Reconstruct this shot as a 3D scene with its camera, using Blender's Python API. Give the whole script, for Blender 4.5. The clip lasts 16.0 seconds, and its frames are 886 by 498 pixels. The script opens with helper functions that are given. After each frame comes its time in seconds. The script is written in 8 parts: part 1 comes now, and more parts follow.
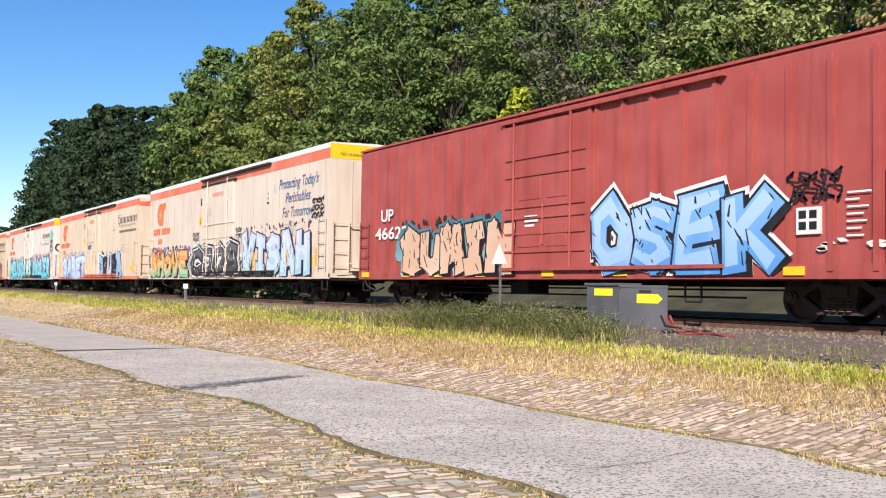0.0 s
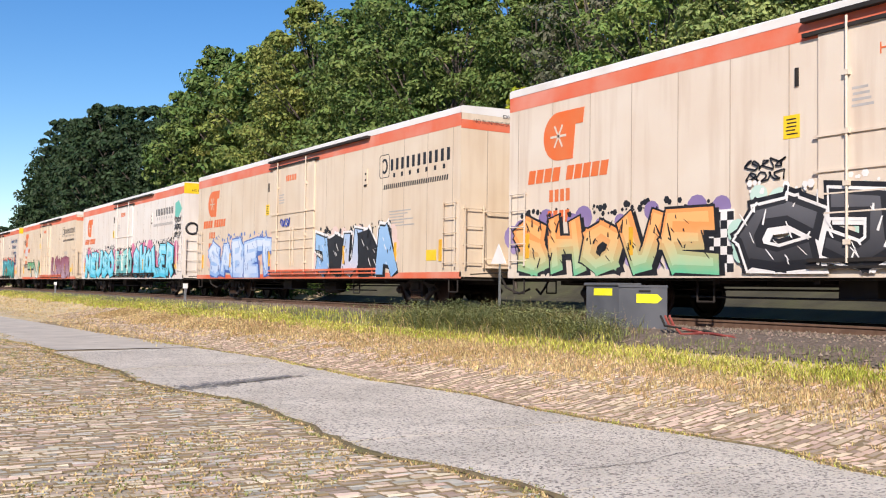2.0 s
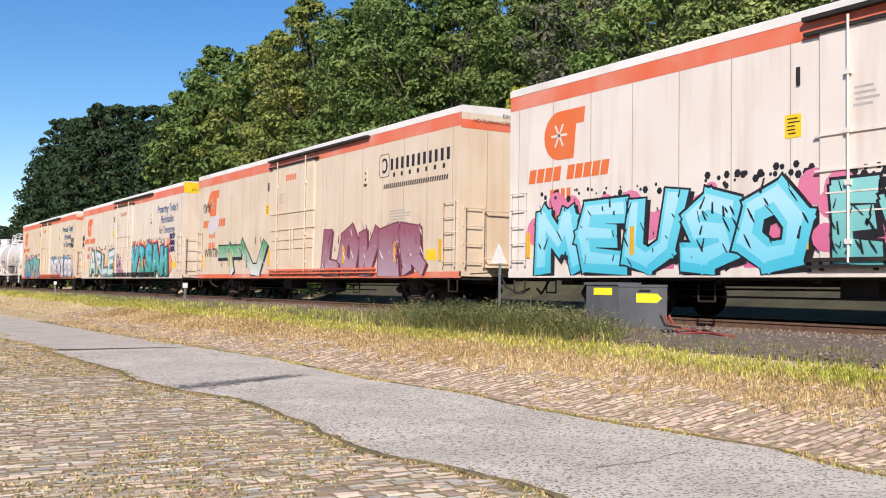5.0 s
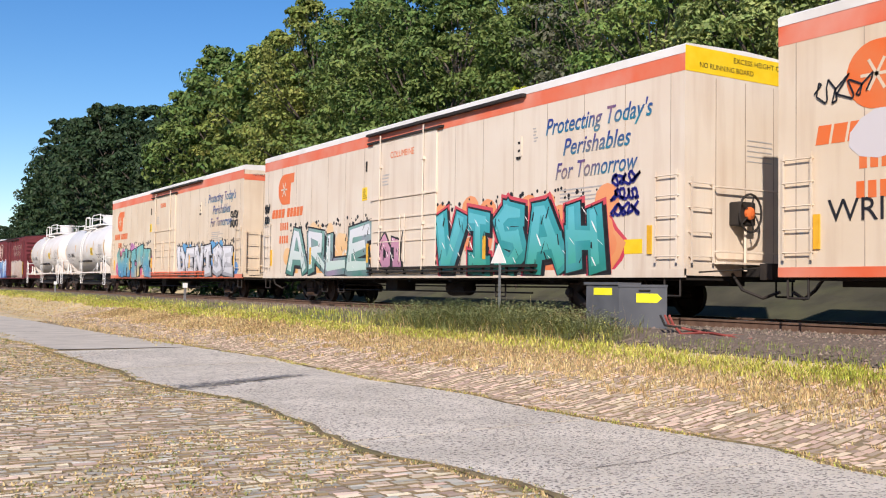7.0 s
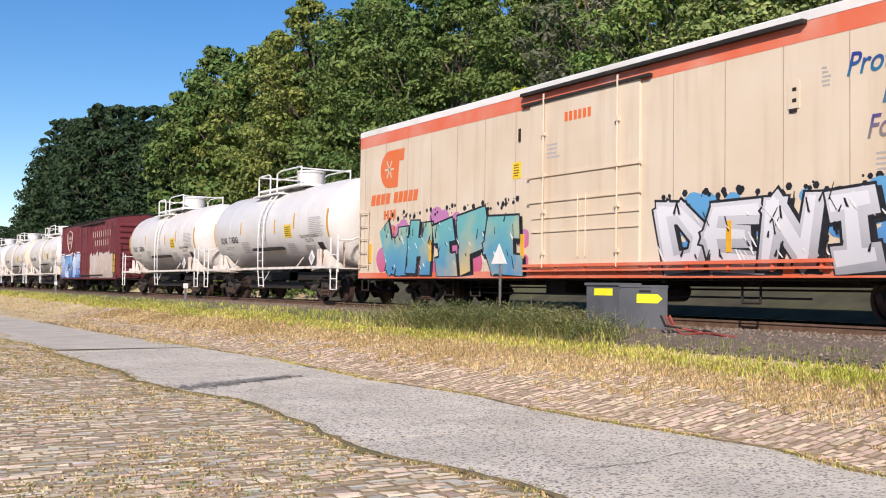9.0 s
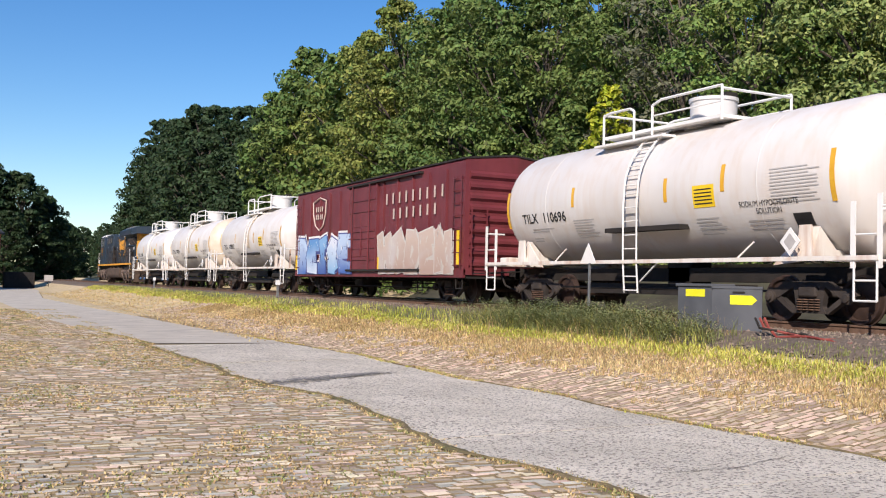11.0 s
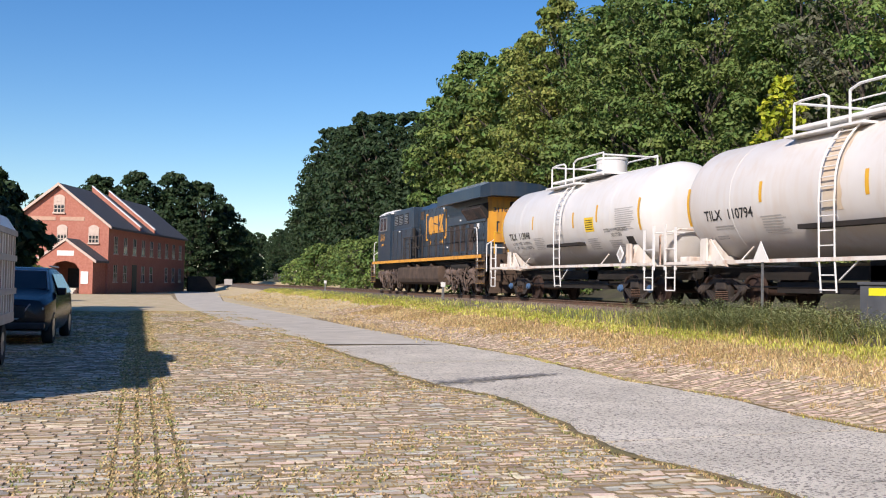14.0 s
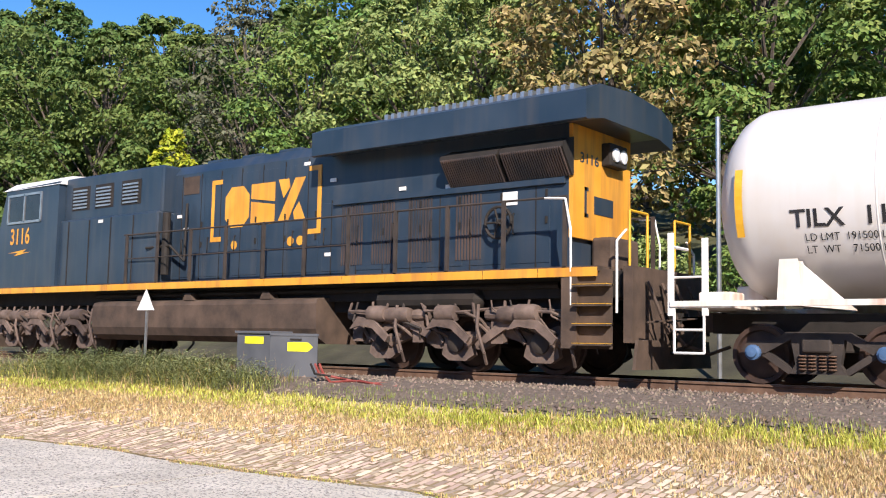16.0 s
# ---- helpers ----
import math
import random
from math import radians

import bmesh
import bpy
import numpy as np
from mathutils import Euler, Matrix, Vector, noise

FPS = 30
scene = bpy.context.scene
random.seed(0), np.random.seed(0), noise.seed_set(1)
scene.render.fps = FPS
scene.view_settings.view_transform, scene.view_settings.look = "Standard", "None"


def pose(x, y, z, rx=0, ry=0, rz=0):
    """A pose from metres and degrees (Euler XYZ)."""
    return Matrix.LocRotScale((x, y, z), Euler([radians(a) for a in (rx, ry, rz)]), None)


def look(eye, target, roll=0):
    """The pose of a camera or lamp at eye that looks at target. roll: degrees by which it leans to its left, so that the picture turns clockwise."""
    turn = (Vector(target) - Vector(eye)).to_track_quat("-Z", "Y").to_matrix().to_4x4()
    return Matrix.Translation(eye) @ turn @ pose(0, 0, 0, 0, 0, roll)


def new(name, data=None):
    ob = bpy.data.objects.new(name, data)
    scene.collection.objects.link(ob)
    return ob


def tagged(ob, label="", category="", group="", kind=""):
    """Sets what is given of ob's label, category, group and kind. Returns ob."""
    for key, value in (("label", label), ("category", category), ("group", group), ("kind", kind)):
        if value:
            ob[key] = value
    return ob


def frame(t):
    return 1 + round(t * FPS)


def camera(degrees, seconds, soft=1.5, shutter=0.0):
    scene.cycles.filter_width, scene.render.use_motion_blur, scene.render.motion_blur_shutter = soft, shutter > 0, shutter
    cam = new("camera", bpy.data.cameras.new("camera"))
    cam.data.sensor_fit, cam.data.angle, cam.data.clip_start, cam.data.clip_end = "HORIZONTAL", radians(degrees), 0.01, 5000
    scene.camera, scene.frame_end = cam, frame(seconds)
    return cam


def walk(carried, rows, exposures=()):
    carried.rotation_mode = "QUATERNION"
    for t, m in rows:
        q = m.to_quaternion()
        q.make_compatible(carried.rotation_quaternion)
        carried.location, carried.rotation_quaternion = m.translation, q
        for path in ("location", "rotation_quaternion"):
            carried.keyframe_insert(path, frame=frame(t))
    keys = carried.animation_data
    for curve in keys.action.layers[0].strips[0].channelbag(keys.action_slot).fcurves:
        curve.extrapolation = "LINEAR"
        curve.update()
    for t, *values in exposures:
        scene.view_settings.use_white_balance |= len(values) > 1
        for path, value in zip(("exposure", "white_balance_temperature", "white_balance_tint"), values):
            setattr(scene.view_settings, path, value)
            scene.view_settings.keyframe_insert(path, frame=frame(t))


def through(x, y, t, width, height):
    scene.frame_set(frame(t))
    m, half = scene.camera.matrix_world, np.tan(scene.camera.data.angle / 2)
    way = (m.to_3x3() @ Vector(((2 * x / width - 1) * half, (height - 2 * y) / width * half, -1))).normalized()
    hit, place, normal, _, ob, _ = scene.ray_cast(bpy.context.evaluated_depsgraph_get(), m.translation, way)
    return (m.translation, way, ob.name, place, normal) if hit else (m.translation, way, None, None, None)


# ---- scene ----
# x: across the line, away from the camera; y: along the line; z = 0: the yard's paving.
HEAD = 31.79      # the line's heading against the first view
EYE = 1.506
RAIL = 1.0        # rail top
MID = 14.75       # the track's centre line
SPEED = 15.1      # metres a second, towards -y

cam = camera(48.44, 16.0, soft=1.1)
VIEW = [(0.0, 0.0, 2.30, -0.83), (1.5, -0.02, 2.30, -0.84), (3.0, -0.02, 2.26, -0.84), (4.5, -0.03, 2.26, -0.85),
        (7.0, -0.03, 2.26, -0.85), (8.2, -0.02, 2.28, -0.86), (10.0, 0.1, 2.28, -0.92), (10.3, 0.34, 2.27, -0.96),
        (10.5, 1.0, 2.25, -1.0), (11.0, 5.12, 2.11, -1.43), (11.5, 10.01, 1.99, -1.57), (12.0, 13.27, 1.92, -1.42),
        (12.5, 14.54, 1.93, -1.23), (13.0, 14.93, 1.94, -1.11), (13.5, 14.94, 1.95, -1.01), (14.0, 14.64, 1.99, -0.99),
        (14.5, 13.07, 2.11, -0.96), (15.0, 8.04, 2.62, -1.07), (15.5, -2.70, 3.73, -1.02), (15.8, -13.55, 4.75, -1.05),
        (16.0, -20.05, 5.42, -1.08)]
walk(cam, [(t, pose(0, 0, EYE, 90 + p, r, a - HEAD)) for t, a, p, r in VIEW],
     [(0.0, 0.16), (1.5, 0.08), (3.0, 0.03), (7.0, 0.0), (14.8, 0.0), (16.0, 0.42)])

# ---- light ----
SUN_UP = 33.0
world = bpy.data.worlds.new("world")
scene.world = world
world.use_nodes = True
wn = world.node_tree.nodes
sky = wn.new("ShaderNodeTexSky")
sky.sky_type, sky.sun_disc = "NISHITA", False
sky.sun_elevation, sky.sun_rotation = radians(SUN_UP), radians(225)
sky.air_density, sky.dust_density, sky.ozone_density = 1.0, 0.15, 3.2
wn["Background"].inputs[1].default_value = 0.092
deep = wn.new("ShaderNodeHueSaturation")
deep.inputs["Hue"].default_value = 0.508
deep.inputs["Saturation"].default_value, deep.inputs["Value"].default_value = 1.30, 1.50
world.node_tree.links.new(sky.outputs[0], deep.inputs["Color"])
world.node_tree.links.new(deep.outputs[0], wn["Background"].inputs[0])
sun = new("sun", bpy.data.lights.new("sun", "SUN"))
sun.data.energy, sun.data.angle, sun.data.color = 5.7, radians(0.53), (1.0, 0.893, 0.81)
c_up = math.cos(radians(SUN_UP))
sun.matrix_world = look((-60 * c_up, -60 * c_up, 85 * math.sin(radians(SUN_UP))), (0, 0, 0))


# ---- materials ----
def mat(name, c1, c2=None, scale=3.0, rough=0.7, metal=0.0, bump=0.0, bscale=None, stain=None, amount=0.5, streak=False,
        island=0.0, fine=0.0, spec=0.5):
    """Two colours mixed by noise at real size, stains at a larger scale, and a fine relief."""
    m = bpy.data.materials.new(name)
    m.use_nodes = True
    n, l = m.node_tree.nodes, m.node_tree.links
    b = n["Principled BSDF"]
    b.inputs["Roughness"].default_value, b.inputs["Metallic"].default_value = rough, metal
    b.inputs["Specular IOR Level"].default_value = spec
    co = n.new("ShaderNodeTexCoord")
    src = co.outputs["Object"]
    no = n.new("ShaderNodeTexNoise")
    no.inputs["Scale"].default_value, no.inputs["Detail"].default_value = scale, 6
    l.new(src, no.inputs["Vector"])
    ra = n.new("ShaderNodeValToRGB")
    ra.color_ramp.elements[0].position, ra.color_ramp.elements[1].position = 0.32, 0.68
    ra.color_ramp.elements[0].color = (*c1, 1)
    ra.color_ramp.elements[1].color = (*(c2 or [min(1, v * 1.2) for v in c1]), 1)
    l.new(no.outputs["Fac"], ra.inputs["Fac"])
    out = ra.outputs["Color"]

    def blend(col, fac, amt, mode="MIX"):
        nonlocal out
        mx = n.new("ShaderNodeMix")
        mx.data_type, mx.blend_type = "RGBA", mode
        mul = n.new("ShaderNodeMath")
        mul.operation = "MULTIPLY"
        mul.inputs[1].default_value = amt
        l.new(fac, mul.inputs[0])
        l.new(mul.outputs[0], mx.inputs["Factor"])
        l.new(out, mx.inputs["A"])
        if isinstance(col, tuple):
            mx.inputs["B"].default_value = (*col, 1)
        else:
            l.new(col, mx.inputs["B"])
        out = mx.outputs["Result"]

    if stain:
        st = n.new("ShaderNodeTexNoise")
        st.inputs["Scale"].default_value, st.inputs["Detail"].default_value = (1.0, 8) if streak else (0.6, 7)
        mp = n.new("ShaderNodeMapping")
        mp.inputs["Scale"].default_value = (4, 4, 0.35) if streak else (1, 1, 1)
        l.new(src, mp.inputs["Vector"])
        l.new(mp.outputs[0], st.inputs["Vector"])
        sr = n.new("ShaderNodeValToRGB")
        sr.color_ramp.elements[0].position, sr.color_ramp.elements[1].position = 0.48, 0.78
        l.new(st.outputs["Fac"], sr.inputs["Fac"])
        blend(stain, sr.outputs["Color"], amount)
    if fine:
        fn = n.new("ShaderNodeTexNoise")
        fn.inputs["Scale"].default_value, fn.inputs["Detail"].default_value = 60, 3
        l.new(src, fn.inputs["Vector"])
        blend(fn.outputs["Color"], fn.outputs["Fac"], fine, "SOFT_LIGHT")
    if island:
        ge = n.new("ShaderNodeNewGeometry")
        oi = n.new("ShaderNodeObjectInfo")
        ad = n.new("ShaderNodeMath")
        ad.operation = "ADD"
        l.new(ge.outputs["Random Per Island"], ad.inputs[0])
        l.new(oi.outputs["Random"], ad.inputs[1])
        fr = n.new("ShaderNodeMath")
        fr.operation = "FRACT"
        l.new(ad.outputs[0], fr.inputs[0])
        hs = n.new("ShaderNodeHueSaturation")
        mr = n.new("ShaderNodeMapRange")
        mr.inputs["To Min"].default_value, mr.inputs["To Max"].default_value = 1 - island, 1 + island
        l.new(fr.outputs[0], mr.inputs["Value"])
        l.new(mr.outputs[0], hs.inputs["Value"])
        mr2 = n.new("ShaderNodeMapRange")
        mr2.inputs["To Min"].default_value, mr2.inputs["To Max"].default_value = 0.5 - island * 0.05, 0.5 + island * 0.05
        ma = n.new("ShaderNodeMath")
        ma.operation = "MULTIPLY"
        ma.inputs[1].default_value = 7.31
        l.new(fr.outputs[0], ma.inputs[0])
        f2 = n.new("ShaderNodeMath")
        f2.operation = "FRACT"
        l.new(ma.outputs[0], f2.inputs[0])
        l.new(f2.outputs[0], mr2.inputs["Value"])
        l.new(mr2.outputs[0], hs.inputs["Hue"])
        l.new(out, hs.inputs["Color"])
        out = hs.outputs["Color"]
    l.new(out, b.inputs["Base Color"])
    if bump:
        bn = n.new("ShaderNodeTexNoise")
        bn.inputs["Scale"].default_value, bn.inputs["Detail"].default_value = bscale or scale * 4, 6
        l.new(src, bn.inputs["Vector"])
        bu = n.new("ShaderNodeBump")
        bu.inputs["Strength"].default_value, bu.inputs["Distance"].default_value = bump, 0.02
        l.new(bn.outputs["Fac"], bu.inputs["Height"])
        l.new(bu.outputs[0], b.inputs["Normal"])
    return m


def leaf_mat(name, c1, c2, through=0.2):
    m = mat(name, c1, c2, scale=0.35, rough=0.6, island=0.45, spec=0.25)
    n, l = m.node_tree.nodes, m.node_tree.links
    b = n["Principled BSDF"]
    tr = n.new("ShaderNodeBsdfTranslucent")
    mx = n.new("ShaderNodeMixShader")
    mx.inputs[0].default_value = through
    l.new(b.inputs["Base Color"].links[0].from_socket, tr.inputs["Color"])
    l.new(b.outputs[0], mx.inputs[1])
    l.new(tr.outputs[0], mx.inputs[2])
    l.new(mx.outputs[0], n["Material Output"].inputs["Surface"])
    return m


def speckled(m, scale, col, amount):
    """Dark aggregate grains set in a surface."""
    n, l = m.node_tree.nodes, m.node_tree.links
    b = n["Principled BSDF"]
    src = b.inputs["Base Color"].links[0].from_socket
    vo = n.new("ShaderNodeTexVoronoi")
    vo.inputs["Scale"].default_value = scale
    co = n.new("ShaderNodeTexCoord")
    l.new(co.outputs["Object"], vo.inputs["Vector"])
    ra = n.new("ShaderNodeValToRGB")
    ra.color_ramp.elements[0].position, ra.color_ramp.elements[1].position = amount - 0.12, amount
    ra.color_ramp.elements[0].color, ra.color_ramp.elements[1].color = (1, 1, 1, 1), (0, 0, 0, 1)
    sp = n.new("ShaderNodeSeparateColor")
    l.new(vo.outputs["Color"], sp.inputs[0])
    l.new(sp.outputs[0], ra.inputs["Fac"])
    mx = n.new("ShaderNodeMix")
    mx.data_type = "RGBA"
    l.new(ra.outputs["Color"], mx.inputs["Factor"])
    l.new(src, mx.inputs["A"])
    mx.inputs["B"].default_value = (*col, 1)
    l.new(mx.outputs["Result"], b.inputs["Base Color"])
    return m


CREAM = mat("cream_paint", (0.70, 0.59, 0.465), (0.74, 0.65, 0.53), 0.8, 0.45, stain=(0.46, 0.31, 0.20), amount=0.42, streak=True, fine=0.25)
CREAM_B = mat("cream_paint_pale", (0.74, 0.67, 0.59), (0.78, 0.73, 0.66), 0.8, 0.42, stain=(0.50, 0.37, 0.27), amount=0.38, streak=True, fine=0.25)
CREAM_C = mat("cream_paint_tan", (0.67, 0.54, 0.385), (0.72, 0.61, 0.465), 0.8, 0.48, stain=(0.46, 0.30, 0.18), amount=0.35, streak=True, fine=0.15)
ROOFW = mat("roof_white", (0.75, 0.72, 0.66), (0.82, 0.80, 0.76), 1.5, 0.5, stain=(0.45, 0.4, 0.33), amount=0.4)
STRIPE = mat("red_orange_band", (0.72, 0.13, 0.05), (0.70, 0.20, 0.11), 1.5, 0.5, stain=(0.72, 0.42, 0.33), amount=0.75)
ORANGE = mat("orange_emblem", (0.75, 0.15, 0.03), (0.70, 0.19, 0.06), 2.0, 0.5)
SEAM = mat("seam_shadow_paint", (0.36, 0.28, 0.21), (0.47, 0.37, 0.28), 2.0, 0.6)
BOXRED = mat("oxide_red_paint", (0.36, 0.068, 0.056), (0.43, 0.10, 0.085), 1.2, 0.55, stain=(0.17, 0.035, 0.03), amount=0.6, streak=True, fine=0.2)
MAROON = mat("maroon_paint", (0.135, 0.022, 0.028), (0.18, 0.035, 0.04), 1.2, 0.55, stain=(0.07, 0.025, 0.02), amount=0.6, streak=True, fine=0.2)
TANKW = mat("tank_white", (0.65, 0.62, 0.585), (0.71, 0.69, 0.665), 0.9, 0.38, stain=(0.60, 0.52, 0.42), amount=0.35, streak=True)
TANKR = mat("tank_white_rusty", (0.65, 0.605, 0.56), (0.71, 0.68, 0.645), 0.9, 0.42, stain=(0.60, 0.47, 0.35), amount=0.45, streak=True)
WHITE = mat("white_paint", (0.80, 0.78, 0.74), (0.84, 0.83, 0.80), 3.0, 0.5, stain=(0.5, 0.4, 0.3), amount=0.5)
STAINED = mat("stained_white", (0.62, 0.50, 0.37), (0.68, 0.60, 0.49), 2.2, 0.45, stain=(0.55, 0.38, 0.22), amount=0.6)
DIRTYW = mat("rusty_white", (0.72, 0.66, 0.58), (0.80, 0.76, 0.70), 2.0, 0.6, stain=(0.42, 0.18, 0.07), amount=0.8, streak=True)
STEEL = mat("dirty_black_steel", (0.012, 0.010, 0.008), (0.026, 0.020, 0.016), 3.0, 0.8, bump=0.3, stain=(0.05, 0.034, 0.024), amount=0.4)
TRUCK = mat("truck_steel", (0.028, 0.023, 0.020), (0.055, 0.042, 0.034), 4.0, 0.8, bump=0.3, stain=(0.11, 0.07, 0.05), amount=0.45)
WHEEL = mat("wheel_steel", (0.045, 0.028, 0.022), (0.085, 0.052, 0.040), 5.0, 0.55, metal=0.3)
TREAD = mat("bright_tread", (0.45, 0.43, 0.41), (0.55, 0.53, 0.50), 5.0, 0.3, metal=0.9)
CAPBLUE = mat("blue_bearing_cap", (0.05, 0.11, 0.22), (0.08, 0.15, 0.28), 6.0, 0.5)
NAVY = mat("dark_blue_paint", (0.018, 0.034, 0.056), (0.036, 0.054, 0.078), 0.9, 0.34, stain=(0.085, 0.080, 0.075), amount=0.5, streak=True, fine=0.15)
GOLD = mat("golden_yellow", (0.74, 0.32, 0.03), (0.78, 0.38, 0.05), 2.0, 0.5, stain=(0.30, 0.14, 0.05), amount=0.8, streak=True)
GRIME = mat("brown_grime", (0.05, 0.034, 0.025), (0.115, 0.076, 0.053), 2.5, 0.85, bump=0.3, stain=(0.05, 0.035, 0.025), amount=0.6)
DUST = mat("dusty_truck_steel", (0.085, 0.060, 0.048), (0.20, 0.142, 0.112), 3.5, 0.85, bump=0.4, stain=(0.045, 0.03, 0.025), amount=0.8, fine=0.3)
LOUVRE = mat("rusty_louvre", (0.026, 0.026, 0.030), (0.085, 0.056, 0.046), 1.6, 0.8)
MOSS = mat("mossy_seam_soil", (0.11, 0.085, 0.045), (0.22, 0.17, 0.085), 6.0, 0.95, bump=0.8, bscale=30, stain=(0.10, 0.115, 0.035), amount=0.7, fine=0.5)
CRACK = mat("dark_joint_dirt", (0.10, 0.09, 0.075), (0.17, 0.15, 0.12), 6.0, 0.95, bump=0.5)
YELLOW = mat("reflective_yellow", (0.85, 0.55, 0.01), (0.88, 0.62, 0.03), 5.0, 0.4)
LEMON = mat("lemon_label", (0.85, 0.80, 0.02), (0.88, 0.84, 0.05), 5.0, 0.4)
AMBER = mat("amber_reflector", (0.70, 0.36, 0.02), (0.76, 0.44, 0.04), 6.0, 0.4)
BLACK = mat("black_ink", (0.012, 0.012, 0.014), (0.025, 0.025, 0.028), 5.0, 0.5)
GREYINK = mat("grey_ink", (0.40, 0.375, 0.35), (0.48, 0.455, 0.43), 5.0, 0.6)
SILVER = mat("silver_steel", (0.42, 0.42, 0.42), (0.55, 0.55, 0.55), 5.0, 0.35, metal=0.8)
GLASS = mat("dark_glass", (0.02, 0.025, 0.03), (0.03, 0.035, 0.04), 2.0, 0.08, spec=0.35)
CLEAR = mat("lamp_glass", (0.75, 0.77, 0.78), (0.85, 0.86, 0.87), 8.0, 0.1, spec=0.8)
CONCRETE = speckled(mat("worn_concrete", (0.60, 0.545, 0.45), (0.73, 0.665, 0.56), 1.4, 0.9, bump=0.8, bscale=40, stain=(0.47, 0.43, 0.355), amount=0.75, fine=0.6), 46, (0.22, 0.19, 0.16), 0.27)
PATCH = mat("dark_asphalt_patch", (0.20, 0.19, 0.18), (0.30, 0.285, 0.265), 6.0, 0.9, bump=0.6, bscale=40, fine=0.4)
COBBLE = mat("granite_setts", (0.54, 0.435, 0.31), (0.72, 0.59, 0.43), 2.0, 0.85, bump=0.8, bscale=22, stain=(0.44, 0.385, 0.29), amount=0.6, island=0.5, fine=0.4)
COBBLE_P = mat("pinkish_setts", (0.56, 0.42, 0.30), (0.70, 0.535, 0.40), 2.0, 0.85, bump=0.8, bscale=22, stain=(0.50, 0.40, 0.28), amount=0.6, island=0.42, fine=0.3)
COBBLE_G = mat("grey_setts", (0.44, 0.41, 0.34), (0.60, 0.56, 0.47), 2.0, 0.85, bump=0.8, bscale=22, stain=(0.40, 0.38, 0.28), amount=0.6, island=0.4, fine=0.4)
JOINT = mat("joint_soil", (0.19, 0.145, 0.085), (0.31, 0.24, 0.14), 5.0, 0.95, bump=0.6, bscale=30, stain=(0.34, 0.26, 0.13), amount=0.6)
SOIL = mat("dry_soil", (0.46, 0.36, 0.215), (0.62, 0.50, 0.32), 1.5, 0.95, bump=0.8, bscale=20, stain=(0.38, 0.35, 0.14), amount=0.6, fine=0.5)
# bank colour darkened to stand in for the shade seen beneath the train
BANK_SHADE = mat("bank_darkened_for_shade", (0.036, 0.034, 0.022), (0.072, 0.066, 0.042), 0.9, 0.95, bump=0.6, bscale=8, stain=(0.12, 0.13, 0.05), amount=0.6, fine=0.5)
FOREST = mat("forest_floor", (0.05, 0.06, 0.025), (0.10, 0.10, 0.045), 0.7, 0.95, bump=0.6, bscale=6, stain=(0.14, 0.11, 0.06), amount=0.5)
BALLAST = mat("ballast_stone", (0.10, 0.076, 0.056), (0.20, 0.156, 0.12), 18.0, 0.95, bump=1.0, bscale=28, stain=(0.07, 0.055, 0.045), amount=0.6, fine=0.5)
STONE = mat("ballast_piece", (0.12, 0.09, 0.066), (0.22, 0.17, 0.13), 8.0, 0.9, island=0.5)
RUST = mat("rail_rust", (0.10, 0.055, 0.035), (0.17, 0.10, 0.065), 6.0, 0.8, bump=0.3)
TIE = mat("tie_timber", (0.05, 0.04, 0.032), (0.10, 0.08, 0.06), 5.0, 0.95, bump=0.5, island=0.3)
ASPHALT = mat("grey_asphalt", (0.46, 0.415, 0.345), (0.58, 0.525, 0.44), 1.5, 0.92, bump=0.4, bscale=30, stain=(0.33, 0.3, 0.26), amount=0.5)
BRICK = mat("red_brick", (0.36, 0.125, 0.085), (0.46, 0.185, 0.13), 5.0, 0.85, bump=0.3, bscale=20, stain=(0.48, 0.22, 0.16), amount=0.5, fine=0.3)
SLATE = mat("grey_shingles", (0.07, 0.07, 0.075), (0.12, 0.115, 0.115), 6.0, 0.85, bump=0.4)
FADED = mat("faded_sign_paint", (0.48, 0.29, 0.20), (0.54, 0.34, 0.25), 4.0, 0.8)
TRIM = mat("pinkish_trim", (0.55, 0.42, 0.35), (0.62, 0.5, 0.42), 3.0, 0.7)
BARK = mat("bark", (0.07, 0.055, 0.042), (0.13, 0.105, 0.085), 4.0, 0.95, bump=0.8, bscale=10)
CARBLUE = mat("dark_blue_car_paint", (0.004, 0.006, 0.011), (0.006, 0.008, 0.014), 2.0, 0.25, spec=0.4)
RUBBER = mat("tyre_rubber", (0.015, 0.015, 0.015), (0.03, 0.03, 0.03), 8.0, 0.85)
GREYBOX = mat("grey_cabinet_paint", (0.085, 0.09, 0.10), (0.12, 0.125, 0.135), 2.0, 0.55, stain=(0.05, 0.05, 0.055), amount=0.6)
HOSE = mat("red_cable", (0.22, 0.04, 0.03), (0.3, 0.07, 0.05), 6.0, 0.6)
L_MID = leaf_mat("leaves_green", (0.105, 0.195, 0.044), (0.24, 0.295, 0.078))
L_GREEN = leaf_mat("leaves_deep_green", (0.078, 0.142, 0.036), (0.175, 0.22, 0.058))
L_OLIVE = leaf_mat("leaves_olive", (0.13, 0.185, 0.038), (0.275, 0.285, 0.074))
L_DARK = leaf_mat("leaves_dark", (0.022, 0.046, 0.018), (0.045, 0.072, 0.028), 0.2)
L_LIGHT = leaf_mat("leaves_light", (0.19, 0.265, 0.08), (0.32, 0.365, 0.12))
L_GREY = leaf_mat("leaves_grey", (0.11, 0.12, 0.07), (0.18, 0.18, 0.11))
L_YELLOW = leaf_mat("leaves_yellow", (0.30, 0.35, 0.025), (0.44, 0.46, 0.04))
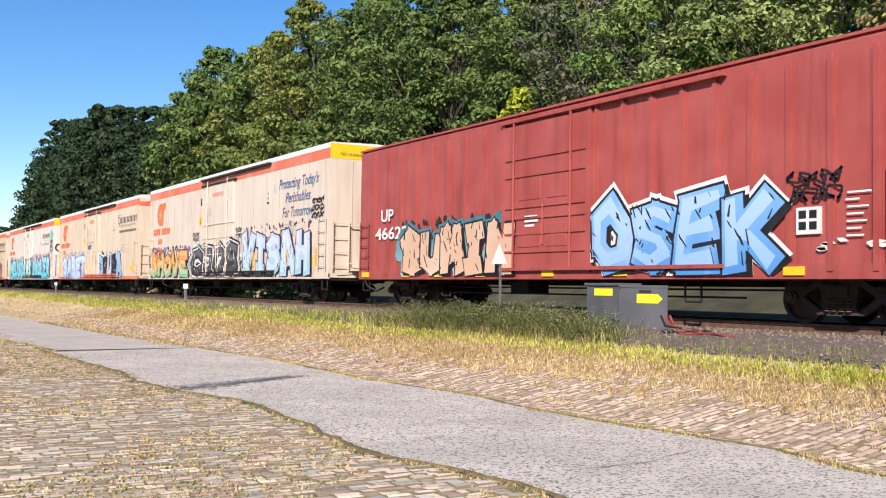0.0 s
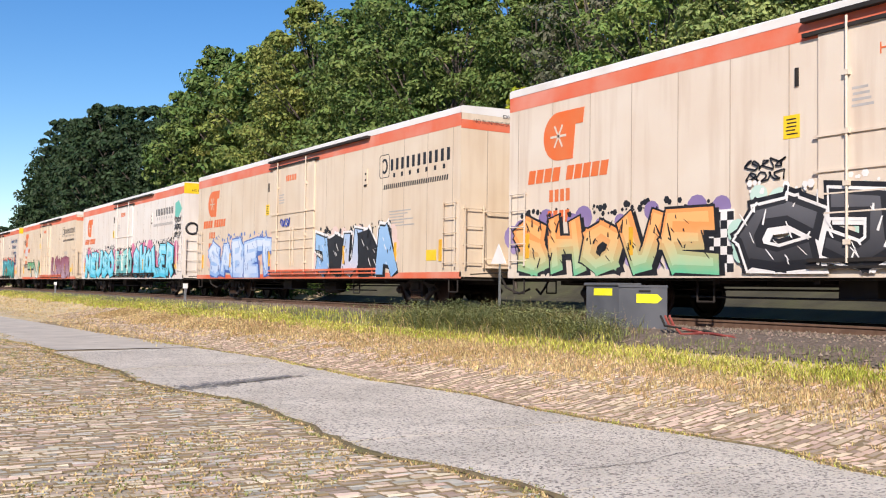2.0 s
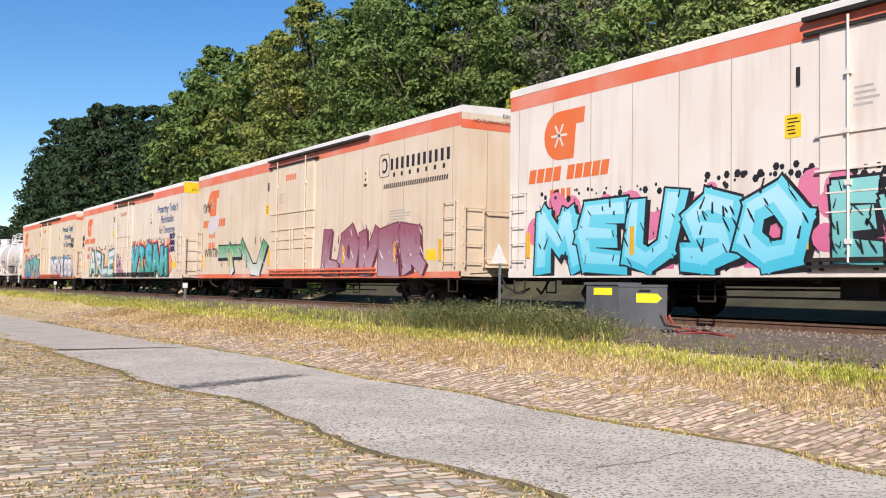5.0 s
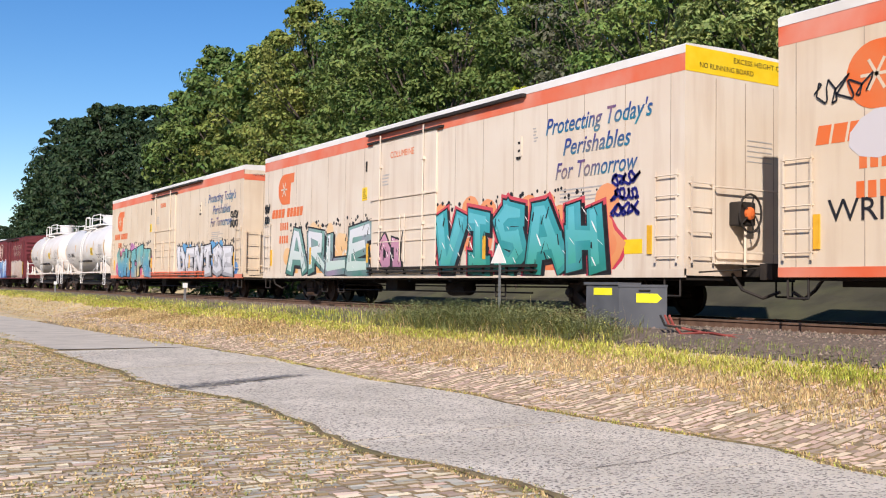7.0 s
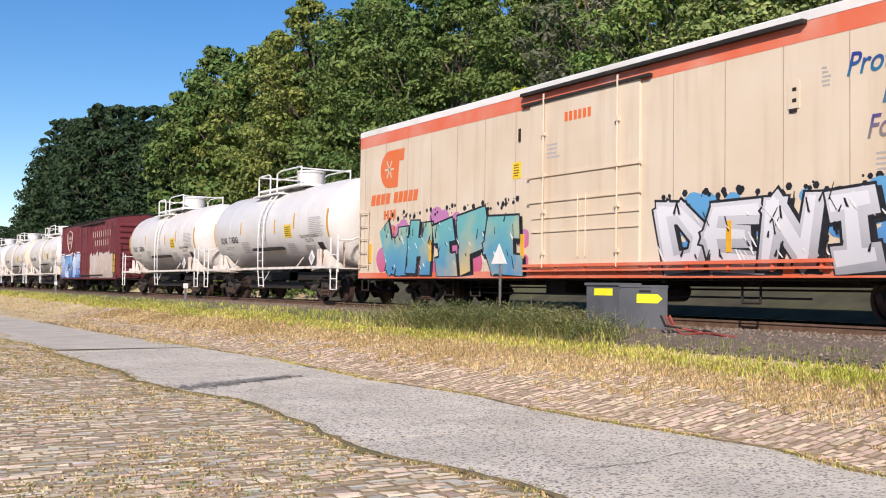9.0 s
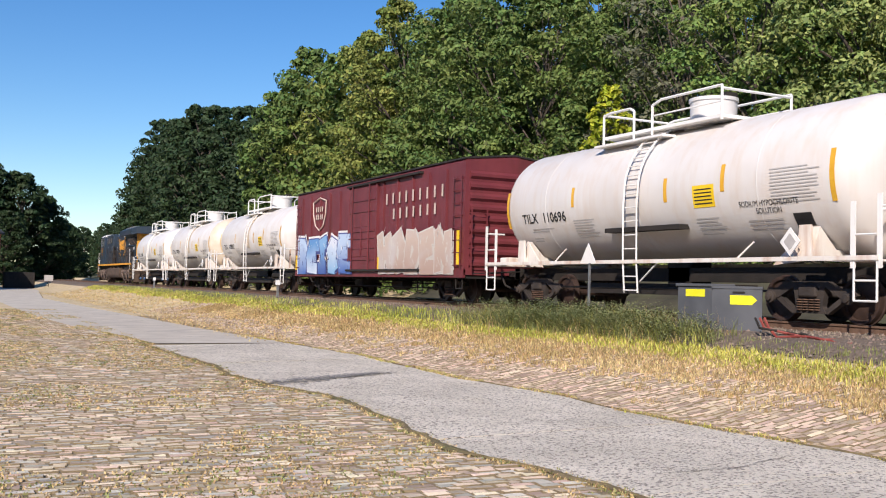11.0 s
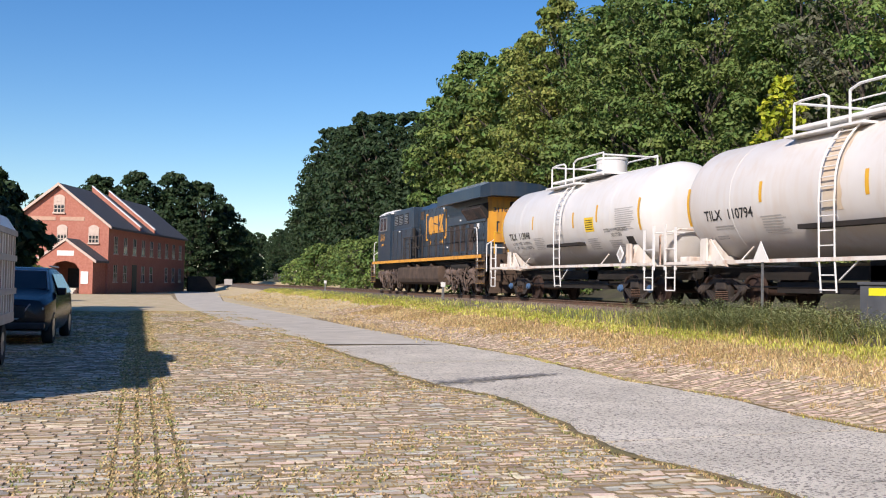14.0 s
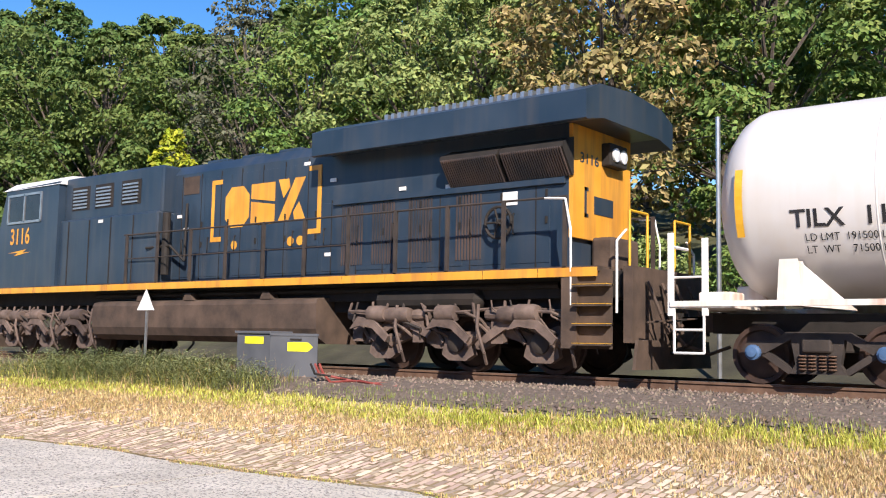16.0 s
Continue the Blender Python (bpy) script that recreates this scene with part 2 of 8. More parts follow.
L_TAN = leaf_mat("leaves_tan", (0.28, 0.235, 0.09), (0.42, 0.33, 0.14))
G_GREEN = leaf_mat("grass_green", (0.19, 0.225, 0.07), (0.34, 0.345, 0.13))
G_YELLOW = leaf_mat("grass_yellow", (0.44, 0.46, 0.075), (0.62, 0.575, 0.15))
G_HERB = leaf_mat("weed_leaves", (0.15, 0.185, 0.075), (0.28, 0.305, 0.135))
G_DRY = leaf_mat("grass_dry", (0.48, 0.35, 0.16), (0.62, 0.48, 0.25))


# ---- mesh tools ----
class Mesh:
    def __init__(self):
        self.v, self.f = [], []

    def add(self, verts, faces):
        k = len(self.v)
        self.v += [tuple(p) for p in verts]
        self.f += [tuple(i + k for i in q) for q in faces]
        return self

    def box(self, x0, y0, z0, x1, y1, z1, c=0.0):
        """A box; c cuts its edges."""
        if c <= 0:
            self.add([(x, y, z) for x in (x0, x1) for y in (y0, y1) for z in (z0, z1)],
                     [(0, 1, 3, 2), (4, 6, 7, 5), (0, 4, 5, 1), (2, 3, 7, 6), (0, 2, 6, 4), (1, 5, 7, 3)])
            return self
        bm = bmesh.new()
        bmesh.ops.create_cube(bm, size=1)
        for v in bm.verts:
            v.co = ((x0 + x1) / 2 + v.co.x * (x1 - x0), (y0 + y1) / 2 + v.co.y * (y1 - y0), (z0 + z1) / 2 + v.co.z * (z1 - z0))
        bmesh.ops.bevel(bm, geom=bm.edges[:], offset=c, segments=2, affect="EDGES", profile=0.5)
        return self.take(bm)

    def take(self, bm):
        bm.verts.index_update()
        self.add([v.co[:] for v in bm.verts], [[v.index for v in f.verts] for f in bm.faces])
        bm.free()
        return self

    def rod(self, a, b, r, n=6, r2=None):
        a, b = Vector(a), Vector(b)
        q = (b - a).to_track_quat("Z", "Y")
        ring = [q @ Vector((math.cos(i * 2 * math.pi / n), math.sin(i * 2 * math.pi / n), 0)) for i in range(n)]
        self.add([a + p * r for p in ring] + [b + p * (r if r2 is None else r2) for p in ring],
                 [(i, (i + 1) % n, n + (i + 1) % n, n + i) for i in range(n)] + [tuple(range(n))[::-1], tuple(range(n, 2 * n))])
        return self

    def bent(self, pts, r, n=6):
        for a, b in zip(pts, pts[1:]):
            self.rod(a, b, r, n)
        return self

    def prism(self, outline, a, b, axis="x"):
        """An outline in the other two axes, drawn out from a to b."""
        k = len(outline)
        put = {"x": lambda p, t: (t, p[0], p[1]), "y": lambda p, t: (p[0], t, p[1]), "z": lambda p, t: (p[0], p[1], t)}[axis]
        self.add([put(p, a) for p in outline] + [put(p, b) for p in outline],
                 [(i, (i + 1) % k, k + (i + 1) % k, k + i) for i in range(k)] + [tuple(range(k))[::-1], tuple(range(k, 2 * k))])
        return self

    def lathe(self, prof, centre, axis="y", n=24):
        """prof: (radius, way along the axis)."""
        cx, cy, cz = centre
        vs = []
        for r, t in prof:
            for i in range(n):
                c, s = r * math.cos(i * 2 * math.pi / n), r * math.sin(i * 2 * math.pi / n)
                vs.append({"y": (cx + c, cy + t, cz + s), "x": (cx + t, cy + c, cz + s), "z": (cx + c, cy + s, cz + t)}[axis])
        m = len(prof)
        self.add(vs, [(j * n + i, j * n + (i + 1) % n, (j + 1) * n + (i + 1) % n, (j + 1) * n + i) for j in range(m - 1) for i in range(n)]
                 + [tuple(range(n))[::-1], tuple(range((m - 1) * n, m * n))])
        return self

    def data(self, name, material, smooth=False):
        me = bpy.data.meshes.new(name)
        me.from_pydata(self.v, [], self.f)
        bm = bmesh.new()
        bm.from_mesh(me)
        if len(self.f) < 20000:
            bmesh.ops.recalc_face_normals(bm, faces=bm.faces)
        bm.to_mesh(me)
        bm.free()
        me.materials.append(material)
        if smooth:
            me.shade_smooth()
            me.set_sharp_from_angle(angle=radians(35))
        return me


PRINT = {"stencil", "number_marking", "brand_mark", "label_print", "name_print", "shield_print", "name_band", "data_print", "tag", "paint_splash", "graffiti_cloud", "graffiti_halo", "graffiti_outline",
         "graffiti_facet", "graffiti_cut", "graffiti_shine", "spring", "blower_grille", "louvre", "radiator_louvre", "radiator_screen", "door_seam", "dome_bolt", "tar_patch", "rear_mark", "end_stencil", "notice"}


def part(name, m, material, parent, label="", smooth=False):
    ob = new(name, m.data(name, material, smooth))
    ob.parent = parent
    if name in PRINT:
        tagged(ob, kind="stuff")
    return tagged(ob, label)


def thing(name, m=None, label="", category="", group="", kind="", material=None, at=None, smooth=False):
    ob = new(name, m.data(name, material, smooth) if m else None)
    if at is not None:
        ob.matrix_world = at
    return tagged(ob, label, category, group, kind)


def letters(text, size, x, y, z, material, name, parent, width=None, shear=0.0, fat=0.0, label="", depth=0.004, align="LEFT", way="side"):
    """Words of the built-in font on the side (facing -x) or the end (facing -y) of a thing."""
    cu = bpy.data.curves.new(name, "FONT")
    cu.body, cu.size, cu.shear, cu.offset, cu.align_x, cu.extrude, cu.resolution_u = text, size, shear, fat, align, 0.0, 3
    tmp = bpy.data.objects.new("tmp", cu)
    scene.collection.objects.link(tmp)
    me = bpy.data.meshes.new_from_object(tmp.evaluated_get(bpy.context.evaluated_depsgraph_get()))
    bpy.data.objects.remove(tmp)
    co = np.array([v.co[:] for v in me.vertices]).reshape(-1, 3)
    if width and len(co):
        co[:, 0] *= width / max(1e-6, np.ptp(co[:, 0]))
    for v, (a, b, _) in zip(me.vertices, co):
        v.co = (x - depth, y - a, z + b) if way == "side" else (x + a, y - depth, z + b)
    me.materials.clear()
    me.materials.append(material)
    ob = new(name, me)
    ob.parent = parent
    return tagged(ob, label)


def bars(m, n, x, y, z, wide, high, gap=0.25, slope=0.0):
    """A row of n plain upright bars in place of signs, on the side that faces -x."""
    w = wide / n
    for i in range(n):
        a, k = y - i * w, w * (1 - gap)
        m.add([(x, a, z), (x, a - k, z), (x, a - k - slope, z + high), (x, a - slope, z + high)], [(0, 1, 2, 3)])
    return m


def lines(m, rng, n, x, y, z, wide, pitch, high):
    """Unreadable small print: n thin bars."""
    for i in range(n):
        a, w = y - rng.uniform(0, 0.04), wide * rng.uniform(0.55, 1)
        m.add([(x, a, z - i * pitch), (x, a - w, z - i * pitch), (x, a - w, z - i * pitch + high), (x, a, z - i * pitch + high)], [(0, 1, 2, 3)])
    return m


# ---- ground, paving, track ----
PROFILE = [(-4000, 0.0), (-40, 0.0), (8.0, 0.0), (10.0, 0.34), (11.3, 0.72), (12.0, 0.84), (12.6, 0.86), (17.0, 0.86), (18.2, 0.55), (20, 0.5), (22, 1.25), (23, 1.8), (25, 2.6),
           (27, 2.9), (36, 5.4), (60, 12.0), (110, 20.0), (300, 24.0), (4000, 24.0)]


def height(x, y=0.0):
    for (a, za), (b, zb) in zip(PROFILE, PROFILE[1:]):
        if a <= x <= b:
            z = za + (zb - za) * (x - a) / (b - a)
            break
    else:
        z = 0.0
    if x > 22:
        z *= 1 - 0.6 * min(1, max(0, (y - 60) / 150))
        z += 0.5 * noise.noise((x * 0.1, y * 0.1, 0))
    return z


def make_ground():
    xs = [-3000, -800, -200, -60, -30, -14, -8, -4, 0, 4, 7.7, 8, 9, 10, 10.6, 11.3, 12, 12.6, 14.7, 17, 18.2, 20, 21, 22, 23, 24, 25, 26, 27, 30, 33, 36, 42, 50, 60, 80, 110, 200, 800, 3000]
    ys = [-3000, -800, -200, -80, -40] + list(range(-30, 150, 4)) + [160, 200, 260, 400, 800, 3000]
    m = Mesh()
    m.v = [(x, y, height(x, y) - (0.004 if -14 < x < 10.5 and y < 47 else 0.03)) for x in xs for y in ys]
    k = len(ys)
    m.f = [(i * k + j, (i + 1) * k + j, (i + 1) * k + j + 1, i * k + j + 1) for i in range(len(xs) - 1) for j in range(k - 1)]
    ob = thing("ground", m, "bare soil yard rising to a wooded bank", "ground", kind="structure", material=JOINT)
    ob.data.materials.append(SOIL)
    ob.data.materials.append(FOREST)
    ob.data.materials.append(BANK_SHADE)
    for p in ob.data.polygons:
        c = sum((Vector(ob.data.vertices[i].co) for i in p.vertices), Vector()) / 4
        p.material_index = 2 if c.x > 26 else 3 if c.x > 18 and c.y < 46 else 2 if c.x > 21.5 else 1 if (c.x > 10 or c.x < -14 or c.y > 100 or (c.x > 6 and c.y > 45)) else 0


def strip(name, left, right, z, material, label, category, thick=0.05):
    """A flat band of paving between two edges given at the same stations."""
    m = Mesh()
    n = len(left)
    top = [(x, y, z) for x, y in left] + [(x, y, z) for x, y in right]
    m.add(top + [(x, y, q - thick) for x, y, q in top],
          [(i, i + 1, n + i + 1, n + i) for i in range(n - 1)] + [(2 * n + i, 3 * n + i, 3 * n + i + 1, 2 * n + i + 1) for i in range(n - 1)]
          + [(i, 2 * n + i, 2 * n + i + 1, i + 1) for i in range(n - 1)] + [(n + i, n + i + 1, 3 * n + i + 1, 3 * n + i) for i in range(n - 1)])
    return thing(name, m, label, category, kind="structure", material=material)


LEFT = [(-8, 4.4), (4.5, 4.5), (6.2, 4.56), (7.2, 4.38), (8.1, 4.2), (10.1, 4.45), (12.4, 4.6), (13.8, 4.24), (15.5, 4.06), (17.4, 4.22), (20.5, 4.05), (24, 4.03), (60, 3.9)]
RIGHT = [(-8, 7.5), (5.3, 7.40), (6.6, 7.72), (8.3, 7.52), (9.7, 7.46), (12, 7.66), (14.2, 7.40), (19.1, 7.68), (25, 7.25), (60, 7.0)]


def along(pts, y):
    """The edge's x at y, with a ragged grain."""
    x = float(np.interp(y, [p[0] for p in pts], [p[1] for p in pts]))
    return x + 0.05 * noise.noise((y * 1.9, pts[0][1], 0)) + 0.03 * noise.noise((y * 6.0, pts[0][1], 4))


def make_paving():
    strip("road", [(4.3, 23.2), (4.1, 26), (3.4, 31), (2.9, 40), (2.6, 54), (2.6, 70), (3.6, 108), (9, 150), (14, 199), (20, 260)],
          [(7.55, 23.2), (7.2, 26), (6.9, 31), (6.6, 40), (6.0, 54), (5.6, 70), (8.2, 108), (13.5, 150), (20, 199), (27, 260)],
          0.012, ASPHALT, "grey worn asphalt lane leading past the brick mill", "road")
    strip("yard", [(-14, 46), (-12, 60), (-12, 75), (-12, 92)], [(2.9, 46), (2.5, 60), (2.5, 75), (2.8, 92)], 0.006, SOIL, "dusty yard in front of the brick mill", "yard")
    strip("verge", [(6.7, 40), (6.1, 54), (5.7, 70), (8.3, 108), (14, 160)], [(10.5, 40), (10.5, 54), (10.4, 70), (11.5, 108), (16, 160)], 0.02, SOIL, "dry verge beside the railway", "verge")
    pave = thing("pavement", None, "worn concrete slab lane across the setts", "pavement", kind="structure")
    rng = random.Random(4)
    cuts = [(-6.0, 0.0), (-2.2, 0.1), (1.9, 0.05), (5.78, 0.18), (8.6, 0.25), (11.1, 0.75), (14.25, 0.9), (17.6, 0.7), (20.2, 0.8), (22.6, 0.55)]     # where a joint starts, and its skew
    k = 14
    for (y, q), (y1, q1) in zip(cuts, cuts[1:]):
        m = Mesh()
        a, b, c, d = along(LEFT, y), along(RIGHT, y + q), along(RIGHT, y1 + q1), along(LEFT, y1)
        o = [(a + (b - a) * i / k, y + q * i / k + 0.012 + rng.uniform(-0.012, 0.012)) for i in range(k + 1)]
        o += [(along(RIGHT, v), v) for v in [y + q + (y1 + q1 - y - q) * i / 24 for i in range(1, 24)]]
        o += [(c + (d - c) * i / k, y1 + q1 * (1 - i / k) - 0.012 + rng.uniform(-0.012, 0.012)) for i in range(k + 1)]
        o += [(along(LEFT, v), v) for v in [y1 + (y - y1) * i / 24 for i in range(1, 24)]]
        m.prism(o, -0.08, 0.012 + rng.uniform(-0.005, 0.005), "z")
        part("slab", m, CONCRETE, pave)
    m = Mesh()                   # crumbling tar along a worn joint
    for i in range(520):
        t = rng.random()
        px, py, r = 4.25 + 2.3 * t + rng.gauss(0, 0.15), 14.0 + 1.25 * t + rng.gauss(0, 0.16) * (1.2 - t), rng.uniform(0.012, 0.05)
        m.add([(px + r * rng.uniform(.6, 1.2) * math.cos(j), py + r * rng.uniform(.6, 1.2) * math.sin(j), 0.021 + 0.00002 * i) for j in (0, 1.05, 2.1, 3.14, 4.2, 5.2)], [tuple(range(6))])
    part("tar_patch", m, PATCH, pave, "crumbling dark tar stain")
    m = Mesh()                   # fine wandering cracks
    for x, y, way, n in ((5.2, 6.4, 0.3, 16), (6.9, 9.2, 2.6, 14), (4.9, 12.2, 0.15, 20), (5.4, 16.0, 0.4, 18), (6.6, 18.6, 2.8, 16), (4.6, 21.4, 0.3, 22), (5.0, 25.6, 0.1, 18), (4.2, 28.2, 0.1, 22), (4.0, 31.5, 0.0, 24), (3.8, 35.5, 0.1, 24), (3.4, 41.0, 0.1, 26)):
        for i in range(n):
            way += rng.uniform(-0.35, 0.35) if y < 24 else rng.uniform(-0.08, 0.08)
            x1, y1, w = x + 0.11 * math.cos(way), y + 0.11 * math.sin(way), rng.uniform(0.001, 0.005) * (1 + y / 10)
            m.add([(x, y - w, 0.0205), (x1, y1 - w, 0.0205), (x1, y1 + w, 0.0205), (x, y + w, 0.0205)], [(0, 1, 2, 3)])
            x, y = x1, y1
    tagged(part("crack", m, CRACK, pave), kind="stuff")
    m = Mesh()                   # mossy soil in the seams along both edges
    for edge, wide, dx in ((LEFT, 0.06, -0.02), (RIGHT, 0.03, 0.03)):
        vs = []
        for i in range(420):
            y = 3 + i * 0.05 * (1 if i < 300 else 1.0)
            w = max(0.002, wide * (0.55 + 0.9 * noise.noise((y * 1.3, dx * 90, 7)) + 0.5 * noise.noise((y * 7, dx * 50, 2))))
            c = along(edge, y) + dx + 0.03 * noise.noise((y * 3, 1, dx * 70))
            vs += [(c - w, y, 0.008), (c, y, 0.026), (c + w, y, 0.019)]
        m.add(vs, [(3 * i + j, 3 * i + 3 + j, 3 * i + 4 + j, 3 * i + 1 + j) for i in range(419) for j in (0, 1)])
    tagged(part("seam_soil", m, MOSS, pave, "mossy soil in the seams beside the slabs"), kind="stuff")


def sett(m, x, y, w, d, z, rng, slope=0.0, side=0.005):
    """One stone with a slightly domed, uneven top."""
    g, h = 0.006, rng.uniform(-0.002, 0.012)
    x0, x1, y0, y1 = x + side, x + w - side, y + g, y + d - g * rng.uniform(0.6, 1.2)
    q = [(px + rng.uniform(-0.009, 0.008), py + rng.uniform(-0.011, 0.009)) for px, py in ((x0, y0), (x1, y0), (x1, y1), (x0, y1))]
    up = [z + slope * (px - x) + h + rng.uniform(-0.004, 0.004) for px, _ in q]
    cx, cy = (x0 + x1) / 2, (y0 + y1) / 2
    m.add([(px, py, z - 0.06) for px, py in q] + [(px + (cx - px) * 0.10, py + (cy - py) * 0.17, u) for (px, py), u in zip(q, up)],
          [(4, 5, 6, 7), (0, 1, 5, 4), (1, 2, 6, 5), (2, 3, 7, 6), (3, 0, 4, 7)])


def grouted(ob):
    """The flanks of the stones carry the soil of the joints."""
    ob.data.materials.append(JOINT)
    for f in ob.data.polygons:
        if abs(f.normal.z) < 0.7:
            f.material_index = 1


RUNS = (-0.16, 0.02, 0.19, 0.36)


def make_setts():
    """Courses lie across the lane. The nearest are stones of their own."""
    rng = random.Random(7)
    bed = thing("sett_paving", None, "weathered granite setts in uneven courses with dry grass joints", "paving", kind="structure")
    far, pink, grey, rose, near = Mesh(), Mesh(), Mesh(), Mesh(), 0
    y = -6.0
    while y < 46:
        d = rng.uniform(0.085, 0.118)
        for x0, x1 in ((-5.0, 4.7), (along(RIGHT, y) + 0.005, 10.35)):
            x = x0 + rng.uniform(0, 0.15)
            while x < x1 - 0.1:
                w = min(rng.uniform(0.10, 0.26), x1 - x + 0.02)
                side = 0.005
                for a, b in zip(RUNS, RUNS[1:]):      # the runs of an old tram line keep their straight joints
                    if x < RUNS[0] < x + w + 0.06:
                        w = max(0.03, RUNS[0] - x)
                    elif a - 0.01 <= x < b - 0.01:
                        x, w, side = a, b - a, 0.016
                edge = along(LEFT, y) - 0.03 if x < 5 else 99
                if y > 23 and x < 5:
                    edge = 4.2 - 0.075 * (y - 23) if y < 40 else 2.8
                if x + w < edge + 0.03:
                    z = height(x) if x > 5 else 0.0
                    bend = 0.05 * math.sin(y * 0.4) + 0.035 * math.sin(x * 1.7 + y * 0.3) + 0.012 * math.sin(x * 6.1)
                    if 5.6 < y < 8.6 and 1.7 < x < 4.3 and near < 300:
                        one = Mesh()
                        sett(one, x, y + bend, w, d, z, rng)
                        grouted(part("sett", one, rng.choice((COBBLE, COBBLE, COBBLE_G, COBBLE_P)), bed))
                        near += 1
                    else:
                        sett(pink if x > 5 else rng.choice((far, far, grey, rose)), x, y + bend, w, d, z, rng, (height(x + w) - z) / w if x > 5 else 0, side)
                x += w
        y += d
    grouted(tagged(part("setts", far, COBBLE, bed), kind="stuff"))
    grouted(tagged(part("setts", grey, COBBLE_G, bed, "greyish weathered setts"), kind="stuff"))
    grouted(tagged(part("setts", rose, COBBLE_P, bed, "rosy weathered setts"), kind="stuff"))
    grouted(tagged(part("setts", pink, COBBLE_P, bed, "pinkish weathered setts"), kind="stuff"))


def make_track():
    bal = thing("ballast_bed", None, "brown stone ballast bed under the track", "ballast", kind="structure")
    m = Mesh()
    ys = list(range(-60, 330, 6))
    sec = [(10.75, 0.50), (11.3, 0.735), (12.0, 0.86), (12.8, 0.855), (16.7, 0.845), (18.3, 0.5)]
    k = len(ys)
    m.v = [(x, y, z) for x, z in sec for y in ys]
    m.f = [(i * k + j, (i + 1) * k + j, (i + 1) * k + j + 1, i * k + j + 1) for i in range(len(sec) - 1) for j in range(k - 1)]
    part("bed", m, BALLAST, bal)
    rng = random.Random(3)
    st = Mesh()
    for _ in range(26000):
        y = -8 + 50 * rng.random() ** 1.6
        x = rng.uniform(10.9, 16.0)
        z = 0.86 if x > 12.0 else 0.735 + 0.125 * (x - 11.3) / 0.7 if x > 11.3 else 0.60 + 0.135 * (x - 10.85) / 0.45
        r = rng.uniform(0.02, 0.05)
        st.add([(x + r * rng.uniform(.6, 1.2) * a, y + r * rng.uniform(.6, 1.2) * b, z - 0.01 + r * rng.uniform(.4, 1.1) * c)
                for a, b, c in ((1, 0, 0), (0, 1, 0), (-1, 0, 0), (0, -1, 0), (0, 0, 1))], [(0, 1, 4), (1, 2, 4), (2, 3, 4), (3, 0, 4)])
    tagged(part("ballast_stones", st, STONE, bal), kind="stuff")
    tr = thing("railway_track", None, "steel running rails on dark timber ties", "track", kind="structure")
    foot = [(-0.075, -0.175), (0.075, -0.175), (0.075, -0.16), (0.012, -0.14), (0.012, -0.045), (0.037, -0.035), (0.037, 0), (-0.037, 0), (-0.037, -0.035), (-0.012, -0.045), (-0.012, -0.14), (-0.075, -0.16)]
    for x in (MID - 0.7525, MID + 0.7525):
        r = part("rail", Mesh().prism([(x + a, RAIL + b) for a, b in foot], -60, 330, "y"), RUST, tr)
        part("running_surface", Mesh().box(x - 0.03, -60, RAIL, x + 0.03, 330, RAIL + 0.003), TREAD, r, "bright worn rail head")
    far = Mesh()
    for i in range(560):
        y = -14 + i * 0.56
        b = Mesh().box(MID - 1.3, y, 0.70, MID + 1.3, y + 0.22, 0.83 + rng.uniform(0, 0.012))
        if i < 110:
            part("tie", b, TIE, tr)
        else:
            far.add(b.v, b.f)
    tagged(part("ties", far, TIE, tr), kind="stuff")


def blades(m, rng, x, y, z, h, n, spread, w=0.012, lean=0.35):
    for _ in range(n):
        a, px, py = rng.uniform(0, 6.28), x + rng.gauss(0, spread), y + rng.gauss(0, spread)
        hh, l = h * rng.uniform(0.5, 1.15), lean * rng.uniform(0.2, 1)
        dx, dy = math.cos(a) * w, math.sin(a) * w
        lx, ly = math.cos(a + 1.6) * hh * l, math.sin(a + 1.6) * hh * l
        m.add([(px - dx, py - dy, z), (px + dx, py + dy, z), (px + lx * .35 + dx * .7, py + ly * .35 + dy * .7, z + hh * .6), (px + lx * .35 - dx * .7, py + ly * .35 - dy * .7, z + hh * .6), (px + lx, py + ly, z + hh)],
              [(0, 1, 2, 3), (3, 2, 4)])


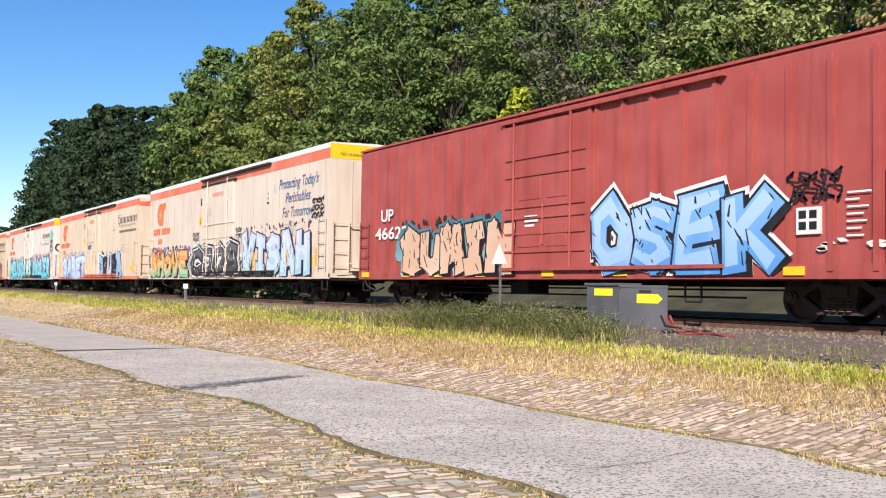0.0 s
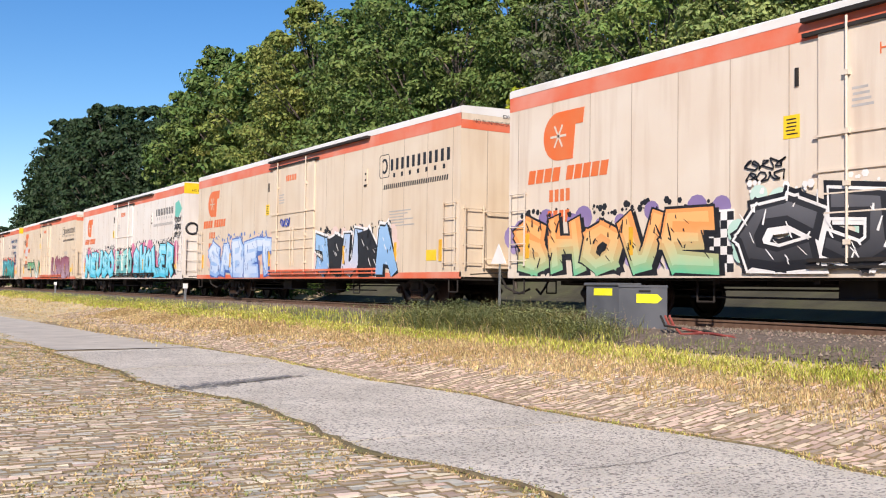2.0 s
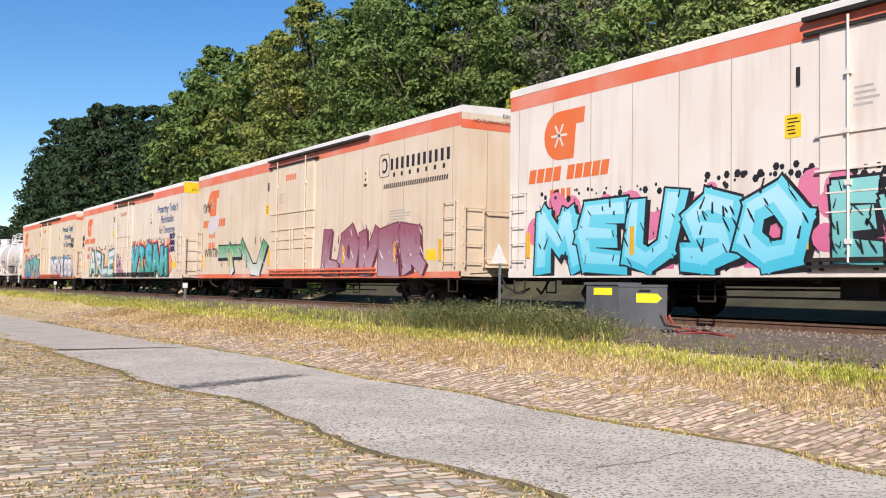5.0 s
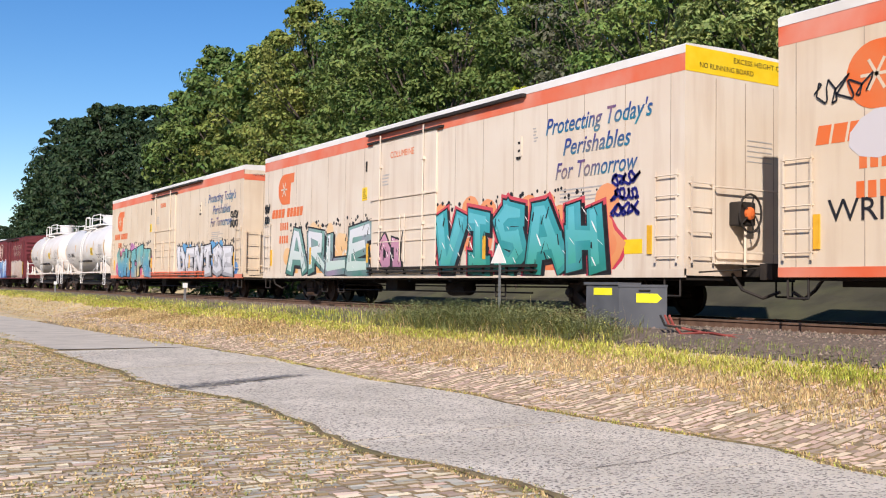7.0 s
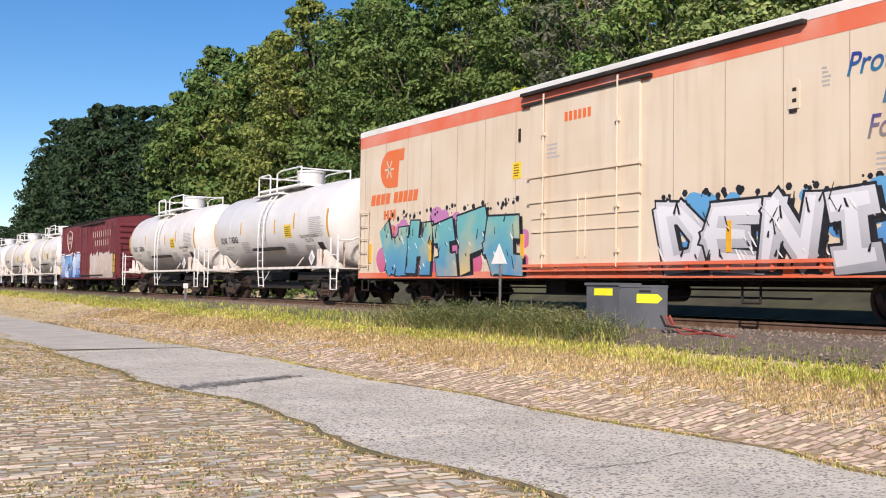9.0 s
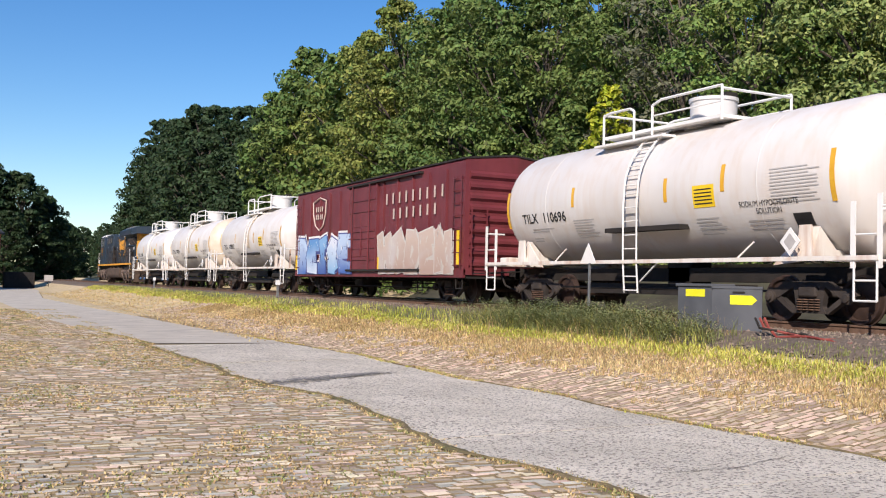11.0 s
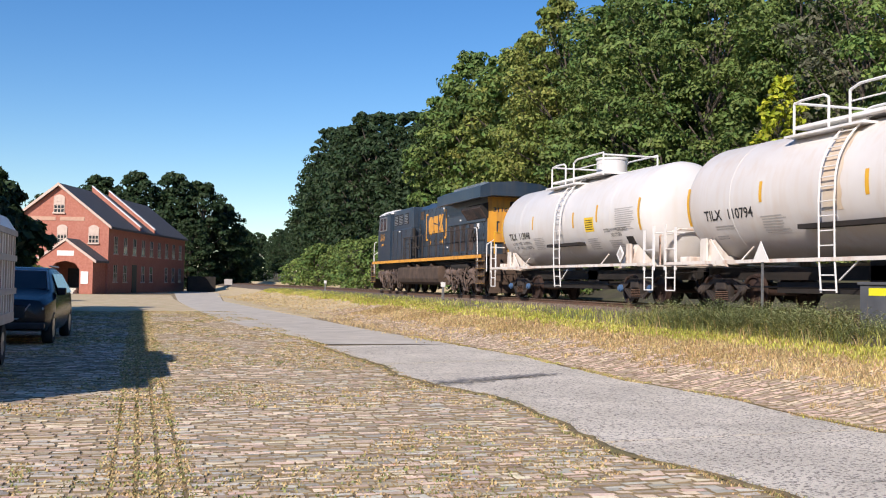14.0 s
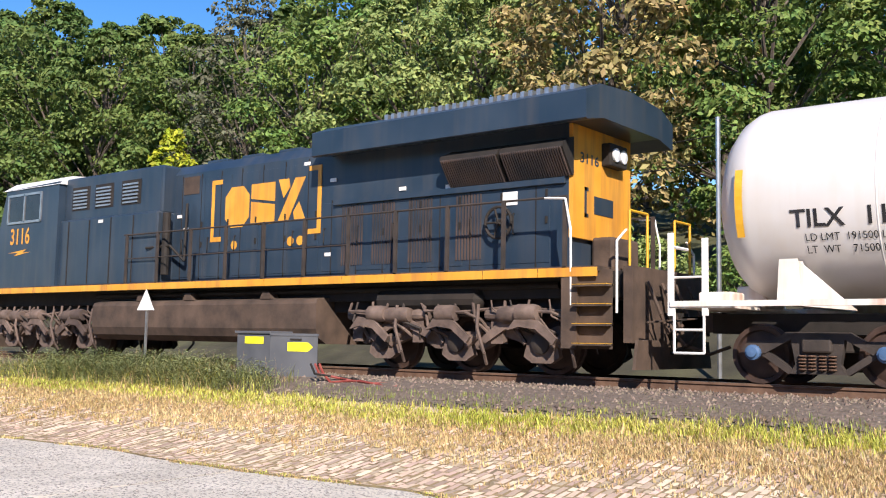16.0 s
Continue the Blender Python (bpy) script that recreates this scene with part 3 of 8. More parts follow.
def make_grass():
    rng = random.Random(12)
    green, yel, dry = Mesh(), Mesh(), Mesh()
    for _ in range(11000):      # bright mown strip along the setts
        y = -6 + 95 * rng.random() ** 1.9
        x = 10.62 + rng.gauss(0, 0.17) + 0.12 * math.sin(y * 0.5) + (0.004 * y if y > 20 else 0)
        if noise.noise((y * 0.45, x * 1.4, 9)) < -0.7:
            continue
        blades(yel if rng.random() < 0.8 else dry, rng, x, y, height(x) - 0.02, 0.10 if y < 25 else 0.13, 7, 0.06, 0.006 + 0.0004 * y, 0.9)
    for _ in range(1500):      # tall weeds round the cabinet and the post
        y = rng.gauss(16.6, 2.0)
        x = rng.uniform(10.9, 12.0)
        if not (12.0 < y < 14.4 and x > 11.7) and y > 12.2:
            blades(green if rng.random() < 0.72 else dry if rng.random() < 0.5 else yel, rng, x, y, height(x) - 0.02, 0.22 + 0.22 * rng.random() ** 2, 7, 0.12, 0.006, 1.5)
    herb = Mesh()
    for _ in range(900):       # bushy broad-leaved weeds
        y, x = rng.gauss(16.4, 2.1), rng.uniform(10.85, 12.0)
        if y < 12.3 or (12.0 < y < 14.5 and x > 11.6):
            continue
        hh, z = rng.uniform(0.2, 0.5), height(x) - 0.02
        for _ in range(46):
            t = rng.random() ** 0.7
            q, a = (0.05 + 0.17 * math.sin(2.4 * t)) * rng.random() ** 0.5, rng.uniform(0, 6.28)
            px, py, pz, l, u = x + q * math.cos(a), y + q * math.sin(a), z + hh * t, rng.uniform(0.02, 0.055), rng.uniform(-0.4, 0.9)
            c, d = math.cos(a + rng.gauss(0, 0.8)), math.sin(a + rng.gauss(0, 0.8))
            herb.add([(px, py, pz), (px + l * c * .5 - l * d * .35, py + l * d * .5 + l * c * .35, pz + l * u * .6), (px + l * c, py + l * d, pz + l * u * .8), (px + l * c * .5 + l * d * .35, py + l * d * .5 - l * c * .35, pz + l * u * .6)], [(0, 1, 2, 3)])
    for _ in range(110):       # seed stalks
        y, x = rng.gauss(16.0, 1.8), rng.uniform(11.3, 12.0)
        if y > 12.4:
            blades(dry, rng, x, y, height(x) - 0.02, 0.52, 1, 0.02, 0.004, 0.25)
    for _ in range(1300):
        y = 20 + 65 * rng.random() ** 1.4
        x = rng.uniform(10.9, 11.8)
        blades(green if rng.random() < 0.6 else yel, rng, x, y, height(x) - 0.02, 0.16, 6, 0.12, 0.012)
    for _ in range(500):
        y, x = -4 + 16 * rng.random(), rng.uniform(10.9, 11.5)
        blades(green, rng, x, y, height(x) - 0.02, 0.10, 5, 0.05, 0.006)
    for k in range(1900):       # dry clumps in the joints
        y0 = 2 + 40 * rng.random() ** 1.5
        x0 = 10.4 - abs(rng.gauss(0, 0.65))
        for _ in range(rng.randrange(2, 9)):
            x, y = x0 + rng.gauss(0, 0.12), y0 + rng.gauss(0, 0.16)
            if x > 7.9:
                blades(dry, rng, x, y, height(x), 0.07, 6, 0.035, 0.006 + 0.0003 * y, 0.9)
    for _ in range(2200):
        y = 24 + 66 * rng.random()
        x = rng.uniform(6.9, 10.6)
        blades(dry, rng, x, y, height(x), 0.06, 6, 0.2, 0.02, 1.0)
    for _ in range(1500):      # the mossy seam between slabs and setts
        y = 4 + 28 * rng.random() ** 1.3
        x = (along(LEFT, y) - 0.03 if y < 23 else 4.2 - 0.075 * (y - 23)) + rng.gauss(0, 0.06)
        blades(dry if rng.random() < 0.72 else green, rng, x, y, 0.0, 0.026, 5, 0.03, 0.006 + 0.0003 * y, 1.0)
    for _ in range(1500):      # tufts along the lane's far edge
        y = 3 + 24 * rng.random() ** 1.2
        x = along(RIGHT, y) + abs(rng.gauss(0, 0.07))
        if noise.noise((y * 0.8, 2, 5)) > -0.1:
            blades(dry if rng.random() < 0.7 else yel, rng, x, y, 0.0, 0.04, 5, 0.035, 0.006 + 0.0003 * y, 1.2)
    for k in range(21000):      # wisps between the setts
        y, x = 5 + 42 * rng.random() ** 1.4, rng.uniform(-4.5, 4.3)
        if k % 6 == 0:
            x = rng.choice(RUNS) + rng.gauss(0, 0.025)
        if k % 6 == 0 or noise.noise((x * 0.5, y * 0.35, 3)) > -0.05:
            blades(dry if rng.random() < 0.75 else green, rng, x, y, 0.0, 0.026, 5, 0.05, 0.005 + 0.0006 * y, 1.3)
    for m, ma, la in ((green, G_GREEN, "tall green weeds along the ballast"), (yel, G_YELLOW, "bright yellow-green grass strip"), (dry, G_DRY, "dry tan grass tufts between setts"), (herb, G_HERB, "bushy grey-green weeds round the cabinet")):
        thing("grass", m, la, "grass", kind="stuff", material=ma)


# ---- trees ----
def tree_mesh(seed, high, wide, leaves, size, low=0.18, cone=0.0):
    """A trunk with limbs, and a crown of separate leaf clumps on many lobes with gaps between them."""
    rng, g = random.Random(seed), np.random.default_rng(seed)
    t = Mesh()
    top = high * 0.8
    pts = [Vector((rng.gauss(0, 0.15) * i, rng.gauss(0, 0.15) * i, top * i / 5)) for i in range(6)]
    for i in range(5):
        r = wide * 0.05 * (1 - i / 5.5)
        t.rod(pts[i], pts[i + 1], r, 7, wide * 0.05 * (1 - (i + 1) / 5.5))
    lobes = []
    for i in range(84):
        f = low + (0.97 - low) * (i + 0.5) / 84
        reach = wide * (math.sin(math.pi * min(1, 0.12 + 0.88 * (f - low) / (1 - low)) ** 0.75) ** 0.7 if not cone else (1 - f) ** 0.8 * 1.25 + 0.08)
        a, q = i * 2.4 + rng.uniform(-0.5, 0.5), reach * rng.uniform(0.45, 1.0)
        c = Vector((q * math.cos(a), q * math.sin(a), high * f))
        s = wide * rng.uniform(0.13, 0.31) * (0.6 if f > 0.85 else 1)
        lobes.append((c, s))
        if i % 2 == 0:
            k = min(4, int(f * 5))
            t.rod(pts[k], c, wide * 0.018, 4, wide * 0.004)
    per = leaves // len(lobes)
    vs, fs = [], []
    for c, s in lobes:
        d = g.normal(size=(per, 3))
        d /= np.linalg.norm(d, axis=1)[:, None]
        d[:, 2] = np.where(g.random(per) < 0.78, np.abs(d[:, 2]), d[:, 2]) * 0.62
        r = s * (0.60 + 0.52 * g.random(per) ** 0.7)[:, None]
        p = np.array(c) + d * r
        nrm = d + 0.5 * g.normal(size=(per, 3)) + np.array((0, 0, 0.45))
        nrm /= np.linalg.norm(nrm, axis=1)[:, None]
        u = np.cross(nrm, g.normal(size=(per, 3)))
        u /= np.linalg.norm(u, axis=1)[:, None]
        w = np.cross(nrm, u)
        e = size * (0.6 + 0.8 * g.random(per))[:, None]
        k = len(vs) * 1
        quad = np.stack([p - u * e, p - w * e * 0.55 + nrm * e * 0.12, p + u * e, p + w * e * 0.55 + nrm * e * 0.12], 1).reshape(-1, 3)
        fs += [(k + 4 * i, k + 4 * i + 1, k + 4 * i + 2, k + 4 * i + 3) for i in range(per)]
        vs += quad.tolist()
    return t, vs, fs


def make_tree_kind(seed, high, wide, leaves, size, material, cone=0.0, low=0.18):
    t, vs, fs = tree_mesh(seed, high, wide, leaves, size, low, cone)
    me = bpy.data.meshes.new("crown")
    me.from_pydata(vs, [], fs)
    me.materials.append(material)
    return t.data("trunk", BARK, True), me


def plant(kind, x, y, z, turn, size, label, squash=1.0):
    root = thing("tree", None, label, "tree", "trees on the bank", at=Matrix.Translation((x, y, z - 0.15)) @ Matrix.Rotation(turn, 4, "Z") @ Matrix.Diagonal((size * squash, size * squash, size, 1)))
    for name, me in zip(("trunk", "crown"), kind):
        new(name, me).parent = root
    return root


def skyline(y):
    """How high the wood stands along the line."""
    pts = [(-20, 15), (16, 14.5), (30, 16.5), (42, 17.5), (50, 20), (60, 21), (80, 22.8), (84, 20), (96, 19), (106, 20.5), (126, 24.5), (152, 25.5), (173, 19), (195, 14), (260, 12)]
    for (a, za), (b, zb) in zip(pts, pts[1:]):
        if a <= y <= b:
            return za + (zb - za) * (y - a) / (b - a)
    return 14


def make_trees():
    rng = random.Random(21)
    mid = [make_tree_kind(s, 15, 4.6, n, 0.125, m) for s, m, n in ((1, L_MID, 19000), (2, L_OLIVE, 19000), (3, L_GREEN, 19000), (4, L_LIGHT, 19000))]
    far = [make_tree_kind(s, 15, 4.3, 10000, 0.19, m) for s, m in ((11, L_GREEN), (12, L_OLIVE), (13, L_GREEN))]
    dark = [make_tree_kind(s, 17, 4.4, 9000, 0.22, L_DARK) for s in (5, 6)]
    tan = make_tree_kind(8, 14, 4.4, 15000, 0.13, L_TAN)
    grey = make_tree_kind(9, 12, 3.2, 6000, 0.10, L_GREY)
    names = ["full green broadleaf tree on the bank", "olive green broadleaf tree turning autumnal", "leafy deep green tree on the wooded bank", "light green layered maple on the bank"]
    y = -14.0                    # front row, from behind the camera's right to the far left
    while y < 235:
        x = 26.5 + rng.uniform(-1.2, 1.8) + (0.02 * max(0, y - 60))
        z = height(x, y)
        s = (skyline(y) - z) * rng.uniform(0.90, 1.03)
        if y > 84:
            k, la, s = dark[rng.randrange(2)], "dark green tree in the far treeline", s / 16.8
        elif 31 < y < 36:
            k, la, s = grey, "sparse grey-green tree with thin foliage", s / 12
        elif 12 < y < 16.5:
            k, la, s = tan, "tan autumn tree on the bank", s / 13
        elif y < 12:
            i = rng.choice((2, 2, 0))
            k, la, s = mid[i], names[i], s / 14.5
        elif y < 30:
            i = rng.choice((3, 3, 0))
            k, la, s = mid[i], names[i], s / 15
        elif y < 60:
            i = rng.choice((0, 2, 1, 2))
            k, la, s = mid[i], names[i], s / 15
        else:
            i = rng.choice((0, 1, 2))
            k, la, s = far[i], names[i], s / 16.2
        plant(k, x, y, z, rng.uniform(0, 6.28), s, la, 0.9 if s > 1.2 else 1.0)
        y += rng.uniform(3.8, 5.2) * (1 if y < 100 else 1.4)
    y = -16.0
    while y < 110:
        x = 35 + rng.uniform(-2, 3)
        i = rng.choice((0, 1, 2))
        k, la = far[i], names[i]
        plant(k, x, y, height(x, y), rng.uniform(0, 6.28), rng.uniform(0.85, 1.0) if y < 48 else 1.1, la)
        y += rng.uniform(4.8, 7)
    y = -24.0
    while y < 90:
        x = 48 + rng.uniform(-3, 4)
        plant(far[rng.randrange(3)], x, y, height(x, y), rng.uniform(0, 6.28), rng.uniform(0.9, 1.1), "green tree high on the bank", 1.2)
        y += rng.uniform(6, 9)
    plant(make_tree_kind(31, 7.6, 1.0, 2000, 0.11, L_YELLOW, low=0.45), 22.6, 31.0, height(22.6, 31.0), 0.4, 1.07, "small bright yellow-green sapling at the wood's edge")
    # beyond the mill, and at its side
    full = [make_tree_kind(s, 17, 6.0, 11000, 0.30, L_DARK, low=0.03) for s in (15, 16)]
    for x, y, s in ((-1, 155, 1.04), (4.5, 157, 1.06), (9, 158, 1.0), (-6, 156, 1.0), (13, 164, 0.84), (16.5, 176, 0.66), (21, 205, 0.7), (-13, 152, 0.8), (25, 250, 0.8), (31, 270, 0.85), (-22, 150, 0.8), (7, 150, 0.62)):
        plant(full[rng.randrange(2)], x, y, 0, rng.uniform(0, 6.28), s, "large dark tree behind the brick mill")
    for i in range(30):          # unseen ring of trees behind the yard, added to dim the sky's fill light
        a = radians(-95 - 120 * i / 29)
        d = 50 + rng.uniform(-3, 5)
        plant(full[i % 2], d * math.cos(a), d * math.sin(a), 0, i, rng.uniform(0.95, 1.15), "unseen dark tree added to block low sky light")
    orn = make_tree_kind(41, 6.4, 2.3, 13000, 0.24, L_DARK, low=0.08)
    for x, y, s in ((-6.4, 47, 1.0), (-7.6, 39, 1.05), (-7.0, 43, 1.0)):
        plant(orn, x, y, 0, x + y, s, "dark ornamental tree beside the yard")
    sh = [make_tree_kind(s, 2.6, 1.7, 3000, 0.09, m, low=0.02) for s, m in ((51, L_LIGHT), (52, L_MID), (53, L_OLIVE), (54, L_GREEN))]
    for i in range(60):
        y = -8 + 150 * (i / 60) ** 1.2 + rng.uniform(-1, 1)
        x = rng.uniform(20.5, 24.0) if y > 46 else rng.uniform(24.2, 25.6)
        j = rng.randrange(3) if y < 46 else rng.choice((1, 3))
        r = plant(sh[j], x, y, height(x, y), rng.uniform(0, 6.28), rng.uniform(0.6, 1.4) * (1 if y < 50 else 1.5), "low leafy shrub at the wood's edge")
        r.name = "shrub"
        tagged(r, category="shrub", group="shrubs by the track")
    r = plant(sh[0], -6.6, 64, 0, 1.0, 1.1, "pale green shrub before the mill porch")
    r.name = "shrub"
    tagged(r, category="shrub", group="shrubs by the track")


# ---- rolling stock ----
# A vehicle's own space: x across (-x faces the yard), y along the line, z up from the rail.
def wheelset(parent, y, r=0.42):
    m = Mesh().rod((-0.72, 0, 0), (0.72, 0, 0), 0.075, 10)
    for s in (-1, 1):
        m.lathe([(0.12, 0.0), (r * 0.45, 0.02), (r * 0.80, -0.01), (r * 0.84, 0.045), (r * 0.985, 0.05), (r, -0.05), (r + 0.026, -0.06), (r + 0.026, -0.09), (r * 0.84, -0.09), (r * 0.8, -0.05), (0.12, -0.06)]
                if s > 0 else [(0.12, 0.0), (r * 0.45, -0.02), (r * 0.80, 0.01), (r * 0.84, -0.045), (r * 0.985, -0.05), (r, 0.05), (r + 0.026, 0.06), (r + 0.026, 0.09), (r * 0.84, 0.09), (r * 0.8, 0.05), (0.12, 0.06)],
                (s * 0.755, 0, 0), "x", 28)
        m.box(s * 0.80 - 0.012, -r * 0.35, -0.03, s * 0.80 + 0.012, -r * 0.2, 0.03)
    w = part("wheelset", m, WHEEL, parent, "rusty steel wheels with bright treads", True)
    w.location = (0, y, r)
    return w


def bogie(parent, y, caps=False):
    """A three-piece freight bogie."""
    root = new("bogie")
    root.parent, root.location = parent, (0, y, 0)
    for s in (-1, 1):
        frame_m = Mesh()
        x0, x1 = s * 1.0 - 0.06, s * 1.0 + 0.06
        frame_m.prism([(-1.05, 0.50), (-0.95, 0.62), (-0.62, 0.62), (-0.42, 0.74), (0.42, 0.74), (0.62, 0.62), (0.95, 0.62), (1.05, 0.50), (0.95, 0.42), (0.72, 0.44), (0.36, 0.64), (0.30, 0.30), (0.38, 0.17), (-0.38, 0.17), (-0.30, 0.30), (-0.36, 0.64), (-0.72, 0.44), (-0.95, 0.42)], x0, x1, "x")
        frame_m.prism([(-0.85, 0.46), (-0.74, 0.50), (-0.33, 0.22), (-0.40, 0.16)], x0 - s * 0.02, x1 - s * 0.02, "x")
        frame_m.prism([(0.85, 0.46), (0.74, 0.50), (0.33, 0.22), (0.40, 0.16)], x0 - s * 0.02, x1 - s * 0.02, "x")
        part("side_frame", frame_m, TRUCK, root)
    part("bolster", Mesh().box(-1.12, -0.2, 0.46, 1.12, 0.2, 0.66, 0.03), TRUCK, root)
    sp = Mesh()
    for s in (-1, 1):
        for yy in (-0.2, -0.07, 0.07, 0.2):
            for k in range(5):
                sp.lathe([(0.045, 0), (0.06, 0.012), (0.045, 0.024)], (s * 1.07, yy, 0.22 + k * 0.045), "z", 8)
    part("spring", sp, RUST, root)
    for s in (-1, 1):
        for yy in (-0.88, 0.88):
            part("bearing_cap", Mesh().lathe([(0.11, 0), (0.11, s * 0.06), (0.075, s * 0.075), (0.07, s * 0.11), (0.02, s * 0.12)], (s * 1.06, yy, 0.45), "x", 14), CAPBLUE if caps else TRUCK, root, "", True)
    for yy in (-0.88, 0.88):
        wheelset(root, yy)
    return root


def coupler(m, y, s):
    m.box(-0.09, y, 0.80, 0.09, y + s * 0.55, 0.98).box(-0.17, y + s * 0.5, 0.74, 0.17, y + s * 0.78, 1.04)
    m.bent([(-0.35, y, 0.85), (-0.35, y + s * 0.25, 0.55), (-0.2, y + s * 0.6, 0.40), (-0.1, y + s * 0.9, 0.52)], 0.03)
    m.rod((-1.35, y + s * 0.12, 0.86), (-0.1, y + s * 0.35, 0.95), 0.016, 5)


def ladder(m, x, ya, yb, z0, z1, n, r=0.014, out=0.07):
    """Rungs and stiles on a side wall."""
    for i in range(n):
        z = z0 + (z1 - z0) * i / (n - 1)
        m.bent([(x, ya, z), (x - out, ya, z), (x - out, yb, z), (x, yb, z)], r, 5)
    for y in (ya, yb):
        m.box(x - out, y - 0.022, z0 - 0.12, x - out + 0.014, y + 0.022, z1 + 0.1)


def end_ladder(m, y, s, xa, xb, z0, z1, n, out=0.09):
    for i in range(n):
        z = z0 + (z1 - z0) * i / (n - 1)
        m.bent([(xa, y, z), (xa, y + s * out, z), (xb, y + s * out, z), (xb, y, z)], 0.014, 5)
    for x in (xa, xb):
        m.box(x - 0.02, y + s * out - 0.01, z0 - 0.12, x + 0.02, y + s * out + 0.01, z1 + 0.1)


def underframe(car, half, kind="box"):
    m = Mesh().box(-0.22, -half + 0.2, 0.62, 0.22, half - 0.2, 1.0)
    m.box(-1.5, -half + 0.05, 0.72, 1.5, half - 0.05, 0.80)
    for i in range(9):
        y = -half + 2.0 + i * (2 * half - 4) / 8
        m.box(-1.45, y - 0.06, 0.66, 1.45, y + 0.06, 0.80)
    coupler(m, -half, -1)
    coupler(m, half, 1)
    for sx in (-1, 1):
        for sy in (-1, 1):       # corner stirrups
            y = sy * (half - 0.35)
            m.bent([(sx * 1.55, y - 0.2, 0.8), (sx * 1.55, y - 0.2, 0.42), (sx * 1.55, y + 0.2, 0.42), (sx * 1.55, y + 0.2, 0.8)], 0.02, 5)
    part("underframe", m, STEEL, car)
    a = Mesh()
    a.lathe([(0.02, -0.5), (0.2, -0.42), (0.22, 0.42), (0.02, 0.5)], (-0.75, -1.5, 0.52), "y", 12)
    a.box(-1.15, 1.2, 0.42, -0.55, 1.9, 0.72, 0.02)
    a.rod((-0.6, -half + 3, 0.56), (-0.6, half - 3, 0.56), 0.02, 5)
    for y in (-4.2, 4.4, 5.6):
        a.bent([(-1.25, y, 0.75), (-1.25, y, 0.33), (-1.25, y + 0.4, 0.33), (-1.25, y + 0.4, 0.75)], 0.022, 5)
    a.rod((-1.2, -5.2, 0.42), (-1.2, 5.0, 0.42), 0.02, 5)
    part("brake_gear", a, STEEL, car)


STROKES = {
    "A": [[(0, 0), (.42, 1), (.62, 1), (1, 0)], [(.2, .36), (.85, .36)]], "B": [[(.1, 0), (.1, 1), (.7, 1), (.85, .78), (.6, .55), (.15, .52)], [(.55, .52), (.95, .3), (.75, 0), (.1, 0)]],
    "C": [[(1, .85), (.65, 1), (.2, .9), (.02, .5), (.2, .1), (.65, 0), (1, .18)]], "D": [[(.1, 0), (.1, 1), (.6, .97), (1, .55), (.75, .08), (.1, 0)]],
    "E": [[(1, 1), (.1, .95), (.05, .5), (.1, .03), (1, 0)], [(.1, .52), (.8, .56)]], "F": [[(1, 1), (.1, .95), (.12, 0)], [(.1, .52), (.8, .56)]],
    "H": [[(.08, 0), (.12, 1)], [(.9, 0), (.88, 1)], [(.1, .48), (.9, .55)]], "I": [[(.5, 0), (.5, 1)], [(.2, .98), (.8, .98)], [(.2, .02), (.8, .02)]],
    "J": [[(.3, 1), (.9, .98), (.85, .25), (.5, 0), (.1, .2)]], "K": [[(.1, 0), (.12, 1)], [(1, 1), (.2, .48), (.5, .35), (1, 0)]], "L": [[(.12, 1), (.1, .05), (1, .02)]],
    "M": [[(.02, 0), (.15, 1), (.5, .4), (.85, 1), (1, 0)]], "N": [[(.05, 0), (.1, 1), (.88, .05), (.95, 1)]], "O": [[(.5, 1), (.1, .8), (.05, .3), (.4, 0), (.85, .15), (.95, .65), (.5, 1)]],
    "R": [[(.1, 0), (.1, 1), (.8, .95), (.85, .6), (.15, .48)], [(.4, .48), (1, 0)]], "S": [[(.95, .88), (.5, 1), (.1, .82), (.25, .55), (.8, .45), (.95, .2), (.5, 0), (.05, .12)]],
    "T": [[(0, .97), (1, 1)], [(.5, 1), (.48, 0)]], "U": [[(.05, 1), (.1, .2), (.5, 0), (.9, .2), (.95, 1)]], "V": [[(0, 1), (.35, .05), (.6, .05), (1, 1)]],
    "W": [[(0, 1), (.22, .02), (.5, .6), (.78, .02), (1, 1)]],
}


PAINTS = {}


def spray(c1, c2, c3=None, z0=0.8, z1=2.4):
    """Spray paint that fades from the foot colour c1 to the head colour c2, with clouds of c3."""
    key = (c1, c2, c3, z0, z1)
    if key not in PAINTS:
        m = mat("spray_paint", c1, c2, 0.9, 0.5, stain=c3, amount=0.9 if c3 else 0)
        n, l = m.node_tree.nodes, m.node_tree.links
        co = n.new("ShaderNodeTexCoord")
        sx = n.new("ShaderNodeSeparateXYZ")
        l.new(co.outputs["Object"], sx.inputs[0])
        mr = n.new("ShaderNodeMapRange")
        mr.inputs["From Min"].default_value, mr.inputs["From Max"].default_value = z0, z1
        l.new(sx.outputs["Z"], mr.inputs["Value"])
        no = next(q for q in n if q.type == "TEX_NOISE" and q.inputs["Scale"].default_value < 0.95)
        ad = n.new("ShaderNodeMath")
        ad.operation = "MULTIPLY_ADD"
        l.new(no.outputs["Fac"], ad.inputs[0])
        ad.inputs[1].default_value = 0.5
        l.new(mr.outputs[0], ad.inputs[2])
        ra = next(q for q in n if q.type == "VALTORGB")
        l.new(ad.outputs[0], ra.inputs["Fac"])
        ra.color_ramp.elements[0].position, ra.color_ramp.elements[1].position = 0.3, 1.0
        PAINTS[key] = m
    return PAINTS[key]


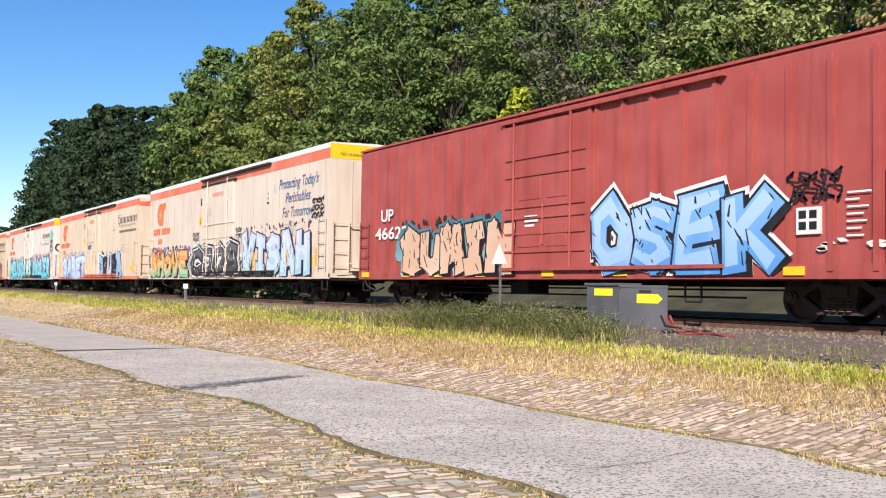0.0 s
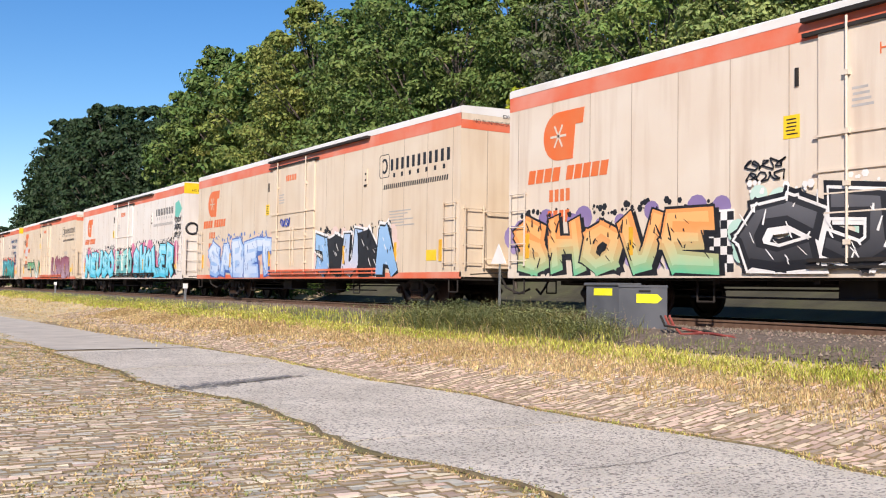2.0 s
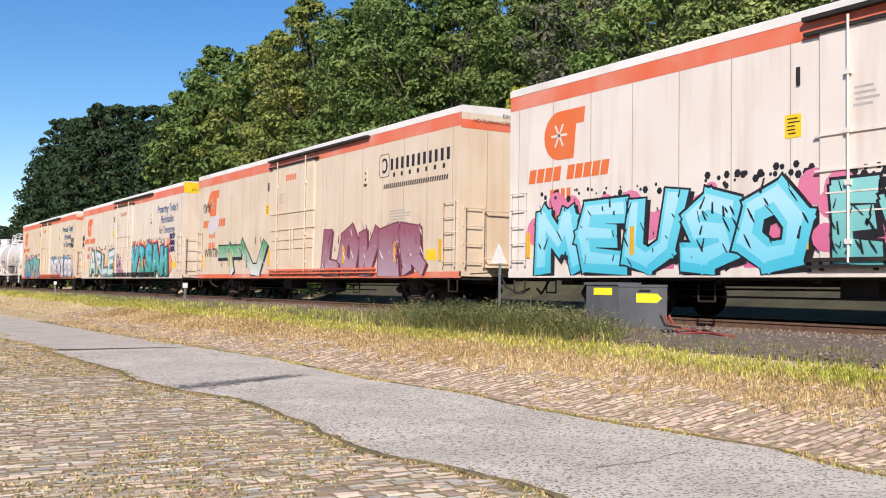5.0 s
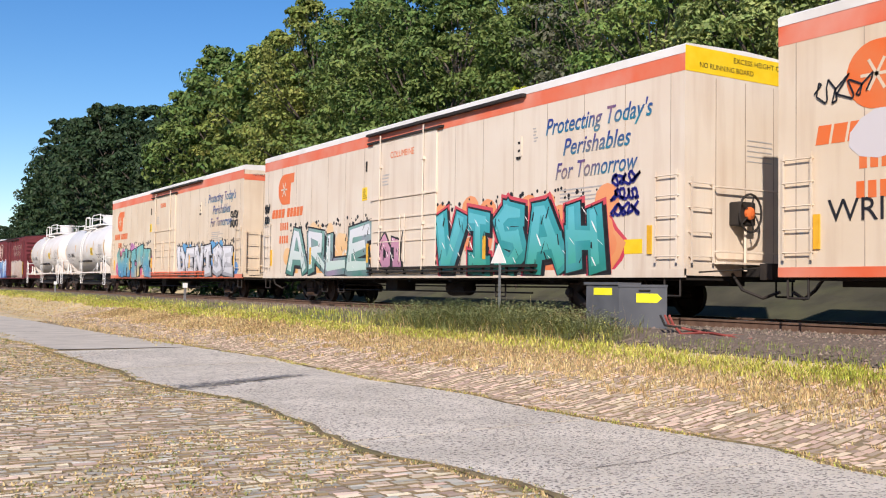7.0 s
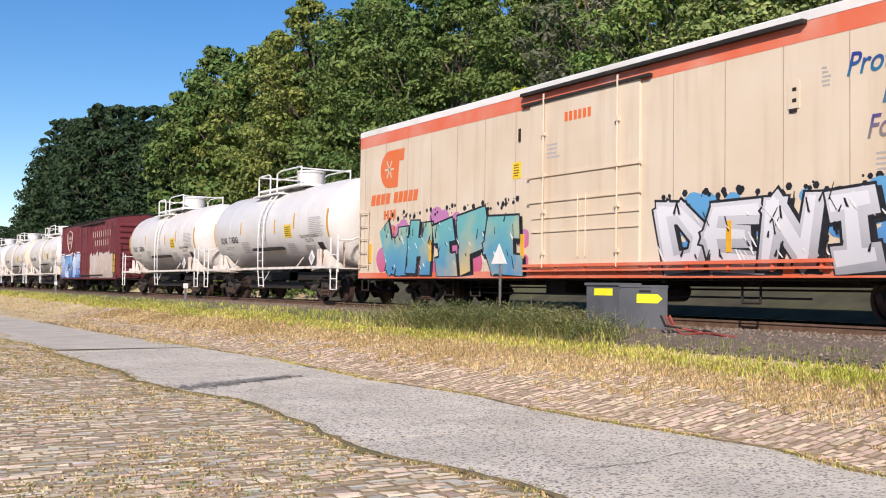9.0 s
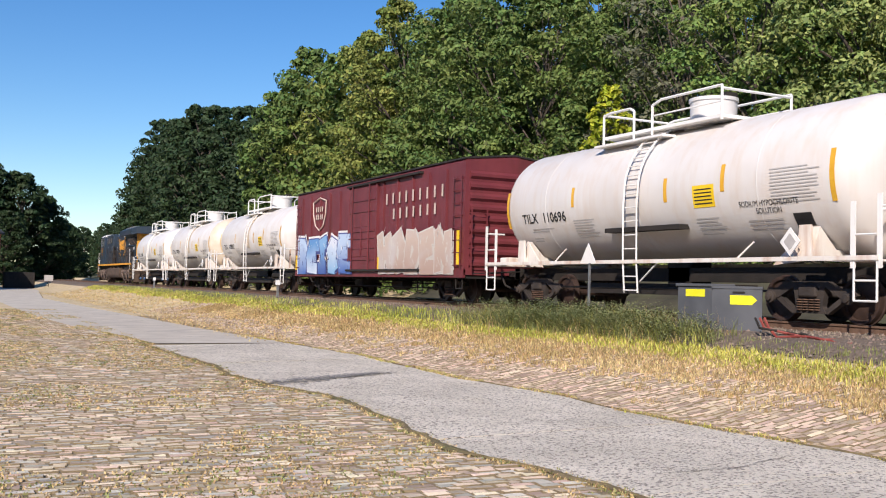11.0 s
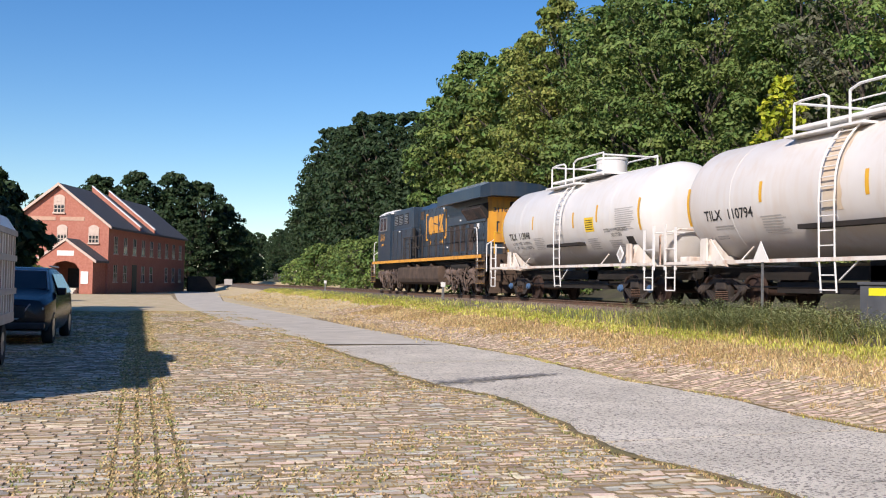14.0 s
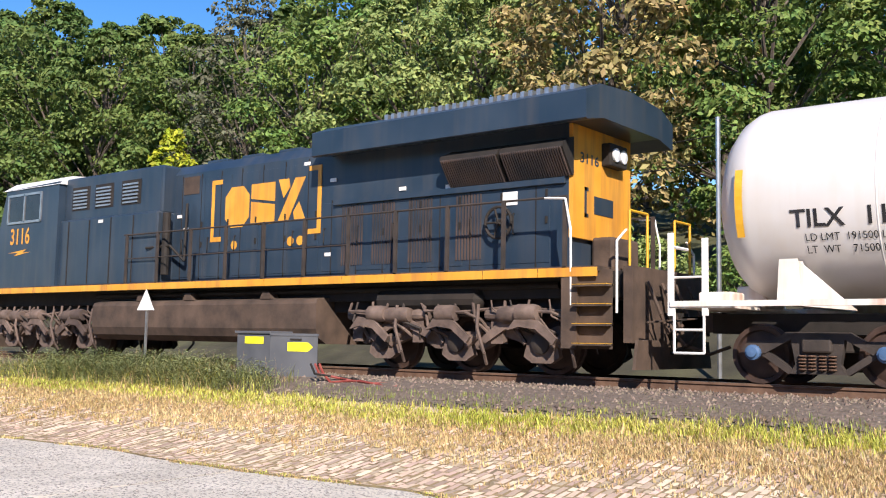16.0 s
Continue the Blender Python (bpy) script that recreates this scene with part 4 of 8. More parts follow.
def piece(car, word, ya, yb, z0, z1, fill, edge, cloud=None, seed=1, x=-1.6, glow=None, label="spray-painted graffiti lettering", shine=True, facet=None):
    """Graffiti: fat, leaning, interlocking letters with an outline, a cloud behind and shines on top."""
    rng = random.Random(seed)
    n = len(word)
    w = (ya - yb) / n
    waves = [(rng.uniform(-0.25, 0.25), rng.uniform(-0.06, 0.04), rng.uniform(-0.08, 0.08), rng.uniform(1.06, 1.2)) for _ in range(n)]

    H = z1 - z0
    thick = min(w * 0.40, H * 0.33)

    def layer(grow, dx, name, material, dy=0.0, dz=0.0, la="", only=None):
        """Every stroke is a tapering band with knees; grow widens it."""
        m = Mesh()
        lift = 0
        for i, ch in enumerate(word):
            if only not in (None, i):
                continue
            sh, up, tall, wd = waves[i]
            for line in STROKES[ch]:
                pts = []
                for a, b in line:
                    q = a - 0.5 + sh * (b - 0.5) + 0.05 * math.sin(b * 5 + i * 2.1)
                    h = b + 0.05 * math.sin(a * 4.2 + i * 1.7) + tall * b
                    pts.append((ya - w * (i + 0.5) - q * (w * wd - thick) + dy, z0 + thick * 0.45 + max(0, up * b + h) * (H - thick * 0.9) * 0.96 + dz))
                for k, ((a0, b0), (a1, b1)) in enumerate(zip(pts, pts[1:])):
                    l = math.hypot(a1 - a0, b1 - b0) or 1
                    t0 = thick * (1.16 - 0.26 * ((k + i) % 3) / 2) / 2 + grow
                    t1 = thick * (1.16 - 0.26 * ((k + 1 + i) % 3) / 2) / 2 + grow
                    ux, uz = (a1 - a0) / l, (b1 - b0) / l
                    e0, e1 = t0 * 0.62, t1 * 0.62
                    c0, c1 = (a0 - ux * e0, b0 - uz * e0), (a1 + ux * e1, b1 + uz * e1)
                    lift += 1
                    o = [(c0[0] - uz * t0, c0[1] + ux * t0), (c1[0] - uz * t1 + ux * t1 * 0.25, c1[1] + ux * t1 + uz * t1 * 0.25), (c1[0] + uz * t1, c1[1] - ux * t1), (c0[0] + uz * t0 - ux * t0 * 0.25, c0[1] - ux * t0 - uz * t0 * 0.25)]
                    m.add([(x - dx - 0.00003 * lift, min(ya + 0.3, max(yb - 0.3, p)), max(z0 - 0.02, q)) for p, q in o], [(0, 1, 2, 3)])
        return part(name, m, material, car, la)

    if cloud is not None:
        cm = Mesh()
        k = 0
        for i in range(n * 11):
            cy, cz, r = ya - (ya - yb) * rng.uniform(-0.04, 1.04), z0 + (z1 - z0) * rng.uniform(0.08, 1.0), (z1 - z0) * rng.uniform(0.08, 0.22)
            o = [(cy + r * math.cos(j * 0.524) * 1.1, max(z0, cz + r * math.sin(j * 0.524))) for j in range(12)]
            k += 1
            cm.add([(x - 0.003 - 0.00012 * k, a, b) for a, b in o], [tuple(range(12))])
        part("graffiti_cloud", cm, cloud, car, "soft spray-painted cloud behind lettering")
        dm = Mesh()              # dotted fringe above the cloud
        for i in range(n * 11):
            cy, cz, r = ya - (ya - yb) * rng.random(), z0 + H * rng.uniform(1.0, 1.16), rng.uniform(0.02, 0.08)
            dm.add([(x - 0.004 - 0.00005 * i, cy + r * math.cos(j), cz + r * math.sin(j)) for j in (0, 1.05, 2.1, 3.14, 4.2, 5.2)], [tuple(range(6))])
        part("graffiti_cloud", dm, edge, car, "spray-painted dots above lettering")
    if glow is not None:
        layer(0.13, 0.010, "graffiti_halo", glow)
    layer(0.05, 0.0150, "graffiti_outline", edge, dy=-0.08, dz=-0.07)
    for i in range(n):
        d = 0.0165 + 0.0032 * i
        layer(0.05, d, "graffiti_outline", edge, only=i)
        own = fill[i % len(fill)] if isinstance(fill, list) else fill
        layer(0.0, d + 0.0008, "graffiti_letter", own, la=label, only=i)
        layer(-thick * 0.27, d + 0.0020, "graffiti_facet", facet or own, dy=thick * 0.12, dz=thick * 0.1, only=i)
    face = 0.018 + 0.0032 * n
    cm = Mesh()                  # dark cuts, chips and drips inside the letters
    for i in range(n * 7):
        a, b = ya - (ya - yb) * rng.random(), z0 + H * rng.uniform(0.08, 0.92)
        l, t, q = rng.uniform(0.06, 0.3), rng.uniform(0.012, 0.03), rng.uniform(-0.6, 0.6)
        cm.add([(x - face, a - t, b), (x - face, a + t, b + 0.02), (x - face, a + t * 0.6 + l * q, b + l), (x - face, a - t * 0.6 + l * q, b + l)], [(0, 1, 2, 3)])
    part("graffiti_cut", cm, edge, car)
    if shine:
        sm = Mesh()
        for i in range(n * 5):
            a, b, r = ya - (ya - yb) * rng.random(), z0 + (z1 - z0) * rng.uniform(0.15, 0.9), rng.uniform(0.02, 0.07)
            t = rng.uniform(0.5, 2.6)
            sm.add([(x - face - 0.001, a + r * math.cos(j) * 0.4 + t * 0.04 * math.sin(j), b + r * math.sin(j) * t) for j in (0, 1.05, 2.1, 3.14, 4.2, 5.2)], [tuple(range(6))])
        part("graffiti_shine", sm, edge if rng.random() < 0.4 else WHITE, car)


def scrawl(car, ya, yb, z0, z1, material, seed, x=-1.6, n=3, width=0.03):
    """Thin tag handwriting: loops that cannot be read."""
    rng = random.Random(seed)
    m = Mesh()
    for k in range(n):
        pts = []
        zc = z1 - (k + 0.5) * (z1 - z0) / n
        steps = 26
        for i in range(steps):
            t = i / (steps - 1)
            pts.append((ya - (ya - yb) * (t * 0.85 + 0.08 * math.sin(i * 1.7 + k) + 0.05 * rng.uniform(-1, 1)), zc + (z1 - z0) / n * 0.42 * math.sin(i * 1.15 + k * 2) * rng.uniform(0.6, 1.2)))
        for (a, b), (c, d) in zip(pts, pts[1:]):
            l = math.hypot(c - a, d - b) or 1
            u, v = -(d - b) / l * width / 2, (c - a) / l * width / 2
            m.add([(x - 0.021, a + u, b + v), (x - 0.021, c + u, d + v), (x - 0.021, c - u, d - v), (x - 0.021, a - u, b - v)], [(0, 1, 2, 3)])
    part("tag", m, material, car, "scrawled spray-can tag")


CAR_NAMES = []


def register(root, s):
    CAR_NAMES.append((root, s))
    return root


def reefer(s_left, paint, label, emblem_z=0.0, yellow_end=True, slogan=True, brand_dark=True, town="", seed=1, brake=False, rust=False, worn=STRIPE):
    """A tall insulated boxcar with plug doors. a is the way from the end that trails."""
    B, hw = 20.55, 1.6
    half = B / 2
    car = register(thing("refrigerator_car", None, label, "railcar", "refrigerator cars of the train"), s_left - half)
    Y = lambda a: half - a
    rng = random.Random(seed)
    sec = [(-hw, 0.80), (-hw, 5.02), (0, 5.08), (hw, 5.02), (hw, 0.80)]
    part("body", Mesh().prism(sec, -half, half, "y"), paint, car)
    part("roof", Mesh().prism([(-hw - 0.012, 4.885), (-hw - 0.012, 5.03), (-hw + 0.05, 5.07), (0, 5.12), (hw - 0.05, 5.07), (hw + 0.012, 5.03), (hw + 0.012, 4.885)], -half - 0.003, half + 0.003, "y"), ROOFW, car, "off-white roof sheet")
    part("band", Mesh().box(-hw - 0.004, -half, 4.56, -hw + 0.01, half, 4.885).box(hw - 0.01, -half, 4.56, hw + 0.004, half, 4.885), worn, car, "faded red-orange band under the eaves")
    for i in range(17):          # welded side seams
        a = 0.35 + i * 1.24
        if not 8.2 < a < 12.0:
            part("seam", Mesh().box(-hw - 0.003, Y(a) - 0.009, 0.92, -hw, Y(a) + 0.009, 4.56), SEAM, car)
    sill = Mesh().box(-hw - 0.01, -half, 0.76, -hw + 0.05, half, 0.92).box(hw - 0.05, -half, 0.76, hw + 0.01, half, 0.92)
    part("side_sill", sill, worn if rust else paint, car)
    # plug door and its gear
    d = part("door", Mesh().box(-hw - 0.045, Y(11.89), 0.95, -hw + 0.02, Y(8.37), 4.62, 0.012), paint, car, "plug door flush in the side")
    g = Mesh()
    for a in (8.92, 11.30):
        g.rod((-hw - 0.09, Y(a), 0.98), (-hw - 0.09, Y(a), 4.78), 0.022, 6)
        for z in (1.3, 2.2, 3.0, 3.9):
            g.box(-hw - 0.12, Y(a) - 0.05, z - 0.04, -hw - 0.045, Y(a) + 0.05, z + 0.04)
    for z in (2.98, 2.42):
        g.box(-hw - 0.075, Y(11.95), z - 0.018, -hw - 0.045, Y(8.3), z + 0.018)
    for a in (10.1, 10.35):
        g.rod((-hw - 0.08, Y(a), 1.2), (-hw - 0.08, Y(a), 2.5), 0.016, 5)
    for z in (1.75, 2.05):
        g.box(-hw - 0.07, Y(11.9), z, -hw - 0.05, Y(8.5), z + 0.025)
    part("door_bar", g, paint, d)
    t = Mesh().box(-hw - 0.13, Y(15.7), 4.83, -hw - 0.01, Y(8.1), 4.90).box(-hw - 0.09, Y(12.2), 4.6, -hw - 0.01, Y(8.1), 4.66)
    part("door_track", t, STEEL, car, "dark upper door track")
    t = Mesh().box(-hw - 0.10, Y(16.2), 1.0, -hw - 0.02, Y(8.2), 1.06).box(-hw - 0.10, Y(16.2), 0.90, -hw - 0.02, Y(8.2), 0.94)
    for i in range(9):
        t.box(-hw - 0.06, Y(8.4 + i * 0.95) - 0.03, 0.86, -hw - 0.01, Y(8.4 + i * 0.95) + 0.03, 1.0)
    part("door_track", t, STEEL if not rust else worn, car, "lower door track")
    # ladders and grab irons
    for ya, yb in ((20.4, 19.85), (0.68, 0.14)):
        l = Mesh()
        ladder(l, -hw, Y(ya), Y(yb), 1.15, 2.65, 5)
        part("side_ladder", l, paint, car)
    e = Mesh()
    end_ladder(e, -half, -1, -1.5, -0.95, 1.15, 2.5, 4)
    e.bent([(-0.9, -half, 2.45), (-0.9, -half - 0.14, 2.45), (0.9, -half - 0.14, 2.45), (0.9, -half, 2.45)], 0.02, 5)
    e.bent([(-0.9, -half, 1.25), (-0.9, -half - 0.16, 1.25), (1.4, -half - 0.16, 1.25), (1.4, -half, 1.25)], 0.02, 5)
    e.box(-0.85, -half - 0.3, 1.02, 1.0, -half, 1.06)
    part("end_railing", e, paint, car)
    f = Mesh()
    for x in (-0.8, 0.0, 0.8):
        f.box(x - 0.012, -half - 0.003, 0.95, x + 0.012, -half, 4.5)
    part("end_seam", f, SEAM, car)
    if yellow_end:
        part("end_panel", Mesh().box(-hw, -half - 0.006, 4.56, hw, -half, 5.03), YELLOW, car, "yellow clearance panel across the end")
    else:
        part("end_panel", Mesh().box(-hw, -half - 0.006, 4.50, hw, -half, 4.72), worn, car, "red-orange band across the end")
    letters("EXCESS HEIGHT CAR", 0.14, -0.35, -half - 0.008, 4.85, BLACK, "end_sign", car, width=1.5, way="end")
    letters("NO RUNNING BOARD", 0.14, -1.25, -half - 0.008, 4.66, BLACK, "end_sign", car, width=1.45, way="end")
    em = Mesh()
    for i in range(5):
        em.add([(0.05, -half - 0.007, 3.4 - i * 0.1), (0.75, -half - 0.007, 3.4 - i * 0.1), (0.75, -half - 0.007, 3.42 - i * 0.1), (0.05, -half - 0.007, 3.42 - i * 0.1)], [(0, 1, 2, 3)])
    part("end_stencil", em, GREYINK, car)
    if brake:
        h = part("hand_brake", Mesh().box(-0.45, -half - 0.26, 1.75, 0.0, -half, 2.2, 0.03), STEEL, car, "rusty hand brake gear housing")
        w = Mesh()
        w.bent([(-0.22 + 0.30 * math.cos(i * math.pi / 8), -half - 0.32, 1.98 + 0.36 * math.sin(i * math.pi / 8)) for i in range(17)], 0.022, 6)
        for i in range(5):
            w.rod((-0.22, -half - 0.32, 1.98), (-0.22 + 0.29 * math.cos(i * 1.257), -half - 0.32, 1.98 + 0.35 * math.sin(i * 1.257)), 0.016, 5)
        part("brake_wheel", w, STEEL, h)
        part("brake_hub", Mesh().lathe([(0.12, 0), (0.12, -0.05), (0.05, -0.08)], (-0.22, -half - 0.28, 1.98), "y", 12), ORANGE, h)
        part("brake_rod", Mesh().rod((-0.22, -half - 0.2, 0.9), (-0.22, -half - 0.2, 1.75), 0.03, 6), paint, h)
    # emblem: a rounded orange block with a pale ring star, and plain bars for the brand's name
    z = emblem_z
    eb = part("emblem", Mesh().prism([(Y(1.80) + 0.52 * math.cos(i * math.pi / 14), 3.80 + z + 0.52 * math.sin(i * math.pi / 14)) for i in range(28)], -hw - 0.006, -hw, "x"), ORANGE, car, "orange round company emblem with pale snow star")
    part("flag", Mesh().prism([(Y(a), b + z) for a, b in ((1.80, 4.32), (2.65, 4.32), (2.6, 4.0), (2.36, 4.0), (2.28, 3.28), (1.80, 3.28))], -hw - 0.0075, -hw, "x"), ORANGE, eb)
    st = Mesh()
    for i in range(3):
        c, s2 = math.cos(i * math.pi / 3), math.sin(i * math.pi / 3)
        st.add([(-hw - 0.011, Y(1.80) + c * r + s2 * q, 3.80 + z + s2 * r - c * q) for r, q in ((-0.27, -0.025), (0.27, -0.025), (0.27, 0.025), (-0.27, 0.025))], [(0, 1, 2, 3)])
    part("star", st, paint, eb)
    part("brand_mark", bars(bars(Mesh(), 4, -hw - 0.005, Y(0.72), 2.84 + z, 1.15, 0.30, 0.16, 0.06), 5, -hw - 0.005, Y(2.05), 2.84 + z, 1.35, 0.30, 0.16, 0.06), ORANGE, car, "orange brand mark")
    part("number_marking", bars(bars(Mesh(), 4, -hw - 0.005, Y(1.5), 2.40 + z, 0.75, 0.26, 0.3), 4, -hw - 0.005, Y(1.45), 1.95 + z, 0.8, 0.26, 0.3), ORANGE, car)
    part("warning_label", Mesh().box(-hw - 0.006, Y(8.0), 3.02, -hw, Y(7.68), 3.40), YELLOW, car, "yellow warning label")
    part("warning_label", Mesh().box(-hw - 0.006, Y(19.45), 1.22, -hw, Y(18.95), 1.50), YELLOW, car, "yellow warning label")
    part("label_print", lines(Mesh(), rng, 5, -hw - 0.008, Y(7.72), 3.32, 0.24, 0.06, 0.022), BLACK, car)
    for a in (0.75, 4.1, 8.1, 10.9, 14.1, 17.3, 19.66):
        part("reflector", Mesh().box(-hw - 0.030, Y(a) - 0.06, 1.2, -hw, Y(a) + 0.06, 1.75), AMBER, car, "amber reflective strip")
    vp = part("vent_panel", Mesh().box(-hw - 0.02, Y(15.55), 3.5, -hw, Y(15.33), 3.95), paint, car)
    part("vent", Mesh().box(-hw - 0.025, Y(15.5), 3.6, -hw - 0.018, Y(15.42), 3.66), STEEL, vp)
    part("vent", Mesh().box(-hw - 0.025, Y(15.5), 3.78, -hw - 0.018, Y(15.42), 3.84), STEEL, vp)
    part("vent", Mesh().box(-hw - 0.025, Y(15.5), 3.44, -hw, Y(15.36), 3.5), STEEL, vp)
    part("bracket", Mesh().box(-hw - 0.03, Y(7.98), 3.85, -hw, Y(7.92), 4.15), STEEL, car)
    if slogan:
        for txt, a, wd, zz in (("Protecting Today's", 16.4, 3.3, 3.86), ("Perishables", 17.0, 2.1, 3.36), ("For Tomorrow", 16.75, 2.55, 2.86)):
            ob = letters(txt, 0.5, -hw - 0.005, Y(a), zz, spray((0.02, 0.22, 0.30), (0.03, 0.05, 0.25), (0.65, 0.25, 0.03), zz - 0.1, zz + 0.4), "slogan", car, width=wd, shear=0.3, fat=0.006)
            tagged(ob, "colourful italic slogan lettering")
        part("stencil", lines(Mesh(), rng, 5, -hw - 0.005, Y(15.95), 4.05, 0.16, 0.07, 0.03), GREYINK, car)
    else:
        x, a0, wide = (-hw - 0.005, 16.95, 3.25) if rust else (-hw - 0.005, 16.2, 2.9)
        dark_ink = BLACK if brand_dark else GREYINK
        part("brand_mark", bars(Mesh(), 11, x, Y(a0), 3.76, wide, 0.32, 0.52), dark_ink, car, "dark brand mark")
        part("stencil", bars(bars(Mesh(), 7, x, Y(a0 + 0.15), 3.56, wide - 0.2, 0.12, 0.74), 30, x, Y(a0 - 0.4), 3.26, wide + 0.2, 0.13, 0.4, 0.03), GREYINK if not rust else dark_ink, car)
        if rust:
            part("brand_frame", Mesh().bent([(x + 0.006, Y(p), q) for p, q in ((16.3, 3.66), (16.3, 4.18), (16.36, 4.24), (16.80, 4.24), (16.86, 4.18), (16.86, 3.66), (16.80, 3.60), (16.36, 3.60), (16.3, 3.66))], 0.012, 4), dark_ink, car)
            part("brand_mark", Mesh().prism([(Y(16.58) + 0.19 * math.cos(t), 3.92 + 0.22 * math.sin(t)) for t in [0.7 + 0.48 * i for i in range(11)]] + [(Y(16.58) + 0.11 * math.cos(t), 3.92 + 0.15 * math.sin(t)) for t in [5.5 - 0.48 * i for i in range(11)]], x, -hw, "x"), dark_ink, car, "dark ring of the brand mark")
    if town:
        letters(town, 0.26, -hw - 0.048, Y(9.45), 4.08, ORANGE, "town_sign", car, width=1.3)
    else:
        part("stencil", bars(Mesh(), 6, -hw - 0.048, Y(9.6), 4.08, 0.9, 0.2, 0.3), ORANGE, car)
    part("stencil", lines(lines(Mesh(), rng, 4, -hw - 0.048, Y(8.98), 3.62, 0.5, 0.09, 0.04), rng, 6, -hw - 0.005, Y(16.9), 2.6, 1.4, 0.08, 0.03), GREYINK, car)
    underframe(car, half)
    bogie(car, half - 3.0)
    bogie(car, -half + 3.0)
    return car, Y


def boxcar(s_left, B, paint, label, hz, ribs, door, seed, dark=False):
    """A plain ribbed boxcar; door: where it begins and ends."""
    hw, half = 1.6, B / 2
    car = register(thing("boxcar", None, label, "railcar", "boxcars of the train"), s_left - half)
    Y = lambda a: half - a
    part("body", Mesh().prism([(-hw, 0.82), (-hw, hz - 0.12), (-hw + 0.06, hz - 0.02), (0, hz + 0.14), (hw - 0.06, hz - 0.02), (hw, hz - 0.12), (hw, 0.82)], -half, half, "y"), paint, car)
    part("roof", Mesh().prism([(-hw - 0.03, hz - 0.06), (-hw - 0.03, hz - 0.01), (0, hz + 0.17), (hw + 0.03, hz - 0.01), (hw + 0.03, hz - 0.06), (0, hz + 0.12)], -half - 0.03, half + 0.03, "y"), STEEL if dark else paint, car)
    for a in ribs:
        part("rib", Mesh().prism([(Y(a) - 0.05, 0.86), (Y(a) + 0.05, 0.86), (Y(a) + 0.05, hz - 0.32), (Y(a) + 0.03, hz - 0.26), (Y(a) - 0.03, hz - 0.26), (Y(a) - 0.05, hz - 0.32)], -hw - 0.05, -hw + 0.01, "x").box(-hw - 0.02, Y(a) - 0.095, 0.86, -hw + 0.01, Y(a) + 0.095, hz - 0.3), paint, car)
    part("side_sill", Mesh().box(-hw - 0.03, -half, 0.74, -hw + 0.05, half, 0.98).box(hw - 0.05, -half, 0.74, hw + 0.03, half, 0.98), paint, car)
    a0, a1 = door
    d = part("door", Mesh().box(-hw - 0.07, Y(a1), 0.95, -hw + 0.02, Y(a0), hz - 0.3, 0.015), paint, car, "sliding door with bars")
    for a in (a0 + 0.45, a1 - 0.55):
        part("lock_rod", Mesh().rod((-hw - 0.12, Y(a), 0.98), (-hw - 0.12, Y(a), hz - 0.2), 0.025, 6), paint, d)
    for z in (1.35, 1.75, 2.1, 2.35, 3.05, 3.45):
        part("door_bar", Mesh().box(-hw - 0.10, Y(a1 - 0.1), z - 0.022, -hw - 0.07, Y(a0 + 0.1), z + 0.022), paint, d)
    for u, v in ((a0 + 0.6, (a0 + a1) / 2 - 0.1), ((a0 + a1) / 2 + 0.1, a1 - 0.7)):      # pressed panels
        for z in (1.45, 2.5):
            part("door_panel", Mesh().box(-hw - 0.085, Y(v), z, -hw - 0.06, Y(u), z + 0.5, 0.01), paint, d)
    part("latch_rod", Mesh().rod((-hw - 0.10, Y((a0 + a1) / 2), 1.5), (-hw - 0.10, Y((a0 + a1) / 2), 2.4), 0.02, 5), paint, d)
    for a in (a0, a1):
        part("door_stile", Mesh().box(-hw - 0.08, Y(a) - 0.05, 0.9, -hw, Y(a) + 0.05, hz - 0.25), paint, d)
    part("door_track", Mesh().box(-hw - 0.14, Y(a1 + 3.6), hz - 0.24, -hw - 0.01, Y(a0 - 0.1), hz - 0.17).box(-hw - 0.12, Y(a1 + 3.6), 0.93, -hw - 0.01, Y(a0 - 0.1), 1.0), paint if not dark else STEEL, car)
    for a in (B - 0.12, 0.62):
        l = Mesh()
        ladder(l, -hw, Y(a), Y(a - 0.5), 1.1, hz - 0.6 if dark else 2.3, 8 if dark else 5)
        part("side_ladder", l, paint, car)
    for i in range(9):           # corrugated end
        z = 1.15 + i * (hz - 1.5) / 8.5
        for s in (-1, 1):
            e = Mesh().prism([(-half if s < 0 else half, z - 0.12), (s * (half + 0.07), z - 0.04), (s * (half + 0.07), z + 0.04), (-half if s < 0 else half, z + 0.12)], -1.45, 1.45, "x")
            part("corrugation", e, paint, car)
    e = Mesh()
    end_ladder(e, -half, -1, -1.45, -0.95, 1.1, 2.6, 4, 0.16)
    part("end_railing", e, paint, car)
    underframe(car, half)
    bogie(car, half - 1.9)
    bogie(car, -half + 1.9)
    return car, Y


